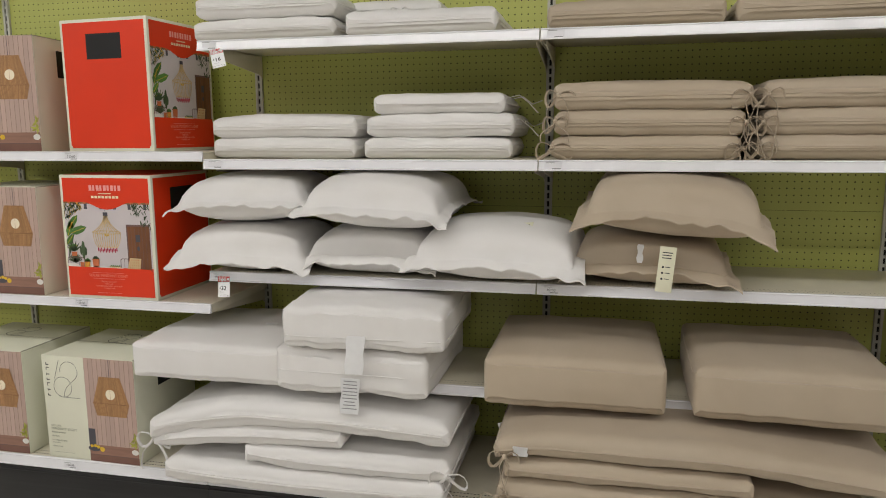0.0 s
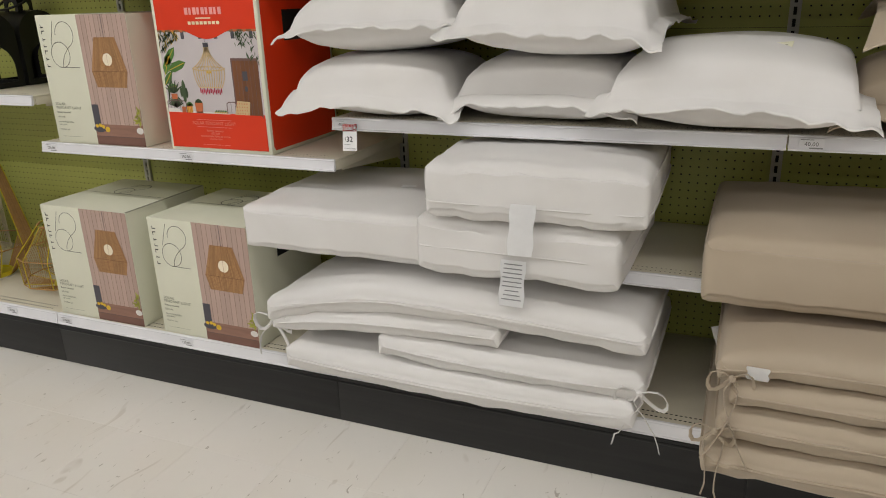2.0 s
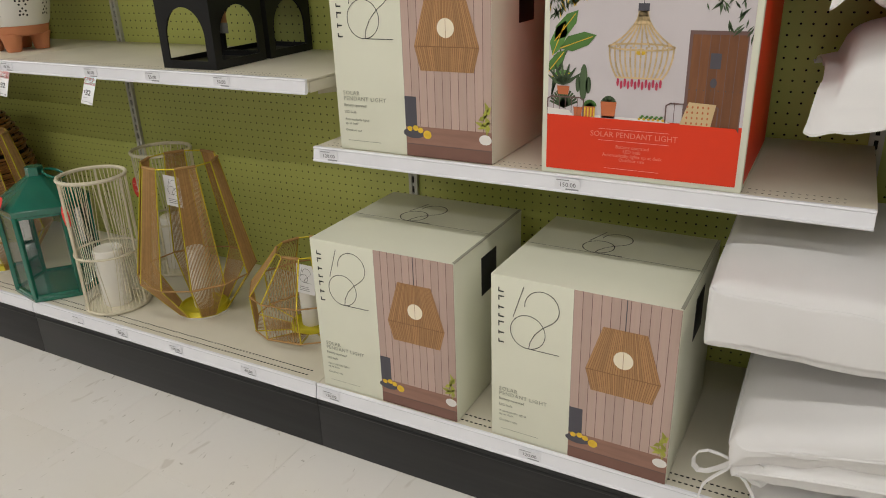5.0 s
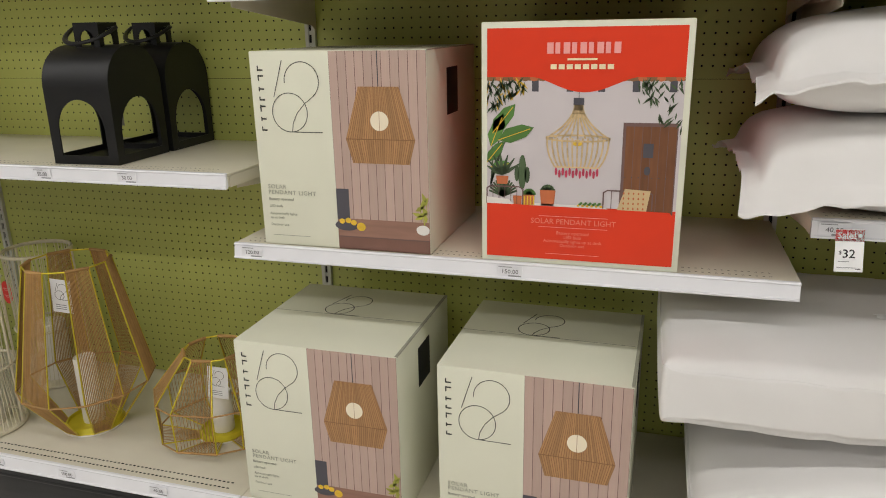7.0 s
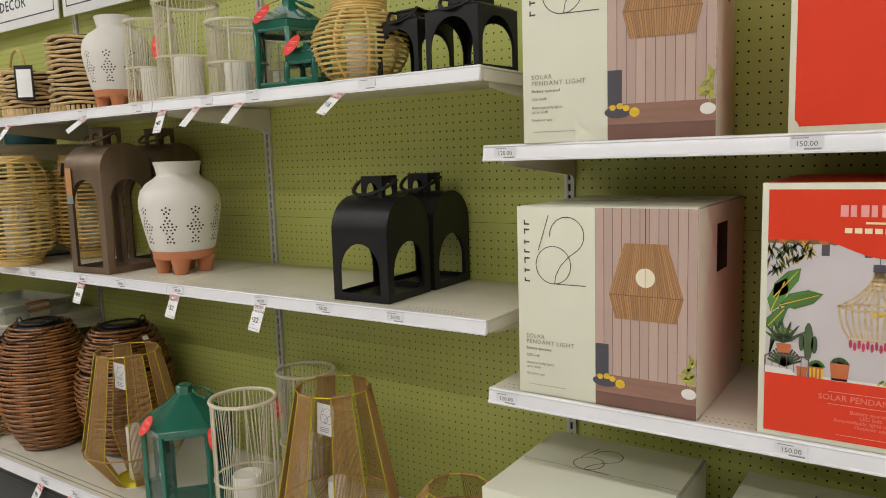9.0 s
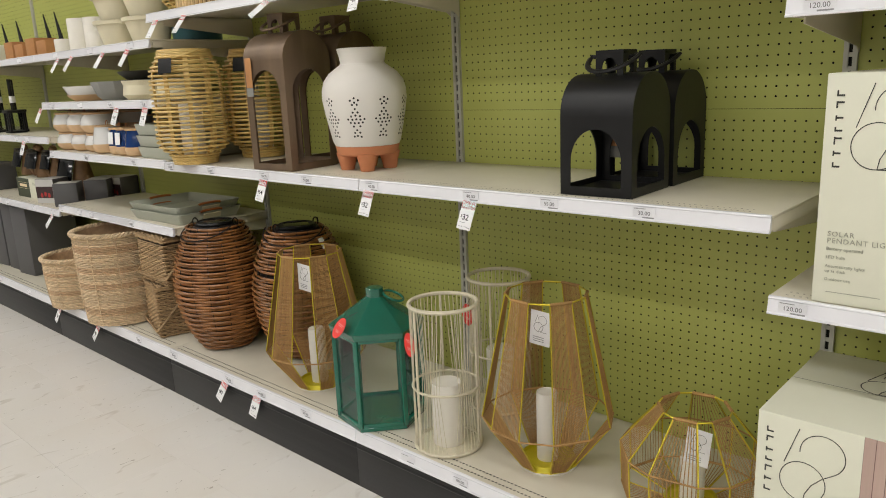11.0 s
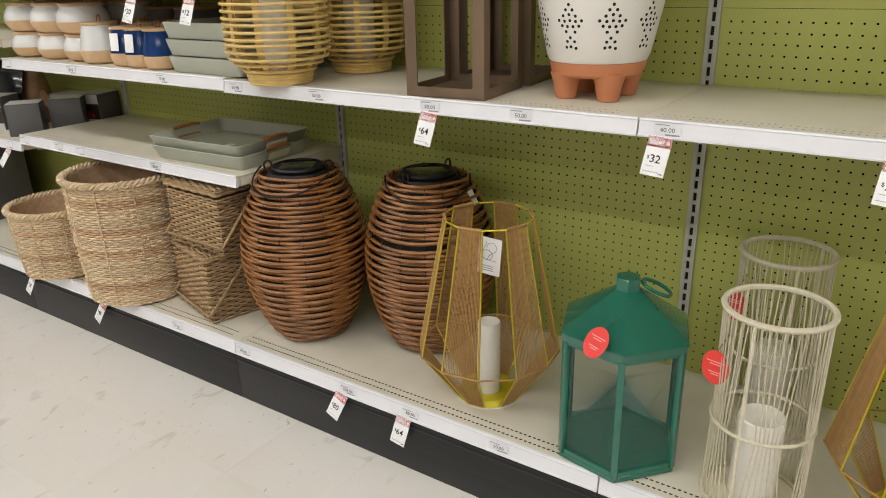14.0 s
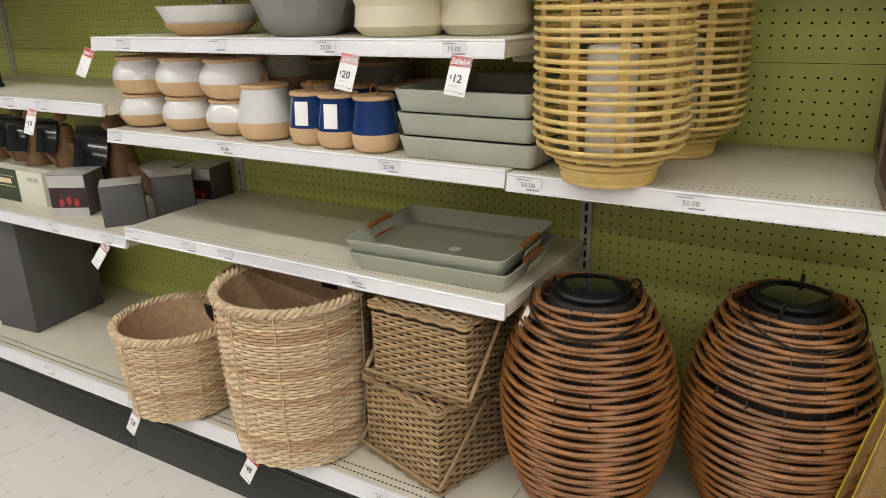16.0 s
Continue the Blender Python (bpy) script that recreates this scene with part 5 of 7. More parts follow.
E_MID, E_TOP = 0.9862, 1.5762
def vault_lantern(label, at, w, d, zs, crown, h, mat, bar, group="", tag=False):
    """Lantern whose front and back sheets roll over into a barrel top; flat arched ends, pierced cap, swing handle."""
    t = thing("metal_lantern", label, "lantern", at, group)
    for a, span, off in ((0, w, d), (180, w, d), (90, d, w), (270, d, w)):
        bm = bmesh.new()
        arch_panel(bm, span, bar * 0.8, zs, bar, 0, pose(0, 0, 0, 0, 0, a) @ pose(0, -off / 2 + 0.0015, 0))
        part("arched_side", bm, mat, t)
    def prof(k, n=20):
        a = math.pi * k / n
        return (-d / 2 * math.copysign(abs(math.cos(a)) ** 0.95, math.cos(a)), zs + (crown - zs) * math.sin(a))
    bm = bmesh.new()
    rows = [[bm.verts.new((x, *prof(k))) for k in range(21)] for x in (-w / 2, w / 2)]
    low = [[bm.verts.new((x, prof(k)[0] * 0.97, zs + (prof(k)[1] - zs) * 0.97 - 0.001)) for k in range(21)] for x in (-w / 2, w / 2)]
    for k in range(20):
        bm.faces.new((rows[0][k], rows[1][k], rows[1][k + 1], rows[0][k + 1]))
        bm.faces.new((low[0][k + 1], low[1][k + 1], low[1][k], low[0][k]))
    bm.faces.new(rows[0][::-1])
    bm.faces.new(rows[1])
    part("rolled_top", bm, mat, t)
    part("floor_plate", box(-w / 2 + 0.004, w / 2 - 0.004, -d / 2 + 0.004, d / 2 - 0.004, 0.004, 0.008), mat, t)
    cw, z1 = w * 0.38, crown - 0.006
    ch = h - z1
    for a in (0, 90, 180, 270):
        bm = bmesh.new()
        arch_panel(bm, cw, 0.001, ch, cw * 0.23, 0, pose(0, 0, z1, 0, 0, a) @ pose(0, -cw / 2 + 0.0015, 0))
        part("cap_side", bm, mat, t)
    part("cap_top", box(-cw / 2 - 0.001, cw / 2 + 0.001, -cw / 2 - 0.001, cw / 2 + 0.001, h - 0.014, h, 0.009, 4), mat, t)
    pts = [(cw * 0.86 * math.cos(a), -0.004 - 0.078 * math.sin(a), crown + 0.040 - 0.036 * math.sin(a)) for a in [math.pi * k / 18 for k in range(19)]]
    part("handle", add_tube(bmesh.new(), [(cw / 2, 0, crown + 0.036)] + pts + [(-cw / 2, 0, crown + 0.036)], 0.0066, 8, False, 0.7), mat, t)
    if tag:
        at2 = pose(-w / 2 + 0.03, -d / 2 - 0.006, zs + 0.01)
        part("kraft_tag", box(-0.016, 0.016, -0.0005, 0.0005, -0.10, 0.0, 0.0003), M["kraft"], t, "brown kraft swing tag", at=at2)
        part("tag_end", box(-0.017, 0.017, -0.0008, 0.0008, -0.13, -0.10, 0.0003), M["grey_glaze"], t, "", at=at2)
    return t


BK = "black powder-coated metal lantern with arched openings on a shelf"
vault_lantern(BK, pose(-0.425, 0.28, E_MID, 0, 0, 2), 0.188, 0.205, 0.188, 0.285, 0.338, M["black_metal"], 0.027, "black arched lanterns")
vault_lantern(BK, pose(-0.428, 0.50, E_MID, 0, 0, 2), 0.188, 0.205, 0.188, 0.285, 0.338, M["black_metal"], 0.027, "black arched lanterns", True)
BR = "tall brushed bronze metal lantern with arched openings on a shelf"
vault_lantern(BR, pose(-1.70, 0.258, E_MID, 0, 0, 5), 0.205, 0.215, 0.375, 0.47, 0.53, M["bronze"], 0.03, "bronze arched lanterns", True)
vault_lantern(BR, pose(-1.71, 0.495, E_MID, 0, 0, 5), 0.205, 0.215, 0.375, 0.47, 0.53, M["bronze"], 0.03, "bronze arched lanterns")
BS = "small black metal lantern with arched openings on the top shelf"
arched_lantern(BS, pose(-0.308, 0.315, E_TOP, 0, 0, -6), 0.145, 0.182, M["black_metal"], 0.015, 0.16, 0.46, "small black lanterns")
arched_lantern(BS, pose(-0.122, 0.30, E_TOP, 0, 0, -6), 0.165, 0.19, M["black_metal"], 0.016, 0.16, 0.5, "small black lanterns")


# ---- string lanterns on gold frames ----
def string_lantern(label, at, zs, rs, n=6, fill=0.62, strands=13, cup=True, group="", candle_h=0.205, tag=True, spin=0.0):
    """Gold wire frame through rings (rs at heights zs), alternate facets strung with tan cord."""
    t = thing("string_lantern", label, "lantern", at, group)
    step = 2 * math.pi / n
    def P(k, f, i):
        a = spin + step * (k + f)
        return Vector((rs[i] * math.cos(a), rs[i] * math.sin(a), zs[i]))
    levels = len(zs)
    for i in range(levels):
        ring = []
        for k in range(n):
            ring += [P(k, 0, i), P(k, fill, i)]
        top = i == levels - 1
        part("ring", add_tube(bmesh.new(), ring, 0.0024, 6, True), M["gold"] if i in (0, levels - 1) else M["tan_string"], t)
    for k in range(n):
        for f in (0, fill):
            part("frame_bar", add_tube(bmesh.new(), [P(k, f, i) for i in range(levels)], 0.0022, 6), M["gold"], t)
        for j in range(strands):
            bm = bmesh.new()
            f = fill * (j + 0.5) / strands
            pts = []
            for i in range(levels):
                a, b = P(k, 0, i), P(k, fill, i)
                pts.append(a.lerp(b, (j + 0.5) / strands) * 1.0)
            add_tube(bm, pts, 0.0012, 4)
            part("cord", bm, M["tan_string"], t)
        bm = bmesh.new()
        a, b = P(k, 0, levels - 1), P(k, fill, levels - 1)
        add_tube(bm, [a.lerp(b, s / 6) for s in range(7)], 0.0046, 6)
        part("wrapped_edge", bm, M["tan_string"], t)
        bm = bmesh.new()
        a, b = P(k, 0, 1), P(k, fill, 1)
        add_tube(bm, [a.lerp(b, s / 6) for s in range(7)], 0.0034, 6)
        part("wrapped_edge", bm, M["tan_string"], t)
    part("base_plate", add_lathe(bmesh.new(), [(0, 0.004), (rs[0] * 0.98, 0.004), (rs[0] * 0.98, 0.007), (rs[0] * 0.9, 0.018), (rs[0] * 0.86, 0.019), (rs[0] * 0.84, 0.009), (0, 0.009)], 36), M["gold_plate"], t, "shallow gold candle plate")
    part("glass_foot", add_lathe(bmesh.new(), [(0, 0.0), (rs[0] * 1.04, 0.0), (rs[0] * 1.04, 0.0035), (0, 0.0035)], 32), M["ceramic"], t)
    candle(t, 0.0, 0.0, 0.0095, 0.031, candle_h)
    if tag:
        p = Print(["paper", "ink_pale", "logo_ink"])
        p.rect(-0.03, 0.03, -0.10, 0, "paper", 0)
        logo_strokes(p, -0.018, -0.062, 0.05, w=0.02)
        for q in range(3):
            p.rect(-0.02, 0.012, -0.078 - 0.006 * q, -0.076 - 0.006 * q, "ink_pale", 1)
        a = spin + step * 4.5
        p.part("paper_tag", t, "white paper tag with thin emblem", at=pose(rs[-1] * 0.55 * math.cos(a) + 0.02, rs[-1] * 0.6 * math.sin(a), zs[-1] - 0.03, 4, 6, 8))
    return t


GL = "gold wire lantern strung with tan cord around a candle"
string_lantern(GL, pose(-0.622, 0.262, DECK + 0.001), (0.004, 0.144, 0.506), (0.085, 0.186, 0.113), 6, 0.52, 22, group="gold string lanterns", spin=0.164)
string_lantern(GL, pose(-1.612, 0.218, DECK + 0.001), (0.004, 0.144, 0.506), (0.085, 0.186, 0.113), 6, 0.52, 22, group="gold string lanterns", spin=0.384)
string_lantern("low gold wire lantern strung with tan cord around a candle", pose(-0.215, 0.315, DECK + 0.001), (0.004, 0.03, 0.145, 0.262), (0.07, 0.176, 0.182, 0.088), 6, 0.62, 12, group="gold string lanterns", candle_h=0.12, spin=0.35)


# ---- cream cord cylinders ----
def cord_cylinder(at, r, h, tag=True, turn=0.0, group="cream cord lanterns"):
    t = thing("cord_lantern", "cream cord-wrapped wire cylinder lantern around a white candle", "lantern", at, group)
    k = r / 0.1
    for z, rad in ((h - 0.006, 0.0062), (h * 0.43, 0.0038), (0.006, 0.0055)):
        part("ring", add_tube(bmesh.new(), circle(r, z, 40), rad * k, 7, True), M["cream_string"], t)
    for j in range(3):
        a = turn + 2 * math.pi * j / 3
        part("post", add_tube(bmesh.new(), [(r * math.cos(a), r * math.sin(a), z) for z in (0.004, h * 0.5, h - 0.006)], 0.0042 * k, 6), M["cream_string"], t)
    for g in range(6):
        for j in range(7):
            bm = bmesh.new()
            a0 = turn + 2 * math.pi * (g + 0.12 + 0.76 * j / 6) / 6
            am = turn + 2 * math.pi * (g + 0.5 + 0.42 * (j / 6 - 0.5)) / 6
            pts = [(r * math.cos(a0), r * math.sin(a0), h - 0.006), (r * 0.985 * math.cos(am), r * 0.985 * math.sin(am), h * 0.43), (r * math.cos(a0), r * math.sin(a0), 0.006)]
            add_tube(bm, pts, 0.0014 * k, 4)
            part("cord", bm, M["cream_string"], t)
    part("glass_base", add_lathe(bmesh.new(), [(0, 0.001), (r * 0.93, 0.001), (r * 0.93, 0.005), (0, 0.005)], 32), M["cream_string"], t)
    candle(t, 0, 0, 0.0055, r * 0.47, h * 0.43)
    if tag:
        coral_tag(t, pose(-r * 0.92, -r * 0.55, h - 0.14 * k, 0, 0, -12), 0.034)
    return t


def coral_tag(parent, m, r):
    bm = bmesh.new()
    bmesh.ops.create_cone(bm, cap_ends=True, segments=32, radius1=r, radius2=r, depth=0.001)
    bm.transform(m @ pose(0, 0, 0, 90) @ Matrix.Diagonal((0.85, 1.12, 1, 1)))
    tg = part("coral_tag", bm, M["coral"], parent, "round coral paper swing tag")
    p = bmesh.new()
    for k, (w, z) in enumerate(((1.1, 0.35), (0.7, 0.18), (0.8, -0.35), (0.5, -0.5))):
        add_box(p, -w * r / 2, w * r / 2, -0.0009, -0.0007, z * r, z * r + r * 0.07)
    p.transform(m)
    part("tag_print", p, M["text_pink"], tg)
    s = add_tube(bmesh.new(), [m @ Vector((0, 0, r * 1.05)), m @ Vector((0.006, 0.008, r * 1.6)), m @ Vector((0.014, 0.02, r * 2.3))], 0.0009, 4)
    part("tag_string", s, M["ink"], tg)
    return tg


cord_cylinder(pose(-0.921, 0.166, DECK + 0.001), 0.101, 0.455, True, 0.3)
cord_cylinder(pose(-0.962, 0.485, DECK + 0.001), 0.101, 0.455, True, 0.9)
for x, y, h, r, tg in ((-1.396, 0.27, 0.285, 0.085, False), (-1.18, 0.255, 0.315, 0.1, True), (-0.955, 0.265, 0.228, 0.09, False), (-1.16, 0.475, 0.26, 0.085, False), (-0.97, 0.475, 0.21, 0.085, True)):
    cord_cylinder(pose(x, y, E_TOP), r, h, tg, x)


# ---- hexagonal green lanterns ----
def green_lantern(at, R, body, roof, tag=True, group="green lanterns", sides=6, spin=-67.0):
    t = thing("green_lantern", "green enamelled hexagonal metal lantern with glass panes", "lantern", at, group)
    def ring(r, z, n=sides):
        return [(r * math.cos(radians(spin) + 2 * math.pi * k / n), r * math.sin(radians(spin) + 2 * math.pi * k / n), z) for k in range(n)]
    def prism(r0, r1, z0, z1):
        bm = bmesh.new()
        a, b = [bm.verts.new(p) for p in ring(r0, z0)], [bm.verts.new(p) for p in ring(r1, z1)]
        for k in range(sides):
            j = (k + 1) % sides
            bm.faces.new((a[k], a[j], b[j], b[k]))
        bm.faces.new(a[::-1])
        bm.faces.new(b)
        bmesh.ops.bevel(bm, geom=bm.edges[:], offset=0.0015, segments=1, affect="EDGES")
        return bm
    g = M["green_metal"]
    part("base_plate", prism(R * 0.97, R * 0.97, 0, 0.014), g, t)
    part("floor_disc", prism(R * 0.92, R * 0.92, 0.0145, 0.017), g, t)
    part("eave", prism(R * 0.985, R * 1.02, body - 0.021, body), g, t)
    part("roof", prism(R * 1.03, R * 0.19, body + 0.001, body + roof * 0.72), g, t)
    part("finial", prism(R * 0.19, R * 0.19, body + roof * 0.70, body + roof * 0.95), g, t)
    pts = ring(R * 0.93, 0)
    for k in range(sides):
        x, y, _ = pts[k]
        a = math.degrees(math.atan2(y, x))
        part("post", add_box(bmesh.new(), -0.007, 0.007, -0.0075, 0.0075, 0.012, body - 0.02, 0.0015, pose(x, y, 0, 0, 0, a)), g, t)
        x2, y2, _ = pts[(k + 1) % sides]
        bm = bmesh.new()
        bm.faces.new([bm.verts.new(p) for p in ((x * 0.985, y * 0.985, 0.016), (x2 * 0.985, y2 * 0.985, 0.016), (x2 * 0.985, y2 * 0.985, body - 0.021), (x * 0.985, y * 0.985, body - 0.021))])
        pane("pane", bm, t)
        mx, my = (x + x2) / 2, (y + y2) / 2
        ang = math.degrees(math.atan2(y2 - y, x2 - x))
        ln = math.hypot(x2 - x, y2 - y) / 2 - 0.008
        for z0, z1 in ((0.014, 0.025), (body - 0.030, body - 0.02)):
            part("rail", add_box(bmesh.new(), -ln, ln, -0.004, 0.004, z0, z1, 0.001, pose(mx, my, 0, 0, 0, ang)), g, t)
    rr = R * 0.21
    part("handle", add_tube(bmesh.new(), [(R * 0.16 + rr * ((1 - math.cos(a)) * 0.85 - 0.5 * math.sin(a)), R * 0.12 + rr * (0.85 * math.sin(a) + 0.5 * (1 - math.cos(a))), body + roof * 0.84 - rr * (1 - math.cos(a)) * 0.42) for a in [2 * math.pi * k / 28 for k in range(28)]], 0.0042, 8, True), g, t)
    if tag:
        coral_tag(t, pose(0.003, -R * 0.98, body + 0.018, -35, 8, -10), max(0.031, R * 0.2))
    return t


green_lantern(pose(-1.231, 0.178, DECK + 0.001, 0, 0, -4), 0.153, 0.327, 0.122)
green_lantern(pose(-0.77, 0.315, E_TOP), 0.118, 0.2, 0.085, True, "green lanterns", 6, -50)
green_lantern(pose(-0.618, 0.225, E_TOP), 0.066, 0.092, 0.034, True, "green lanterns", 4, -30)


# ---- woven shapes ----
def woven(profile, ribs, courses, rad, wave, mats=None, jitter=0.0, seed=0, pts_per=6, flat=1.0):
    """Courses of cane that pass in and out between upright ribs; profile gives radius from height 0..1."""
    rnd = random.Random(seed)
    out = []
    for c in range(courses):
        f = (c + 0.5) / courses
        n = ribs * pts_per
        bm = bmesh.new()
        dz = rnd.uniform(-jitter, jitter)
        tilt, ph = rnd.uniform(-jitter, jitter), rnd.uniform(0, 6.28)
        pts = []
        for k in range(n):
            a = 2 * math.pi * k / n
            r = profile(f)[0] + wave * math.cos(ribs * a / 2 + (math.pi if c % 2 else 0)) * 1.0
            pts.append((r * math.cos(a), r * math.sin(a), profile(f)[1] + dz + tilt * math.sin(a + ph)))
        add_tube(bm, pts, rad, 5, True, flat)
        out.append((f, bm))
    return out


def wicker_lantern(at, turn, seed, gap=-1, label="brown resin wicker barrel lantern with a solar panel top"):
    t = thing("wicker_lantern", label, "lantern", at, "brown wicker lanterns")
    H = 0.553
    def prof(f):
        z = 0.008 + f * (H - 0.03)
        r = 0.092 + 0.096 * math.sin(math.pi * (f * 0.93 + 0.02)) ** (0.74 if f < 0.5 else 0.88)
        return r, z
    for i, (f, bm) in enumerate(woven(prof, 8, 44, 0.0058, 0.0052, jitter=0.0011, seed=seed, pts_per=12, flat=1.0)):
        if i == gap:
            bm.free()
            continue
        part("cane_course", bm, M["wicker_dk"], t, at=pose(0, 0, 0, 0, 0, turn))
    for k in range(16):
        a = radians(turn) + 2 * math.pi * (k + 0.5) / 16
        part("rib", add_tube(bmesh.new(), [((prof(f)[0] - 0.001) * math.cos(a), (prof(f)[0] - 0.001) * math.sin(a), prof(f)[1]) for f in [j / 9 for j in range(10)]], 0.0032, 6), M["rib_and_shade"], t)
    # added dark solid, its colour standing for the shade between the canes
    part("inner_liner", add_lathe(bmesh.new(), [(0.0, 0.012)] + [(prof(f)[0] - 0.022, prof(f)[1]) for f in [j / 9 for j in range(10)]] + [(0, H - 0.03)], 24), M["rib_and_shade"], t)
    part("solar_top", add_lathe(bmesh.new(), [(0.0, H - 0.022), (0.078, H - 0.022), (0.08, H - 0.014), (0.076, H - 0.008), (0.07, H - 0.007), (0.068, H - 0.0095), (0, H - 0.0095)], 36), M["black_metal"], t)
    part("solar_cell", box(-0.05, 0.05, -0.05, 0.05, H - 0.0092, H - 0.0082, 0.0003), M["solar"], t, "dark solar cell under clear plastic", at=pose(0, 0, 0, 0, 0, 35))
    for s in (-1, 1):
        a = radians(turn + 20) if s > 0 else radians(turn + 200)
        x, y = 0.093 * math.cos(a), 0.093 * math.sin(a)
        part("handle_loop", add_tube(bmesh.new(), [(x + 0.012 * math.cos(b) * math.cos(a), y + 0.012 * math.cos(b) * math.sin(a), H - 0.012 + 0.016 * math.sin(b)) for b in [2 * math.pi * k / 12 for k in range(12)]], 0.003, 6, True), M["rib_and_shade"], t)
    bail = []
    for k in range(17):
        a, z = radians(200 + 160 * k / 16), H - 0.018 - 0.05 * math.sin(math.pi * k / 16)
        r = prof((z - 0.008) / (H - 0.03))[0] + 0.014
        bail.append((r * math.cos(a), r * math.sin(a), z))
    part("wire_handle", add_tube(bmesh.new(), bail, 0.0026, 6), M["rib_and_shade"], t, "thin dark wire handle")
    return t


wl1 = wicker_lantern(pose(-2.293, 0.25, DECK + 0.001), 10, 3)
wl2 = wicker_lantern(pose(-1.918, 0.39, DECK + 0.001, 0, 0, 25), 40, 8, 30)
for wl, a in ((wl1, 215), (wl2, -20)):
    x, y = 0.11 * math.cos(radians(a)), 0.11 * math.sin(radians(a))
    part("paper_tag", box(-0.012, 0.012, -0.0006, 0.0006, -0.055, 0, 0.0003), M["paper"], wl, "white paper tag on a cord", at=pose(x * 1.22, y * 1.22, 0.50, -20, 15 if a > 90 else -15, a + 90))


def bamboo_barrel(at, r, H, turn=0.0, label="yellow bamboo slat barrel lantern around a candle"):
    t = thing("bamboo_lantern", label, "lantern", at, "bamboo lanterns")
    def prof(f):
        return (r * (0.62 + 0.38 * min(1.0, math.sin(math.pi / 2 * min(1.0, f / 0.16)))) if f < 0.16 else r * (0.72 + 0.28 * min(1.0, math.sin(math.pi / 2 * min(1.0, (1 - f) / 0.2) + 0.0))) if f > 0.8 else r, 0.03 + f * (H - 0.055))
    n = 23
    for c in range(n):
        f = (c + 0.5) / n
        part("cane_ring", add_tube(bmesh.new(), circle(prof(f)[0], prof(f)[1] + 0.0015 * math.sin(c * 2.1), 44), 0.0044, 6, True), M["bamboo"], t)
    for k in range(10):
        a = radians(turn) + 2 * math.pi * k / 10
        pts = [((prof(f)[0] - 0.006) * math.cos(a), (prof(f)[0] - 0.006) * math.sin(a), prof(f)[1]) for f in [j / 11 for j in range(12)]]
        bm = bmesh.new()
        u = Vector((-math.sin(a), math.cos(a), 0)) * 0.0085
        o = Vector((math.cos(a), math.sin(a), 0)) * 0.002
        rows = [[bm.verts.new(Vector(p) + s * u + q * o) for s, q in ((-1, -1), (1, -1), (1, 1), (-1, 1))] for p in pts]
        for A, B in zip(rows, rows[1:]):
            for j in range(4):
                bm.faces.new((A[j], A[(j + 1) % 4], B[(j + 1) % 4], B[j]))
        bm.faces.new(rows[0][::-1])
        bm.faces.new(rows[-1])
        part("slat", bm, M["bamboo"], t)
    for j in range(4):
        part("foot_ring", add_tube(bmesh.new(), circle(r * (0.6 + 0.012 * j), 0.005 + 0.0078 * j, 44), 0.005, 6, True), M["bamboo"], t)
        part("neck_ring", add_tube(bmesh.new(), circle(r * (0.73 - 0.008 * j), H - 0.026 + 0.006 * j, 44), 0.0042, 6, True), M["bamboo"], t)
    part("floor_disc", add_lathe(bmesh.new(), [(0, 0.028), (r * 0.6, 0.028), (r * 0.6, 0.032), (0, 0.032)], 32), M["bamboo"], t)
    part("handle", add_tube(bmesh.new(), [(r * 0.75 * math.cos(a), -r * 0.75 * math.sin(a), H - 0.01 - 0.035 * math.sin(a)) for a in [math.pi * k / 14 for k in range(15)]], 0.007, 8, False, 0.6), M["bamboo"], t)
    candle(t, 0, 0, 0.033, 0.045, 0.21)
    part("black_tag", box(-0.028, 0.028, -0.0006, 0.0006, -0.055, 0, 0.0004), M["black_card"], t, "black paper tag", at=pose(r * 0.55, -r * 0.88, H - 0.04, -12, 0, 28))
    return t


bamboo_barrel(pose(-2.245, 0.172, E_MID), 0.138, 0.445, 8)
bamboo_barrel(pose(-2.20, 0.462, E_MID), 0.138, 0.445, 20)


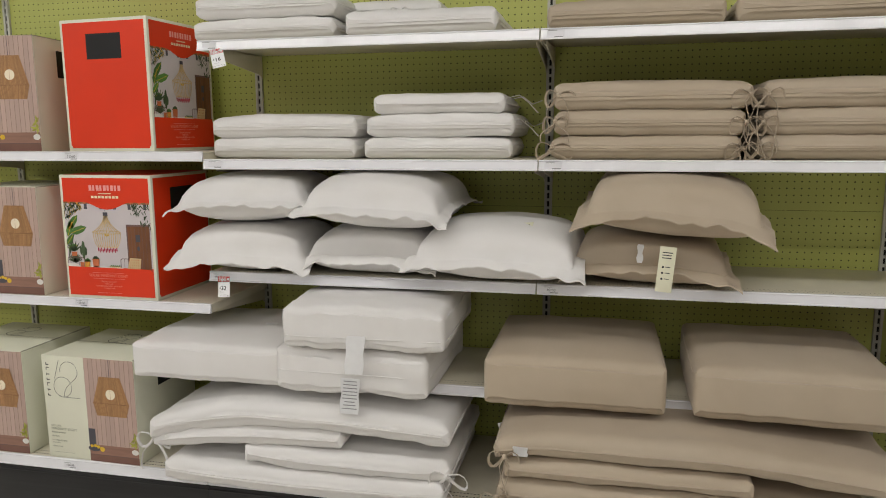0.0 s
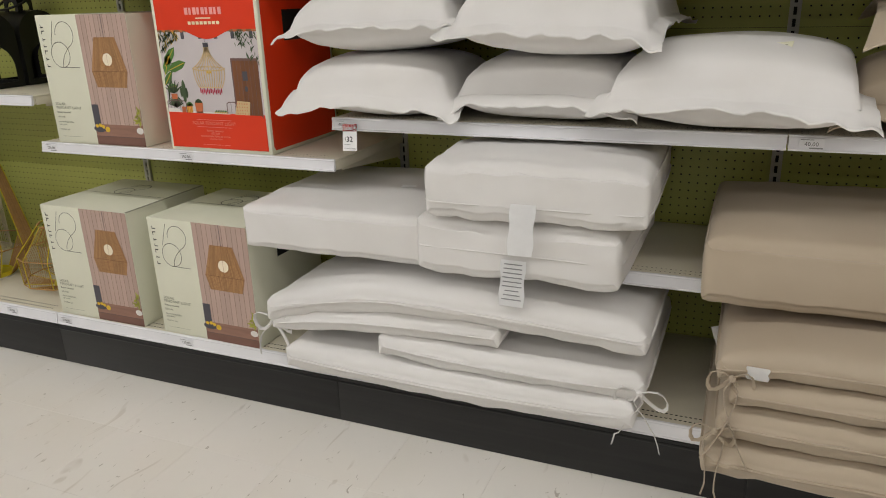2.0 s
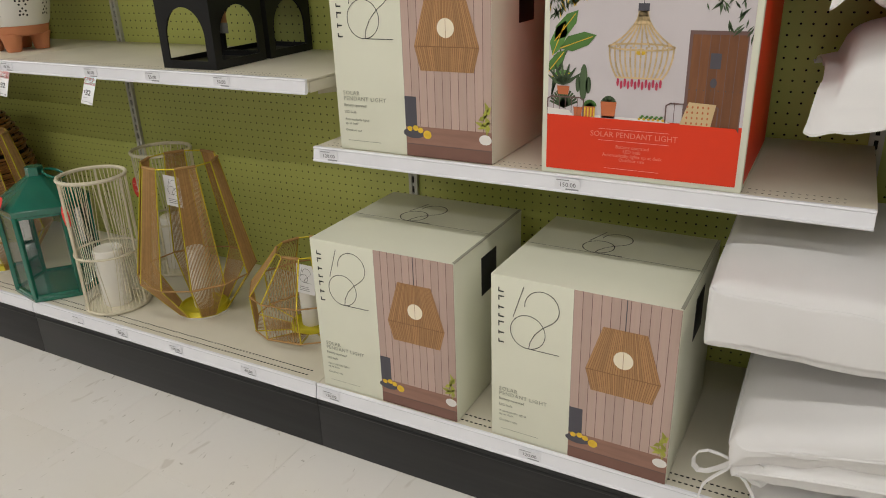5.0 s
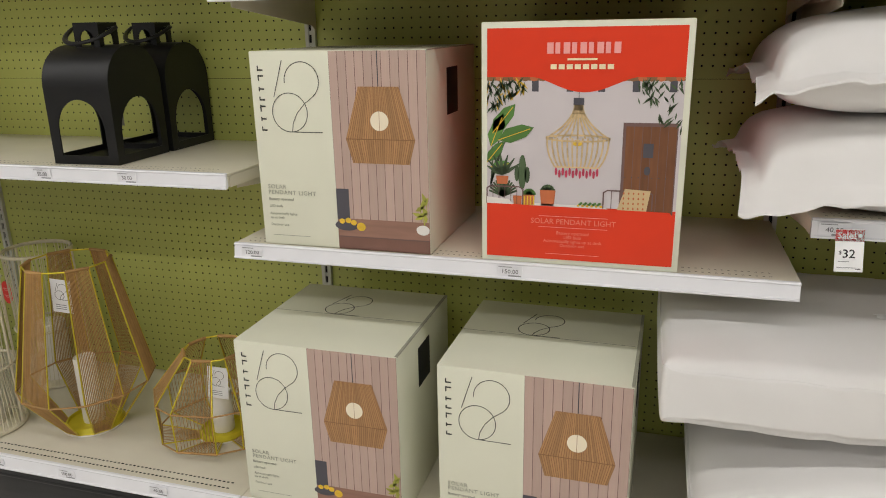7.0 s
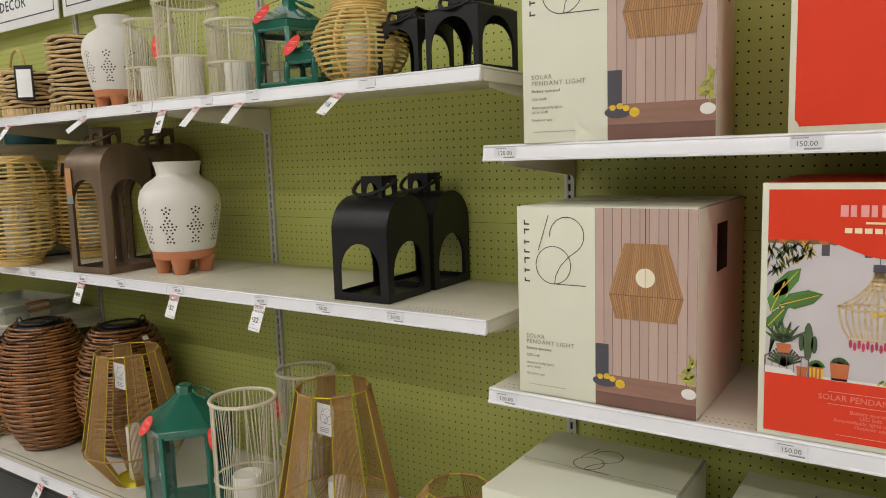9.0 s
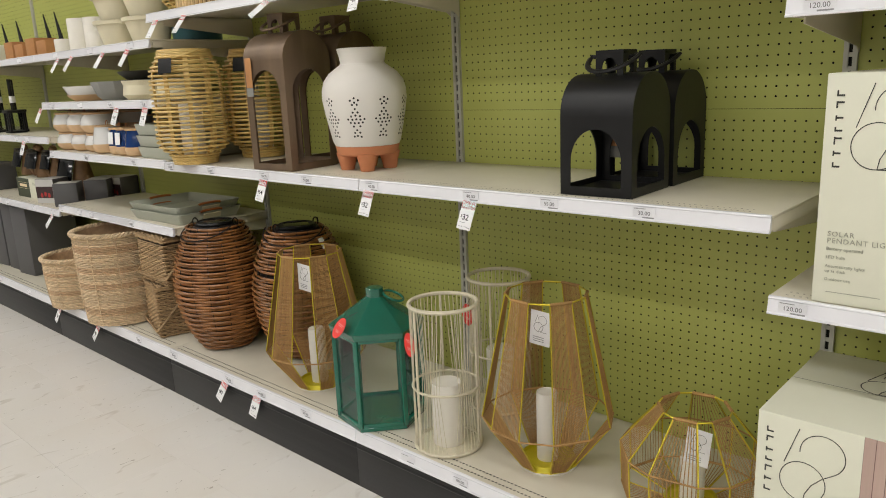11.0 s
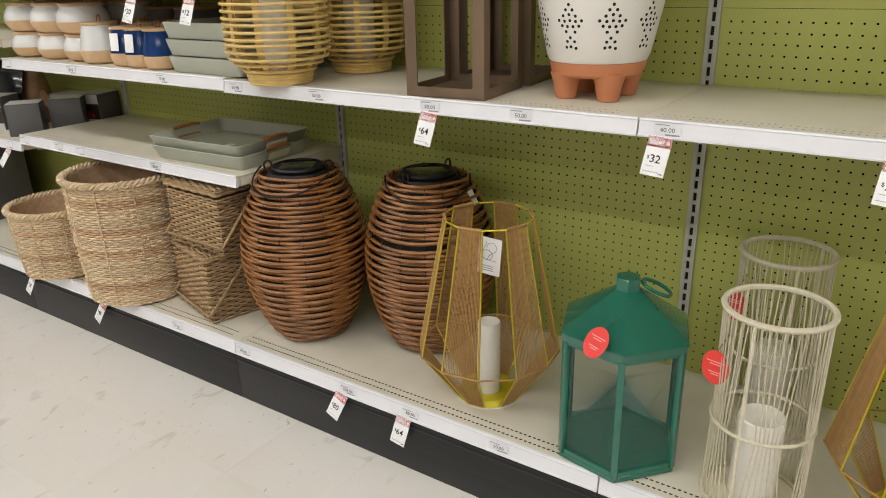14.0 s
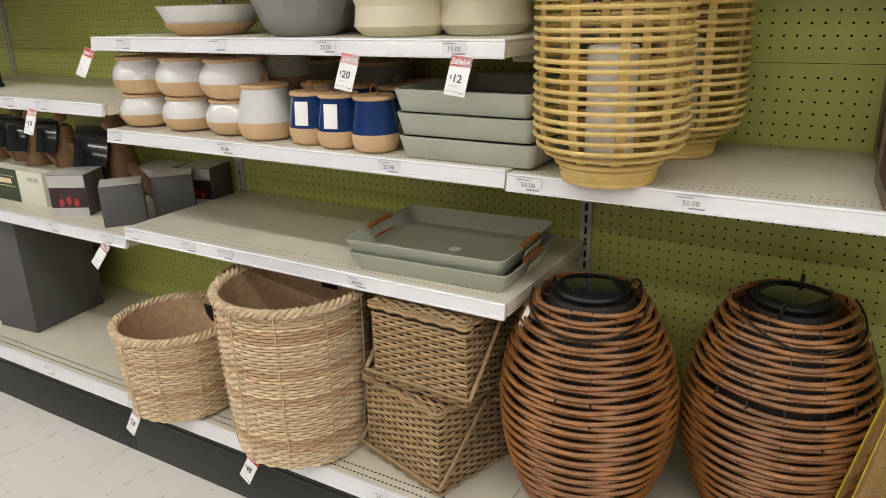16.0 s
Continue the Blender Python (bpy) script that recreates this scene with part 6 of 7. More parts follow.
def bamboo_globe(at, R, H, neck, label, handle=False):
    t = thing("bamboo_lantern", label, "lantern", at, "bamboo lanterns")
    n = 15
    for c in range(n):
        f = (c + 0.5) / n
        r = R * math.sqrt(max(0.0, 1 - (0.86 * (2 * f - 1)) ** 2))
        part("cane_ring", add_tube(bmesh.new(), circle(r, 0.008 + f * (H - 0.02), 36), 0.0036, 6, True), M["bamboo"], t)
    for k in range(9):
        a = 2 * math.pi * k / 9
        pts = [(R * math.sqrt(max(0.0, 1 - (0.86 * (2 * f - 1)) ** 2)) * 0.97 * math.cos(a), R * math.sqrt(max(0.0, 1 - (0.86 * (2 * f - 1)) ** 2)) * 0.97 * math.sin(a), 0.008 + f * (H - 0.02)) for f in [j / 12 for j in range(13)]]
        part("slat", add_tube(bmesh.new(), pts, 0.0055, 6), M["bamboo"], t)
    for j in range(4):
        part("neck_ring", add_tube(bmesh.new(), circle(neck, H - 0.012 + 0.008 * j, 32), 0.0046, 6, True), M["bamboo"], t)
    part("floor_disc", add_lathe(bmesh.new(), [(0, 0.001), (R * 0.55, 0.001), (R * 0.55, 0.007), (0, 0.007)], 28), M["bamboo"], t)
    candle(t, 0, 0, 0.008, R * 0.3, H * 0.6)
    if handle:
        part("handle", add_tube(bmesh.new(), [(neck * math.cos(a), 0, H + 0.012 + 0.085 * math.sin(a)) for a in [math.pi * k / 14 for k in range(15)]], 0.006, 8, False, 0.6), M["bamboo"], t)
    return t


bamboo_globe(pose(-0.487, 0.30, E_TOP), 0.135, 0.215, 0.075, "round bamboo cane lantern on the top shelf")
bamboo_globe(pose(-2.385, 0.31, E_TOP), 0.122, 0.20, 0.06, "round bamboo lantern with an upright handle", True)


# ---- baskets ----
def round_basket(at, r0, r1, H, label, seed, bands=(0.3, 0.6), group="natural wicker baskets"):
    t = thing("wicker_basket", label, "basket", at, group)
    courses = int(H / 0.0088)
    ribs = 54
    rnd = random.Random(seed)
    for c in range(courses):
        f = (c + 0.5) / courses
        r = r0 + (r1 - r0) * f + 0.006 * math.sin(math.pi * f)
        n = ribs * 4
        pts = []
        ph = math.pi if c % 2 else 0
        for k in range(n):
            a = 2 * math.pi * k / n
            pts.append(((r + 0.0023 * math.cos(ribs * a / 2 + ph)) * math.cos(a), (r + 0.0023 * math.cos(ribs * a / 2 + ph)) * math.sin(a), 0.006 + f * (H - 0.012) + rnd.uniform(-0.0004, 0.0004)))
        dark = any(abs(f - b) < 0.035 for b in bands)
        part("cane_course", add_tube(bmesh.new(), pts, 0.0045, 4, True, 1.0), M["natural_dk"] if dark else M["natural"], t)
    part("lining", add_lathe(bmesh.new(), [(0, 0.008), (r0 - 0.007, 0.008), (r0 + (r1 - r0) * 0.5 - 0.001, H * 0.5), (r1 - 0.007, H - 0.006), (r1 - 0.010, H - 0.006), (r0 + (r1 - r0) * 0.5 - 0.005, H * 0.5), (r0 - 0.012, 0.014), (0, 0.014)], 40), M["natural_dk"], t)
    for k in range(10):
        a = 2 * math.pi * k / 10 + 0.2
        part("upright_cane", add_tube(bmesh.new(), [((r0 + (r1 - r0) * f + 0.0075 + 0.005 * math.sin(math.pi * f)) * math.cos(a), (r0 + (r1 - r0) * f + 0.0075 + 0.005 * math.sin(math.pi * f)) * math.sin(a), 0.008 + f * (H - 0.016)) for f in (0, 0.25, 0.5, 0.75, 1)], 0.0017, 5), M["natural"], t)
    bm = bmesh.new()
    for s in range(3):
        pts = []
        n = 150
        for k in range(n):
            a = 2 * math.pi * k / n
            w = a * 22 + s * 2 * math.pi / 3
            rr, zz = r1 + 0.004 + 0.0085 * math.cos(w), H + 0.0075 * math.sin(w)
            pts.append((rr * math.cos(a), rr * math.sin(a), zz))
        add_tube(bm, pts, 0.0062, 5, True)
    part("braided_rim", bm, M["natural"], t, "thick braided rim")
    part("black_tag", box(-0.028, 0.028, -0.0006, 0.0006, -0.06, 0.0, 0.0004), M["black_card"], t, "black card tag inside", at=pose(-0.02, r1 * 0.86, H - 0.02, 8, 0, 0))
    return t


round_basket(pose(-3.06, 0.15, DECK + 0.001), 0.172, 0.190, 0.445, "tall round natural wicker basket with darker bands", 1, (0.16, 0.45, 0.63, 0.86))
round_basket(pose(-3.505, 0.125, DECK + 0.001), 0.150, 0.168, 0.265, "low round natural wicker basket with darker bands", 2, (0.35, 0.72))
round_basket(pose(-3.40, 0.43, DECK + 0.001), 0.15, 0.165, 0.31, "round natural wicker basket behind the others", 3, (0.35, 0.72))


def lidded_basket(at, w, d, H, label, seed, handle_front=True):
    """A rectangular seagrass basket with a woven lid and a square wire-like handle."""
    t = thing("lidded_basket", label, "basket", at, "lidded seagrass baskets")
    # added dark block that gives the gaps in the weave their shade
    part("core", box(-w / 2 + 0.006, w / 2 - 0.006, 0.006, d - 0.006, 0.002, H - 0.012), M["weave_shade"], t)
    rnd = random.Random(seed)
    sx, sd = max(6, int(w / 0.024)), max(6, int(d / 0.024))
    def loop(z, ph, grow):
        pts = []
        hw, y0, y1 = w / 2 + grow, -grow, d + grow
        edges = [((-hw, y0), (hw, y0), sx), ((hw, y0), (hw, y1), sd), ((hw, y1), (-hw, y1), sx), ((-hw, y1), (-hw, y0), sd)]
        for (ax, ay), (bx, by), n in edges:
            nx, ny = (by - ay), -(bx - ax)
            ln = math.hypot(nx, ny)
            nx, ny = nx / ln, ny / ln
            for k in range(n * 3):
                f = k / (n * 3)
                o = 0.0034 * math.sin(math.pi * n * f + ph) if 0 < f else 0
                pts.append((ax + (bx - ax) * f + nx * o, ay + (by - ay) * f + ny * o, z + rnd.uniform(-0.0006, 0.0006)))
        return pts
    courses = int((H - 0.022) / 0.0088)
    for c in range(courses):
        part("grass_course", add_tube(bmesh.new(), loop(0.006 + c * 0.0088, math.pi * (c % 2), -0.004), 0.0046, 4, True), M["seagrass"], t)
    # same shade colour on a sheet under the lid weave
    part("lid_board", box(-w / 2 + 0.004, w / 2 - 0.004, 0.004, d - 0.004, H - 0.011, H - 0.004), M["weave_shade"], t)
    for z in (H - 0.013, H - 0.004):
        part("lid_rim", add_tube(bmesh.new(), loop(z, 0, 0.001), 0.0052, 5, True), M["seagrass"], t)
    rows = int(d / 0.0105)
    for r in range(rows):
        y = 0.006 + r * (d - 0.012) / (rows - 1)
        n = sx * 3
        pts = [(-w / 2 + 0.004 + (w - 0.008) * k / n, y + rnd.uniform(-0.0008, 0.0008), H - 0.002 + 0.0030 * math.sin(math.pi * sx * k / n + math.pi * (r % 2))) for k in range(n + 1)]
        part("lid_course", add_tube(bmesh.new(), pts, 0.0046, 4), M["seagrass"], t)
    if handle_front:
        zb = H * 0.16
        o = 0.014
        part("hoop_handle", add_tube(bmesh.new(), [(-w / 2 - o, d * 0.5, H - 0.02), (-w / 2 - o, 0.0, zb + 0.012), (-w / 2 - o, -o, zb), (-w / 2 - o + 0.012, -o, zb), (w / 2 + o - 0.012, -o, zb), (w / 2 + o, -o, zb), (w / 2 + o, 0.0, zb + 0.012), (w / 2 + o, d * 0.5, H - 0.02)], 0.0052, 7), M["seagrass"], t, "grass-wrapped hoop handle")
    return t


lidded_basket(pose(-2.722, 0.125, DECK + 0.001, 0, 0, -16), 0.275, 0.30, 0.235, "square lidded seagrass basket under another basket", 1)
lidded_basket(pose(-2.662, 0.125, DECK + 0.244, 0, 0, -3), 0.27, 0.29, 0.215, "square lidded seagrass basket stacked on another basket", 2)


def hyacinth_basket(at, r, H, label):
    t = thing("hyacinth_basket", label, "basket", at, "water hyacinth baskets")
    ribs, courses = 16, int(H / 0.02)
    # lining coloured dark to stand for the shade inside the basket
    part("lining", add_lathe(bmesh.new(), [(0, 0.002), (r - 0.012, 0.002), (r - 0.010, H - 0.01), (r - 0.014, H - 0.01), (r - 0.016, 0.006), (0, 0.006)], 28), M["weave_shade"], t)
    for c in range(courses):
        f = (c + 0.5) / courses
        pts = [((r + 0.007 * math.cos(ribs * a / 2 + math.pi * (c % 2))) * math.cos(a), (r + 0.007 * math.cos(ribs * a / 2 + math.pi * (c % 2))) * math.sin(a), 0.03 + f * (H - 0.04) + 0.003 * math.sin(5 * a + c)) for a in [2 * math.pi * k / 64 for k in range(64)]]
        part("grass_course", add_tube(bmesh.new(), pts, 0.0075, 6, True, 0.8), M["hyacinth"], t)
    for k in range(ribs * 3):
        a = 2 * math.pi * k / (ribs * 3)
        part("foot_wrap", add_tube(bmesh.new(), [((r + 0.004) * math.cos(a), (r + 0.004) * math.sin(a), z) for z in (0.001, 0.015, 0.03)], 0.007, 5), M["hyacinth"], t)
    return t


hyacinth_basket(pose(-1.905, 0.35, E_TOP), 0.145, 0.30, "tall round water hyacinth basket on the top shelf")
hb = hyacinth_basket(pose(-2.155, 0.25, E_TOP), 0.108, 0.185, "low round water hyacinth basket on the top shelf")
part("card_tag", box(-0.036, 0.036, -0.0008, 0.0008, -0.13, 0.0, 0.0005), M["black_card"], hb, "white card tag with a black border", at=pose(0.11, -0.09, 0.19, 0, 0, 35))
part("card_face", box(-0.028, 0.028, -0.0014, -0.0009, -0.12, -0.015, 0.0002), M["paper"], hb, "", at=pose(0.11, -0.09, 0.19, 0, 0, 35))


# ---- pierced ceramic lanterns ----
def pierced_vase(at, s, turn=0.0, label="white pierced ceramic vase lantern on terracotta feet"):
    t = thing("ceramic_lantern", label, "lantern", at, "pierced ceramic lanterns")
    prof = [(0.108, 0.083), (0.114, 0.095), (0.124, 0.14), (0.134, 0.19), (0.141, 0.235), (0.1405, 0.265), (0.132, 0.295), (0.113, 0.320), (0.090, 0.336), (0.076, 0.346), (0.073, 0.352), (0.077, 0.375), (0.083, 0.396), (0.081, 0.398), (0.074, 0.38), (0.068, 0.352), (0.06, 0.34)]
    part("body", add_lathe(bmesh.new(), [(r * s, z * s) for r, z in prof], 56), M["ceramic"], t, "matt white glazed body")
    part("foot_band", add_lathe(bmesh.new(), [(0, 0.05 * s), (0.092 * s, 0.05 * s), (0.102 * s, 0.056 * s), (0.109 * s, 0.0825 * s), (0, 0.0825 * s)], 48), M["terracotta"], t, "bare terracotta band")
    for k in range(4):
        a = radians(turn) + 2 * math.pi * k / 4
        m = pose(0.072 * s * math.cos(a), 0.072 * s * math.sin(a), 0)
        part("foot", add_lathe(bmesh.new(), [(0, 0), (0.022 * s, 0), (0.024 * s, 0.004), (0.03 * s, 0.035 * s), (0.037 * s, 0.058 * s), (0, 0.06 * s)], 20), M["terracotta"], t, at=m)
    pat = [(0, 8.5), (-1, 8), (1, 8), (0, 7.5), (-0.6, 7), (0.6, 7), (0, 6), (-0.6, 5.2), (0.6, 5.2), (-1.1, 4.3), (0, 4.5), (1.1, 4.3), (-2, 3.6), (-0.9, 3.5), (0.1, 3.6), (1.1, 3.5), (2.1, 3.6), (-1.4, 2.8), (-0.4, 2.7), (0.6, 2.7), (1.6, 2.8), (-0.7, 1.9), (0.9, 1.9), (0, 1), (-0.6, 0.4), (0.7, 0.4), (0, -0.4), (-0.8, -0.5), (0.9, -0.6)]
    def rad(z):
        for (r0, z0), (r1, z1) in zip(prof, prof[1:]):
            if z0 <= z <= z1:
                return r0 + (r1 - r0) * (z - z0) / (z1 - z0)
        return 0.12
    bm = bmesh.new()
    for g in range(9):
        for px, pz in pat:
            z = 0.125 + pz * 0.0135
            a = radians(turn + 20) + 2 * math.pi * g / 9 + px * 0.0105 / rad(z) * 1.25
            r = rad(z) + 0.0004
            sl = (rad(z + 0.004) - rad(z - 0.004)) / 0.008
            n = Vector((math.cos(a), math.sin(a), -sl)).normalized()
            q = n.to_track_quat("Z", "Y").to_matrix().to_4x4()
            bmesh.ops.create_circle(bm, cap_ends=True, segments=8, radius=0.0036 * s, matrix=Matrix.Translation((r * s * math.cos(a), r * s * math.sin(a), z * s)) @ q)
    ob = part("pierced_hole", bm, M["dark"], t, smooth=False)
    tagged(ob, kind="stuff")
    return t


pierced_vase(pose(-1.396, 0.338, E_MID, 0, 0, -8), 1.0, 52)
pierced_vase(pose(-1.645, 0.30, E_TOP, 0, 0, 10), 0.84, 40)

# ---- pots, bowls, trays and cartons of the far bays ----
def pot(name, label, at, profile, glaze, split, base_mat, lid=None, group="", cord=True):
    """A dipped pot: bare clay below the split height, glaze above, a flat lid with a leather loop."""
    t = thing(name, label, "pot", at, group)
    lo = [(0, 0)] + [p for p in profile if p[1] <= split]
    hi = [p for p in profile if p[1] >= split]
    part("clay_base", add_lathe(bmesh.new(), lo, 32), base_mat, t, "bare clay base")
    top_r, top_z = profile[-1]
    part("glazed_body", add_lathe(bmesh.new(), hi + [(top_r - 0.004, top_z), (top_r - 0.006, top_z - 0.02), (0, top_z - 0.022)], 32), glaze, t, "glossy dipped glaze")
    if lid is not None:
        part("lid", add_lathe(bmesh.new(), [(0, top_z + 0.0005), (lid, top_z + 0.0005), (lid + 0.001, top_z + 0.003), (lid, top_z + 0.009), (0, top_z + 0.010)], 32), M["cork"], t, "flat pale wood lid")
        if cord:
            part("leather_loop", add_tube(bmesh.new(), [(0.011 * math.cos(a), 0.003 * math.sin(a), top_z + 0.0105 + 0.02 * math.sin(a)) for a in [math.pi * k / 8 for k in range(9)]], 0.0018, 6), M["leather"], t)
    return t


def round_prof(r, h, mouth):
    return [(r * 0.62, 0.0), (r * 0.82, h * 0.08), (r * 0.96, h * 0.28), (r, h * 0.45), (r, h * 0.5), (r * 0.985, h * 0.62), (r * 0.92, h * 0.8), (mouth, h * 0.96), (mouth, h)]


z = 0.9915
BW = "white and bare clay dipped round pot with wood lid"
for col, x in enumerate((-3.635, -3.455, -3.285)):
    for row in range(2):
        for dep in range(2):
            r, h = (0.079, 0.082) if row == 0 else (0.09, 0.092)
            pot("dipped_pot", BW, pose(x + 0.01 * row, 0.245 + 0.185 * dep, z + row * 0.0925), round_prof(r, h, r * 0.8), M["glaze_white"], h * 0.45, M["clay"], r * 0.83, "white dipped pots", row == 1 or dep == 1)
JW = lambda r, h: [(r * 0.75, 0.0), (r * 0.9, h * 0.05), (r, h * 0.22), (r, h * 0.36), (r * 0.97, h * 0.5), (r * 0.88, h * 0.75), (r * 0.8, h * 0.95), (r * 0.8, h)]
pot("dipped_jar", "white and bare clay dipped jar with wood lid", pose(-3.155, 0.225, z), JW(0.073, 0.125), M["glaze_white"], 0.125 * 0.36, M["clay"], 0.06, "dipped jars")
for x, y in ((-3.0, 0.215), (-2.905, 0.205), (-2.80, 0.20)):
    j = pot("dipped_jar", "cobalt blue and bare clay dipped jar with wood lid", pose(x, y, z), JW(0.055, 0.115), M["glaze_blue"], 0.115 * 0.36, M["clay"], 0.047, "dipped jars")
    if x < -2.85:
        part("paper_tag", box(-0.017, 0.017, -0.0006, 0.0006, -0.055, 0, 0.0003), M["paper"], j, "white paper tag", at=pose(0.018, -0.053, 0.105, -6, 0, 12))
for k in range(7):
    white = k % 3 == 0
    pot("dipped_jar", ("white" if white else "cobalt blue") + " and bare clay dipped jar behind others", pose(-3.10 + 0.125 * (k % 4), 0.37 + 0.13 * (k // 4), z), JW(0.055, 0.115), M["glaze_white"] if white else M["glaze_blue"], 0.115 * 0.36, M["clay"], 0.047, "dipped jars")
for k in range(2):
    pot("dipped_pot", "large grey and clay dipped pot standing at the back", pose(-3.22 + 0.22 * k, 0.52, z), round_prof(0.095, 0.16, 0.08), M["grey_glaze"], 0.05, M["clay"], 0.083, "white dipped pots")


def tray(label, at, w, d, h, mat, handles=True, group="sage trays", flare=0.02):
    """A shallow tray with flared walls; leather-wrapped grips in cut-outs at the ends."""
    t = thing("serving_tray", label, "tray", at, group)
    bm = bmesh.new()
    def rect(w_, d_, z, rc, y0=0):
        pts = []
        for cx, cy, a0 in ((1, 1, 0), (-1, 1, 90), (-1, -1, 180), (1, -1, 270)):
            for j in range(5):
                a = radians(a0 + 22.5 * j)
                pts.append(bm.verts.new((cx * (w_ / 2 - rc) + rc * math.cos(a), cy * (d_ / 2 - rc) + rc * math.sin(a), z)))
        return pts
    rings = [rect(w - 2 * flare, d - 2 * flare, 0, 0.012), rect(w, d, h, 0.02), rect(w - 0.004, d - 0.004, h + 0.0015, 0.02), rect(w - 0.012, d - 0.012, h - 0.002, 0.018), rect(w - 2 * flare - 0.008, d - 2 * flare - 0.008, 0.005, 0.012)]
    for a, b in zip(rings, rings[1:]):
        for k in range(20):
            j = (k + 1) % 20
            bm.faces.new((a[k], a[j], b[j], b[k]))
    bm.faces.new(rings[0][::-1])
    bm.faces.new(rings[-1])
    part("tray_body", bm, mat, t)
    if handles:
        for s in (-1, 1):
            part("grip", add_tube(bmesh.new(), [(s * (w / 2 - 0.004), y, h + 0.003 - 0.004 * (abs(y) / 0.055) ** 4) for y in [-0.055 + 0.011 * k for k in range(11)]], 0.0056, 8), M["leather"], t, "tan leather-wrapped grip")
            part("grip_slot", box(-0.0012, 0.0012, -0.045, 0.045, 0.014, h - 0.006), M["cream_glaze"], t, at=pose(s * (w / 2 - 0.010), 0, 0, 0, s * 24, 0))
        part("sticker", add_lathe(bmesh.new(), [(0, 0.0055), (0.016, 0.0055), (0.016, 0.006), (0, 0.006)], 16), M["paper"], t, "white round sticker", at=pose(0.02, -0.02, 0))
    return t


TR = "sage green enamel tray with leather grips"
tray(TR, pose(-2.672, 0.325, 0.7012, 0, 0, 3), 0.42, 0.33, 0.045, M["sage"], True)
tray(TR + " on another tray", pose(-2.682, 0.327, 0.7325, 0, 0, 3), 0.42, 0.33, 0.045, M["sage"], True)
ST = "sage stoneware baking dish in a stack"
for k in range(3):
    tray(ST, pose(-2.548 - 0.004 * k, 0.33, 0.9915 + 0.0495 * k), 0.325, 0.36, 0.046, M["sage"], False, "sage dishes", 0.012)


def bowl(label, at, r, h, mat, foot=0.55, split=None, group="stoneware bowls", steps=28):
    t = thing("serving_bowl", label, "bowl", at, group)
    prof = [(0, 0), (r * foot, 0), (r * (foot + 0.18), h * 0.25), (r * 0.93, h * 0.75), (r, h), (r - 0.004, h + 0.001), (r * 0.9, h * 0.75), (r * foot, h * 0.15), (0, h * 0.12)]
    part("bowl_body", add_lathe(bmesh.new(), prof, steps), mat, t)
    if split:
        part("clay_foot", add_lathe(bmesh.new(), [(r * foot + 0.0006, 0), (r * (foot + 0.18) + 0.0008, h * 0.25), (r * (foot + 0.27) + 0.0008, h * 0.42)], steps), M["clay"], t, "bare clay lower half")
    return t


z = 1.2415
for k, (x, y, r, h, key, sp, lab) in enumerate(((-3.365, 0.27, 0.135, 0.072, "glaze_white", True, "white and clay dipped shallow bowl"), (-3.03, 0.26, 0.128, 0.085, "grey_glaze", False, "faceted grey stoneware bowl"),
                                              (-2.755, 0.26, 0.108, 0.082, "cream_glaze", False, "cream flared stoneware bowl"), (-2.585, 0.33, 0.105, 0.082, "cream_glaze", False, "cream flared stoneware bowl"),
                                              (-3.10, 0.43, 0.13, 0.09, "grey_glaze", False, "grey stoneware bowl at the back"), (-2.80, 0.48, 0.108, 0.082, "cream_glaze", False, "cream flared stoneware bowl"))):
    bowl(lab, pose(x, y, z), r, h, M[key], 0.62 if key != "cream_glaze" else 0.8, sp, steps=10 if k == 1 else 28)
bowl("grey stoneware bowl stacked on another", pose(-3.12, 0.42, z + 0.092), 0.115, 0.04, M["grey_glaze"])

# candles and planters on the upper far shelf
z = 1.4812
for k, (x, y, r, h) in enumerate(((-3.36, 0.25, 0.055, 0.155), (-3.22, 0.27, 0.055, 0.15), (-3.30, 0.40, 0.055, 0.14), (-3.55, 0.24, 0.045, 0.07), (-3.45, 0.33, 0.045, 0.07), (-3.14, 0.24, 0.05, 0.075), (-3.64, 0.30, 0.045, 0.07))):
    c = thing("pillar_candle", "plain white pillar candle on a shelf", "candle", pose(x, y, z), "pillar candles")
    part("wax_body", add_lathe(bmesh.new(), [(0, 0), (r, 0), (r, h - 0.003), (r * 0.96, h), (r * 0.85, h - 0.004), (0, h - 0.006)], 28), M["wax"], c)
for k, (x, y) in enumerate(((-2.92, 0.25), (-2.70, 0.28))):
    for lv in range(2):
        c = thing("planter_pot", "cream rimmed planter pot in a stack", "planter", pose(x, y, z + 0.108 * lv), "cream planters")
        part("pot_body", add_lathe(bmesh.new(), [(0, 0), (0.075, 0), (0.10, 0.088), (0.112, 0.09), (0.114, 0.105), (0.108, 0.1065), (0.095, 0.09), (0.07, 0.012), (0, 0.01)], 32), M["cream_glaze"], c)
c = thing("planter_pot", "dark teal cylindrical planter pot", "planter", pose(-2.555, 0.42, z))
part("pot_body", add_lathe(bmesh.new(), [(0, 0), (0.1, 0), (0.105, 0.005), (0.105, 0.13), (0.098, 0.131), (0.095, 0.02), (0, 0.015)], 32), M["teal_glaze"], c)


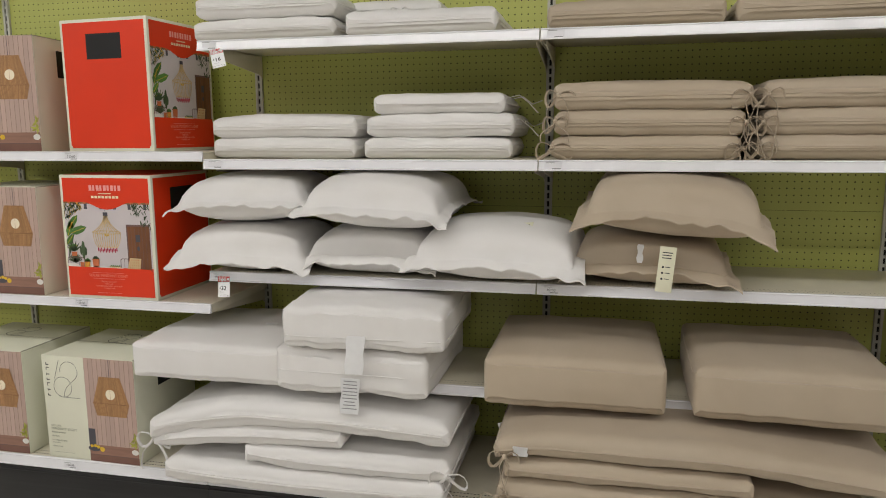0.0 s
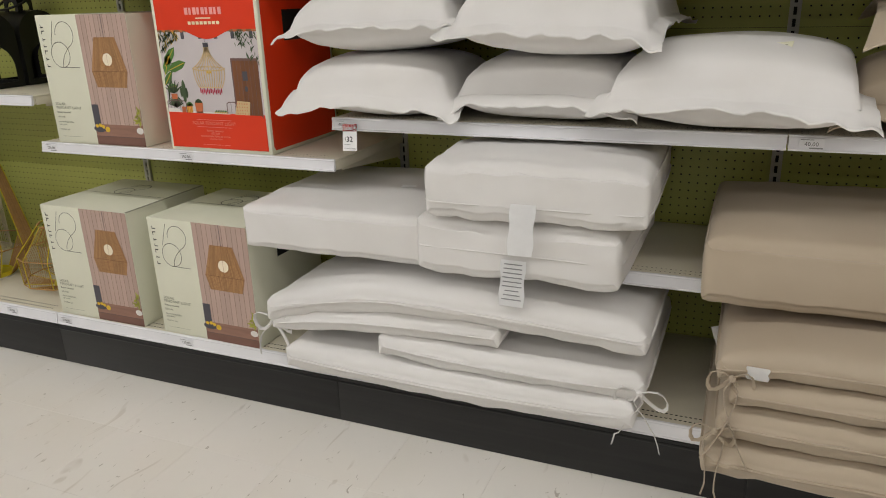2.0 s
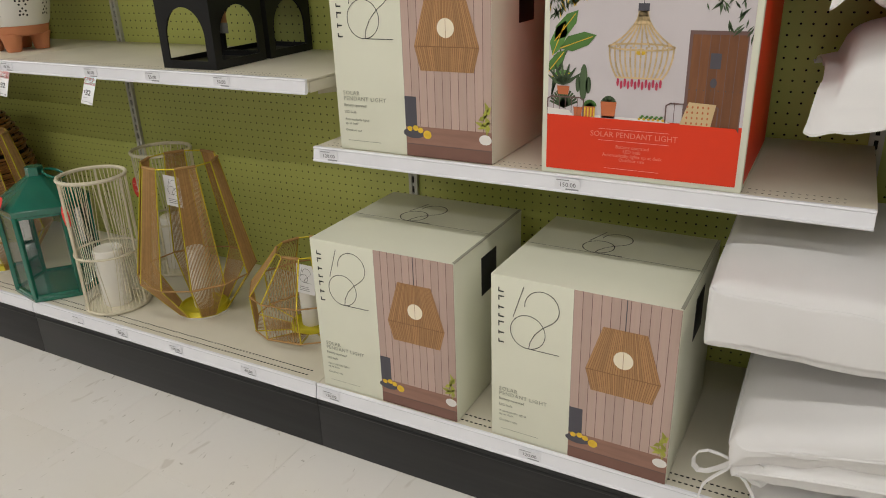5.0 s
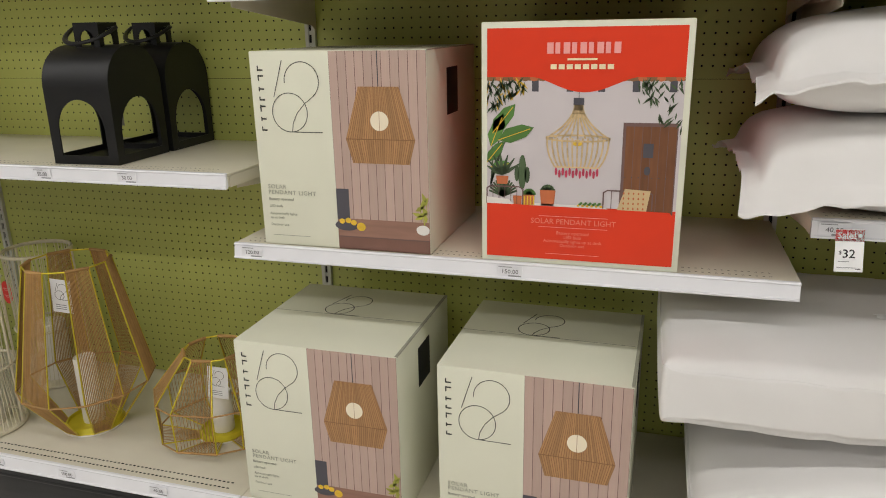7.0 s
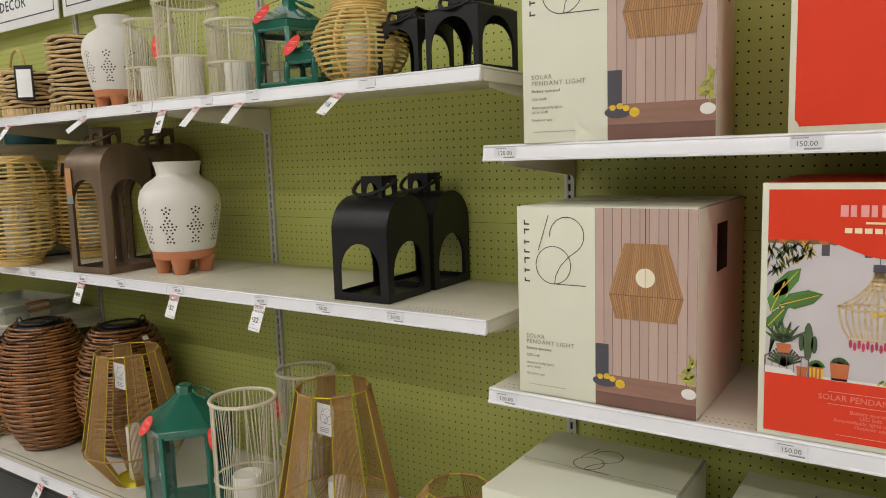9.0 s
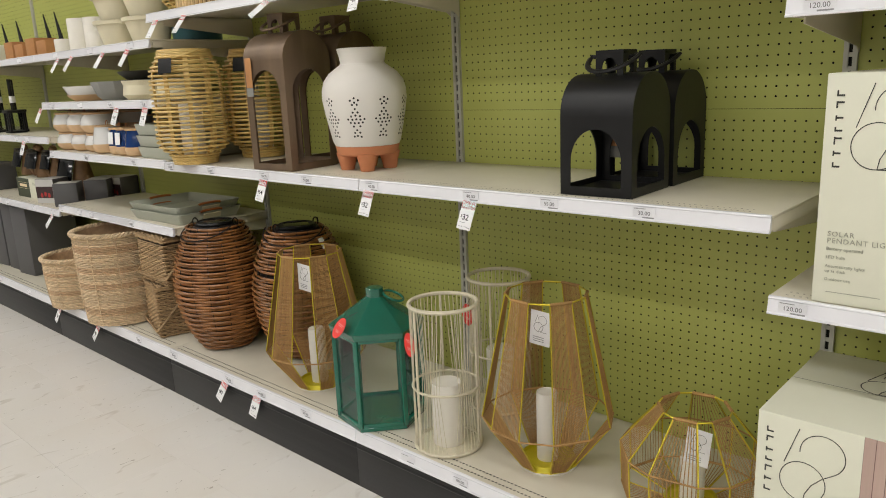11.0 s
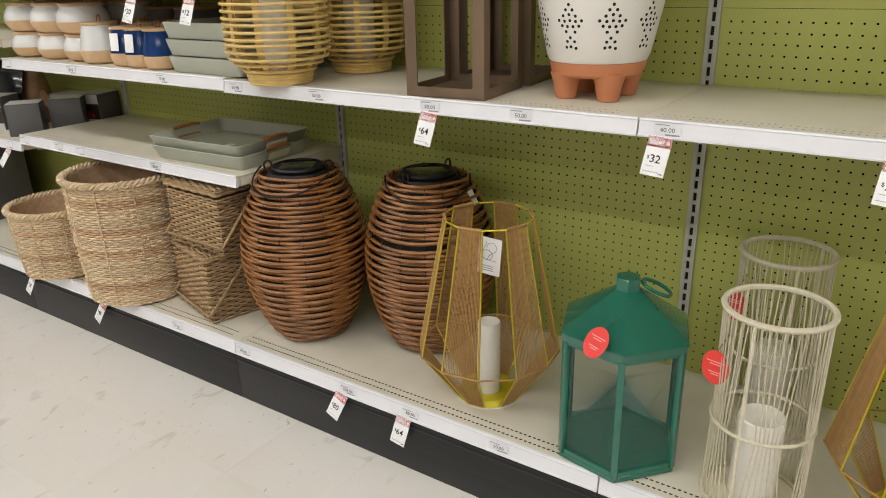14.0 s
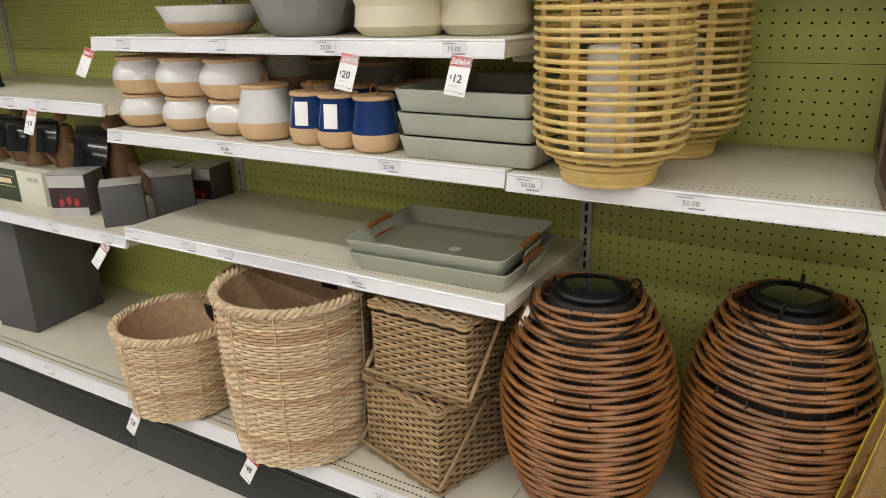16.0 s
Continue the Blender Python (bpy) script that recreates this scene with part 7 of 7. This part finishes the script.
def carton(name, label, at, w, d, h, side, face=None, group="charcoal candle cartons"):
    c = thing(name, label, "box", at, group)
    part("carton", box(-w / 2, w / 2, 0, d, 0, h - 0.0012, 0.0015), side, c)
    part("lid_flap", box(-w / 2 + 0.001, w / 2 - 0.001, 0.001, d - 0.001, h - 0.001, h - 0.0002), side, c)
    if face is not None:
        p = Print(["grey_card_lt", "picture_dark", "picture_red"])
        p.rect(-w / 2 + 0.001, w / 2 - 0.001, 0.001, h - 0.001, "grey_card_lt", 0)
        p.rect(-w / 2 + 0.001, w / 2 - 0.001, h * 0.22, h * 0.70, "picture_dark", 1)
        for k in range(3):
            p.disc(-w * 0.2 + w * 0.2 * k, h * (0.34 + 0.05 * (k % 2)), w * 0.07, h * 0.10, "picture_red", 2)
        p.part("printed_face", c, "pale printed face with a candle picture")
        p = Print(["grey_card_lt"])
        p.rect(-w / 2 + 0.001, w / 2 - 0.001, 0.001, d - 0.001, "grey_card_lt", 0)
        p.part("pale_lid", c, "", at=pose(0, 0, h) @ pose(0, 0, 0, -90, 0, 0))
    return c


z = 0.6662
CC = "small charcoal carton with a pale printed face"
carton("candle_carton", CC, pose(-4.055, 0.205, z, 0, 0, 28), 0.125, 0.125, 0.14, M["grey_card"], True)
carton("candle_carton", CC, pose(-3.88, 0.205, z, 0, 0, -38), 0.115, 0.125, 0.13, M["grey_card"], True)
carton("candle_carton", CC, pose(-3.82, 0.355, z, 0, 0, -42), 0.12, 0.125, 0.135, M["grey_card"], True)
carton("candle_carton", CC, pose(-3.76, 0.475, z, 0, 0, 14), 0.12, 0.125, 0.135, M["grey_card"], True)
carton("candle_carton", CC, pose(-3.96, 0.44, z, 0, 0, 8), 0.16, 0.14, 0.12, M["grey_card"], True)
b = carton("solar_light_carton", "long pale carton with an olive printed panel", pose(-4.42, 0.235, z), 0.36, 0.30, 0.12, M["cream_card"], None, "solar light cartons")
p = Print(["olive_card", "text_cream"])
p.rect(-0.18, 0.03, 0.001, 0.119, "olive_card", 0)
p.rect(-0.15, 0.01, 0.055, 0.057, "text_cream", 1)
p.rect(-0.15, 0.01, 0.092, 0.094, "text_cream", 1)
p.rect(-0.13, -0.01, 0.066, 0.084, "text_cream", 1)
p.part("printed_face", b, "olive printed panel with pale bars")
letters("SOLAR", 0.022, M["text_ink"], b, 0.09, 0.085)
for k in range(4):
    carton("solar_light_carton", "tall charcoal carton standing on the base deck", pose(-4.47 - 0.235 * k, 0.165 + 0.01 * (k % 2), DECK + 0.001, 0, 0, 6 - 5 * (k % 2)), 0.20, 0.30, 0.425, M["grey_card"], None, "tall charcoal cartons")


def solar_critter(at, s, label="brown resin garden figure holding a solar panel"):
    c = thing("garden_figure", label, "figurine", at, "solar garden figures")
    bm = bmesh.new()
    add_lathe(bm, [(0, 0), (0.05 * s, 0.0), (0.042 * s, 0.05 * s), (0.03 * s, 0.11 * s), (0.022 * s, 0.14 * s), (0, 0.15 * s)], 16)
    add_lathe(bm, [(0, -0.02 * s), (0.02 * s, -0.01 * s), (0.024 * s, 0.005 * s), (0.014 * s, 0.02 * s), (0, 0.025 * s)], 14, pose(0.0, -0.01 * s, 0.17 * s))
    add_tube(bm, [(0.02 * s, 0, 0.08 * s), (0.06 * s, -0.01, 0.06 * s), (0.10 * s, -0.015, 0.03 * s), (0.125 * s, -0.015, 0.006)], [0.014 * s, 0.014 * s, 0.012 * s, 0.008 * s], 8)
    part("figure_body", bm, M["resin_brown"], c)
    part("solar_panel", box(-0.045 * s, 0.045 * s, -0.004, 0.004, -0.06 * s, 0.06 * s, 0.002), M["solar"], c, "dark framed solar panel", at=pose(-0.03 * s, -0.05 * s, 0.11 * s, -18, 0, 12))
    return c


for k in range(5):
    solar_critter(pose(-4.14 - 0.13 * k, 0.34 + 0.03 * (k % 2), z + (0.1212 if k > 0 else 0.0)) if k else pose(-4.08, 0.44, z), 1.0 if k else 1.6)


def path_light(at, h, label="black stake lantern with glass panes"):
    c = thing("path_light", label, "path light", at, "stake lanterns")
    for sx in (-1, 1):
        for sy in (-1, 1):
            part("post", box(sx * 0.04 - 0.004, sx * 0.04 + 0.004, sy * 0.04 - 0.004, sy * 0.04 + 0.004, 0.01, h), M["black_metal"], c)
    part("base_plate", box(-0.048, 0.048, -0.048, 0.048, 0, 0.012, 0.002), M["black_metal"], c)
    part("top_cap", box(-0.05, 0.05, -0.05, 0.05, h, h + 0.016, 0.004), M["black_metal"], c)
    part("stem", add_tube(bmesh.new(), [(0, 0, h + 0.01), (0, 0, h + 0.1), (0.004, 0, h + 0.2)], 0.011, 8), M["black_metal"], c)
    part("label_band", add_tube(bmesh.new(), [(0, 0, h + 0.06), (0, 0, h + 0.10)], 0.0125, 8), M["paper"], c)
    for a in range(4):
        bm = bmesh.new()
        bm.faces.new([bm.verts.new(v) for v in ((-0.036, -0.038, 0.014), (0.036, -0.038, 0.014), (0.036, -0.038, h - 0.002), (-0.036, -0.038, h - 0.002))])
        bm.transform(pose(0, 0, 0, 0, 0, 90 * a))
        pane("pane", bm, c)
    return c


z = 1.0612
for k in range(6):
    path_light(pose(-4.52 - 0.12 * k, 0.26 + 0.05 * (k % 2), z), 0.12)
z = 1.4812
for k, x in enumerate((-3.86, -4.02, -4.2, -4.36)):
    carton("kraft_carton", "open kraft carton holding path lights", pose(x, 0.24, z), 0.13, 0.12, 0.085 + 0.02 * (k % 2), M["kraft"], None, "kraft cartons")
b = carton("blue_label_carton", "pale carton with a bright blue panel", pose(-4.62, 0.22, z), 0.2, 0.14, 0.10, M["cream_card"], None, "kraft cartons")
p = Print(["blue_card"])
p.rect(-0.098, -0.005, 0.002, 0.098, "blue_card", 0)
p.part("printed_face", b, "bright blue printed panel")
for k, x in enumerate((-3.90, -4.06, -4.5, -4.75, -5.0)):
    c = thing("torch_stake", "slender black garden torch leaning upright", "torch", pose(x, 0.38, z, 0, -18, 0), "garden torches")
    part("blade", add_tube(bmesh.new(), [(0, 0, 0.004), (0, 0, 0.12), (0, 0, 0.26)], [0.016, 0.012, 0.003], 8), M["black_metal"], c)
for i, xs in ((1, (-5.2, -5.5, -5.8)), (0, (-6.4, -6.8))):
    for x in xs:
        carton("solar_light_carton", "charcoal carton standing on a far shelf", pose(x, 0.2, 0.6612), 0.2, 0.2, 0.18, M["grey_card"], None, "tall charcoal cartons")
        carton("solar_light_carton", "tall charcoal carton standing on the base deck", pose(x, 0.165, DECK + 0.001), 0.22, 0.3, 0.40, M["grey_card"], None, "tall charcoal cartons")

# ---- headers ----
for i, word in ((4, ""), (3, "CANDLES & DECOR"), (2, "PATHWAY LIGHTS"), (1, "LIGHTS"), (5, "")):
    xa, xb = EDGES[i], EDGES[i + 1]
    s = thing("header_sign", "white header sign with a thin dark outline" + (" and dark capitals" if word else ""), "sign", pose(xa + 0.02, 0.55, 2.045), "header signs")
    w = xb - xa - 0.04
    part("bracket", box(w / 2 - 0.2, w / 2 + 0.2, 0.008, BACK - 0.552, 0.1, 0.14), M["upright"], s)
    part("board", box(0, w, 0, 0.008, 0, 0.24, 0.002), M["paper"], s)
    bm = bmesh.new()
    for a in ((0.03, w - 0.03, 0.04, 0.045), (0.03, w - 0.03, 0.2, 0.205), (0.03, 0.035, 0.045, 0.2), (w - 0.035, w - 0.03, 0.045, 0.2)):
        add_box(bm, a[0], a[1], -0.0008, 0.0, a[2], a[3])
    part("outline", bm, M["ink"], s)
    if word:
        link("lettering", text_mesh(word, 0.068, M["ink"], "CENTER", 0.0006, 1.12), s, at=pose(w / 2, -0.001, 0.088) @ UPRIGHT_TEXT)


# ---- price labels and sale tags ----
M["text_dim"] = material("price_ink", rgb(112, 112, 116), 0.6)
M["label_card"] = material("label_card", rgb(233, 233, 237), 0.4, vary=0.015, scale=40)
LABEL_BASE = finish(box(-0.027, 0.027, -0.0005, 0.0005, -0.0125, 0.0125), M["label_card"], False)


def price_label(i, k, x, price=""):
    """A small shelf label in the rail of shelf k of bay i, at world x."""
    sh = DECKS[(i, k)]
    front = BASE_FRONT if k == 0 else FRONT
    at = pose(x - EDGES[i], front - 0.0083, -0.021 if k == 0 else -0.0175, 5)
    ob = link("price_label", LABEL_BASE, sh, "small white price label", at)
    if price:
        link("price_text", text_mesh(price, 0.0135, M["text_dim"], "CENTER"), sh, at=at @ pose(0, -0.0009, -0.005) @ UPRIGHT_TEXT)
    bm = bmesh.new()
    add_box(bm, -0.024, 0.004, -0.0012, -0.0007, 0.009, 0.0105)
    add_box(bm, -0.004, 0.024, -0.0012, -0.0007, -0.0115, -0.0085)
    part("label_print", bm, M["ink_pale"], sh, at=at)


for i, k, items in (
    (6, 1, ((0.05, "120.00"), (0.66, "150.00"))), (6, 2, ((0.06, "120.00"), (0.67, "150.00"))), (6, 0, ((0.05, "120.00"), (0.62, "120.00"))),
    (7, 0, ((1.36, ""), (1.60, "70.00"))), (7, 2, ((1.26, "40.00"),)), (7, 3, ((1.27, ""),)), (7, 4, ((1.27, ""),)),
    (8, 2, ((2.49, "40.00"),)), (8, 3, ((2.49, ""),)), (8, 4, ((2.49, ""),)),
    (5, 0, ((-0.98, ""), (-0.77, "80.00"), (-0.53, "100.00"), (-0.24, "40.00"))), (5, 1, ((-1.16, "40.00"), (-0.77, "40.00"), (-0.52, "55.00"), (-0.27, "30.00"))), (5, 2, ((-0.95, ""), (-0.75, ""), (-0.33, ""))),
    (4, 0, ((-2.40, "80.00"), (-1.97, "100.00"), (-1.75, "80.00"), (-1.48, "60.00"))), (4, 1, ((-2.39, "50.00"), (-2.08, "50.00"), (-1.72, "80.00"), (-1.48, "50.00"))), (4, 2, ((-1.62, ""), (-1.30, ""))),
    (3, 0, ((-3.62, ""), (-3.15, ""), (-2.73, "50.00"))), (3, 1, ((-3.65, ""), (-3.41, ""), (-3.27, ""), (-2.83, "40.00"))), (3, 2, ((-3.65, ""), (-3.22, "20.00"), (-2.72, "25.00"))), (3, 3, ((-3.55, ""), (-3.2, ""), (-2.87, "25.00"), (-2.55, "15.00"))),
    (3, 4, ((-3.4, ""), (-3.0, ""), (-2.6, ""))),
    (2, 0, ((-4.1, ""), (-4.6, ""))), (2, 1, ((-3.78, ""), (-4.05, ""), (-4.5, ""))), (2, 2, ((-3.98, ""), (-4.15, ""), (-4.6, ""))), (2, 3, ((-3.9, ""), (-4.4, ""))),
):
    for x, price in items:
        price_label(i, k, x, price)


def sale_tag(x, front, z_top, price="", turn=0.0, swing=0.0, out=-10.0, h=0.074, w=0.047):
    """A paper sale tag that hangs below a rail: red head, white body."""
    t = thing("sale_tag", "white paper sale tag with red head hanging from rail", "price tag", pose(x, front - 0.0135, z_top + (0.006 if front == FRONT else 0.0), out - 6, -swing, turn), "sale tags")
    part("tag_card", box(-w / 2, w / 2, -0.0004, 0.0004, -h, 0.004, 0.0001), M["paper"], t)
    p = Print(["red", "paper", "ink", "ink_pale"])
    p.rect(-w / 2, w / 2, -0.018, 0.003, "red", 0)
    p.rect(-w / 2 + 0.004, w / 2 - 0.012, -h + 0.007, -h + 0.0085, "ink_pale", 0)
    p.rect(w / 2 - 0.012, w / 2 - 0.004, -h + 0.0045, -h + 0.007, "ink", 0)
    p.rect(-w / 2 + 0.006, -w / 2 + 0.024, -0.056, -0.0545, "ink_pale", 0)
    p.disc(w / 2 - 0.007, -0.0075, 0.0035, 0.0035, "paper", 1)
    p.part("tag_print", t, "red sale band")
    letters("Sale!", 0.0165, M["paper"], t, -w / 2 + 0.003, -0.013, y=-0.0009, bold=0.0003)
    if price:
        letters("$", 0.010, M["ink"], t, -w / 2 + 0.006, -0.042, y=-0.0009)
        letters(price, 0.022, M["ink"], t, -w / 2 + 0.012, -0.048, y=-0.0009, bold=0.0002)
    return t


RB, RF = BASE_FRONT, FRONT
for x, fr, zt, price, turn, sw, out in (
    (1.285, RF, 0.925, "32", 0, 2, -4), (1.30, RF, 1.745, "16", 20, 14, -22),
    (-0.77, RF, 0.945, "32", 0, -5, -14), (-1.17, RF, 0.945, "32", 0, -5, -12), (-1.72, RF, 0.945, "64", 0, -6, -12),
    (-0.42, RF, 1.535, "16", -20, -12, -38), (-0.80, RF, 1.535, "", -14, -8, -34), (-0.99, RF, 1.535, "", -14, -8, -34), (-1.16, RF, 1.535, "40", -5, 2, -16), (-1.60, RF, 1.535, "", -20, -18, -44), (-2.13, RF, 1.535, "", -8, -6, -30), (-2.35, RF, 1.535, "", -4, -4, -24),
    (-1.99, RB, 0.145, "80", -8, -16, -16), (-1.77, RB, 0.145, "64", 0, -8, -12), (-3.15, RB, 0.145, "48", -12, -16, -18), (-3.64, RB, 0.145, "28", -10, -14, -16),
    (-2.80, RF, 1.20, "20", 0, -8, -12), (-2.53, RF, 1.20, "12", 0, -6, -12), (-3.69, RF, 1.20, "", -6, -12, -18),
    (-3.78, RF, 0.627, "", -14, -18, -24), (-4.02, RF, 1.022, "10", 0, -6, -12),
    (-2.62, RF, 1.44, "", -8, -10, -24), (-2.86, RF, 1.44, "", -8, -10, -26), (-3.2, RF, 1.44, "", -10, -12, -26), (-3.36, RF, 1.44, "", -10, -12, -24),
):
    sale_tag(x, fr, zt, price, turn, sw, out)

# ---- floor tiles ----
TILE = finish(box(-0.15225, 0.15225, -0.15225, 0.15225, -0.0013, 0.0, 0.0004, 1), M["floor"], False)
for ix in range(-22, 12):
    for iy in range(8):
        link("floor_tile", TILE, floor, at=pose(ix * 0.3048 + 0.1, BASE_FRONT + 0.01 - 0.1524 - iy * 0.3048, FLOOR, 0, 0, 90 * ((ix * 7 + iy * 3) % 4)))
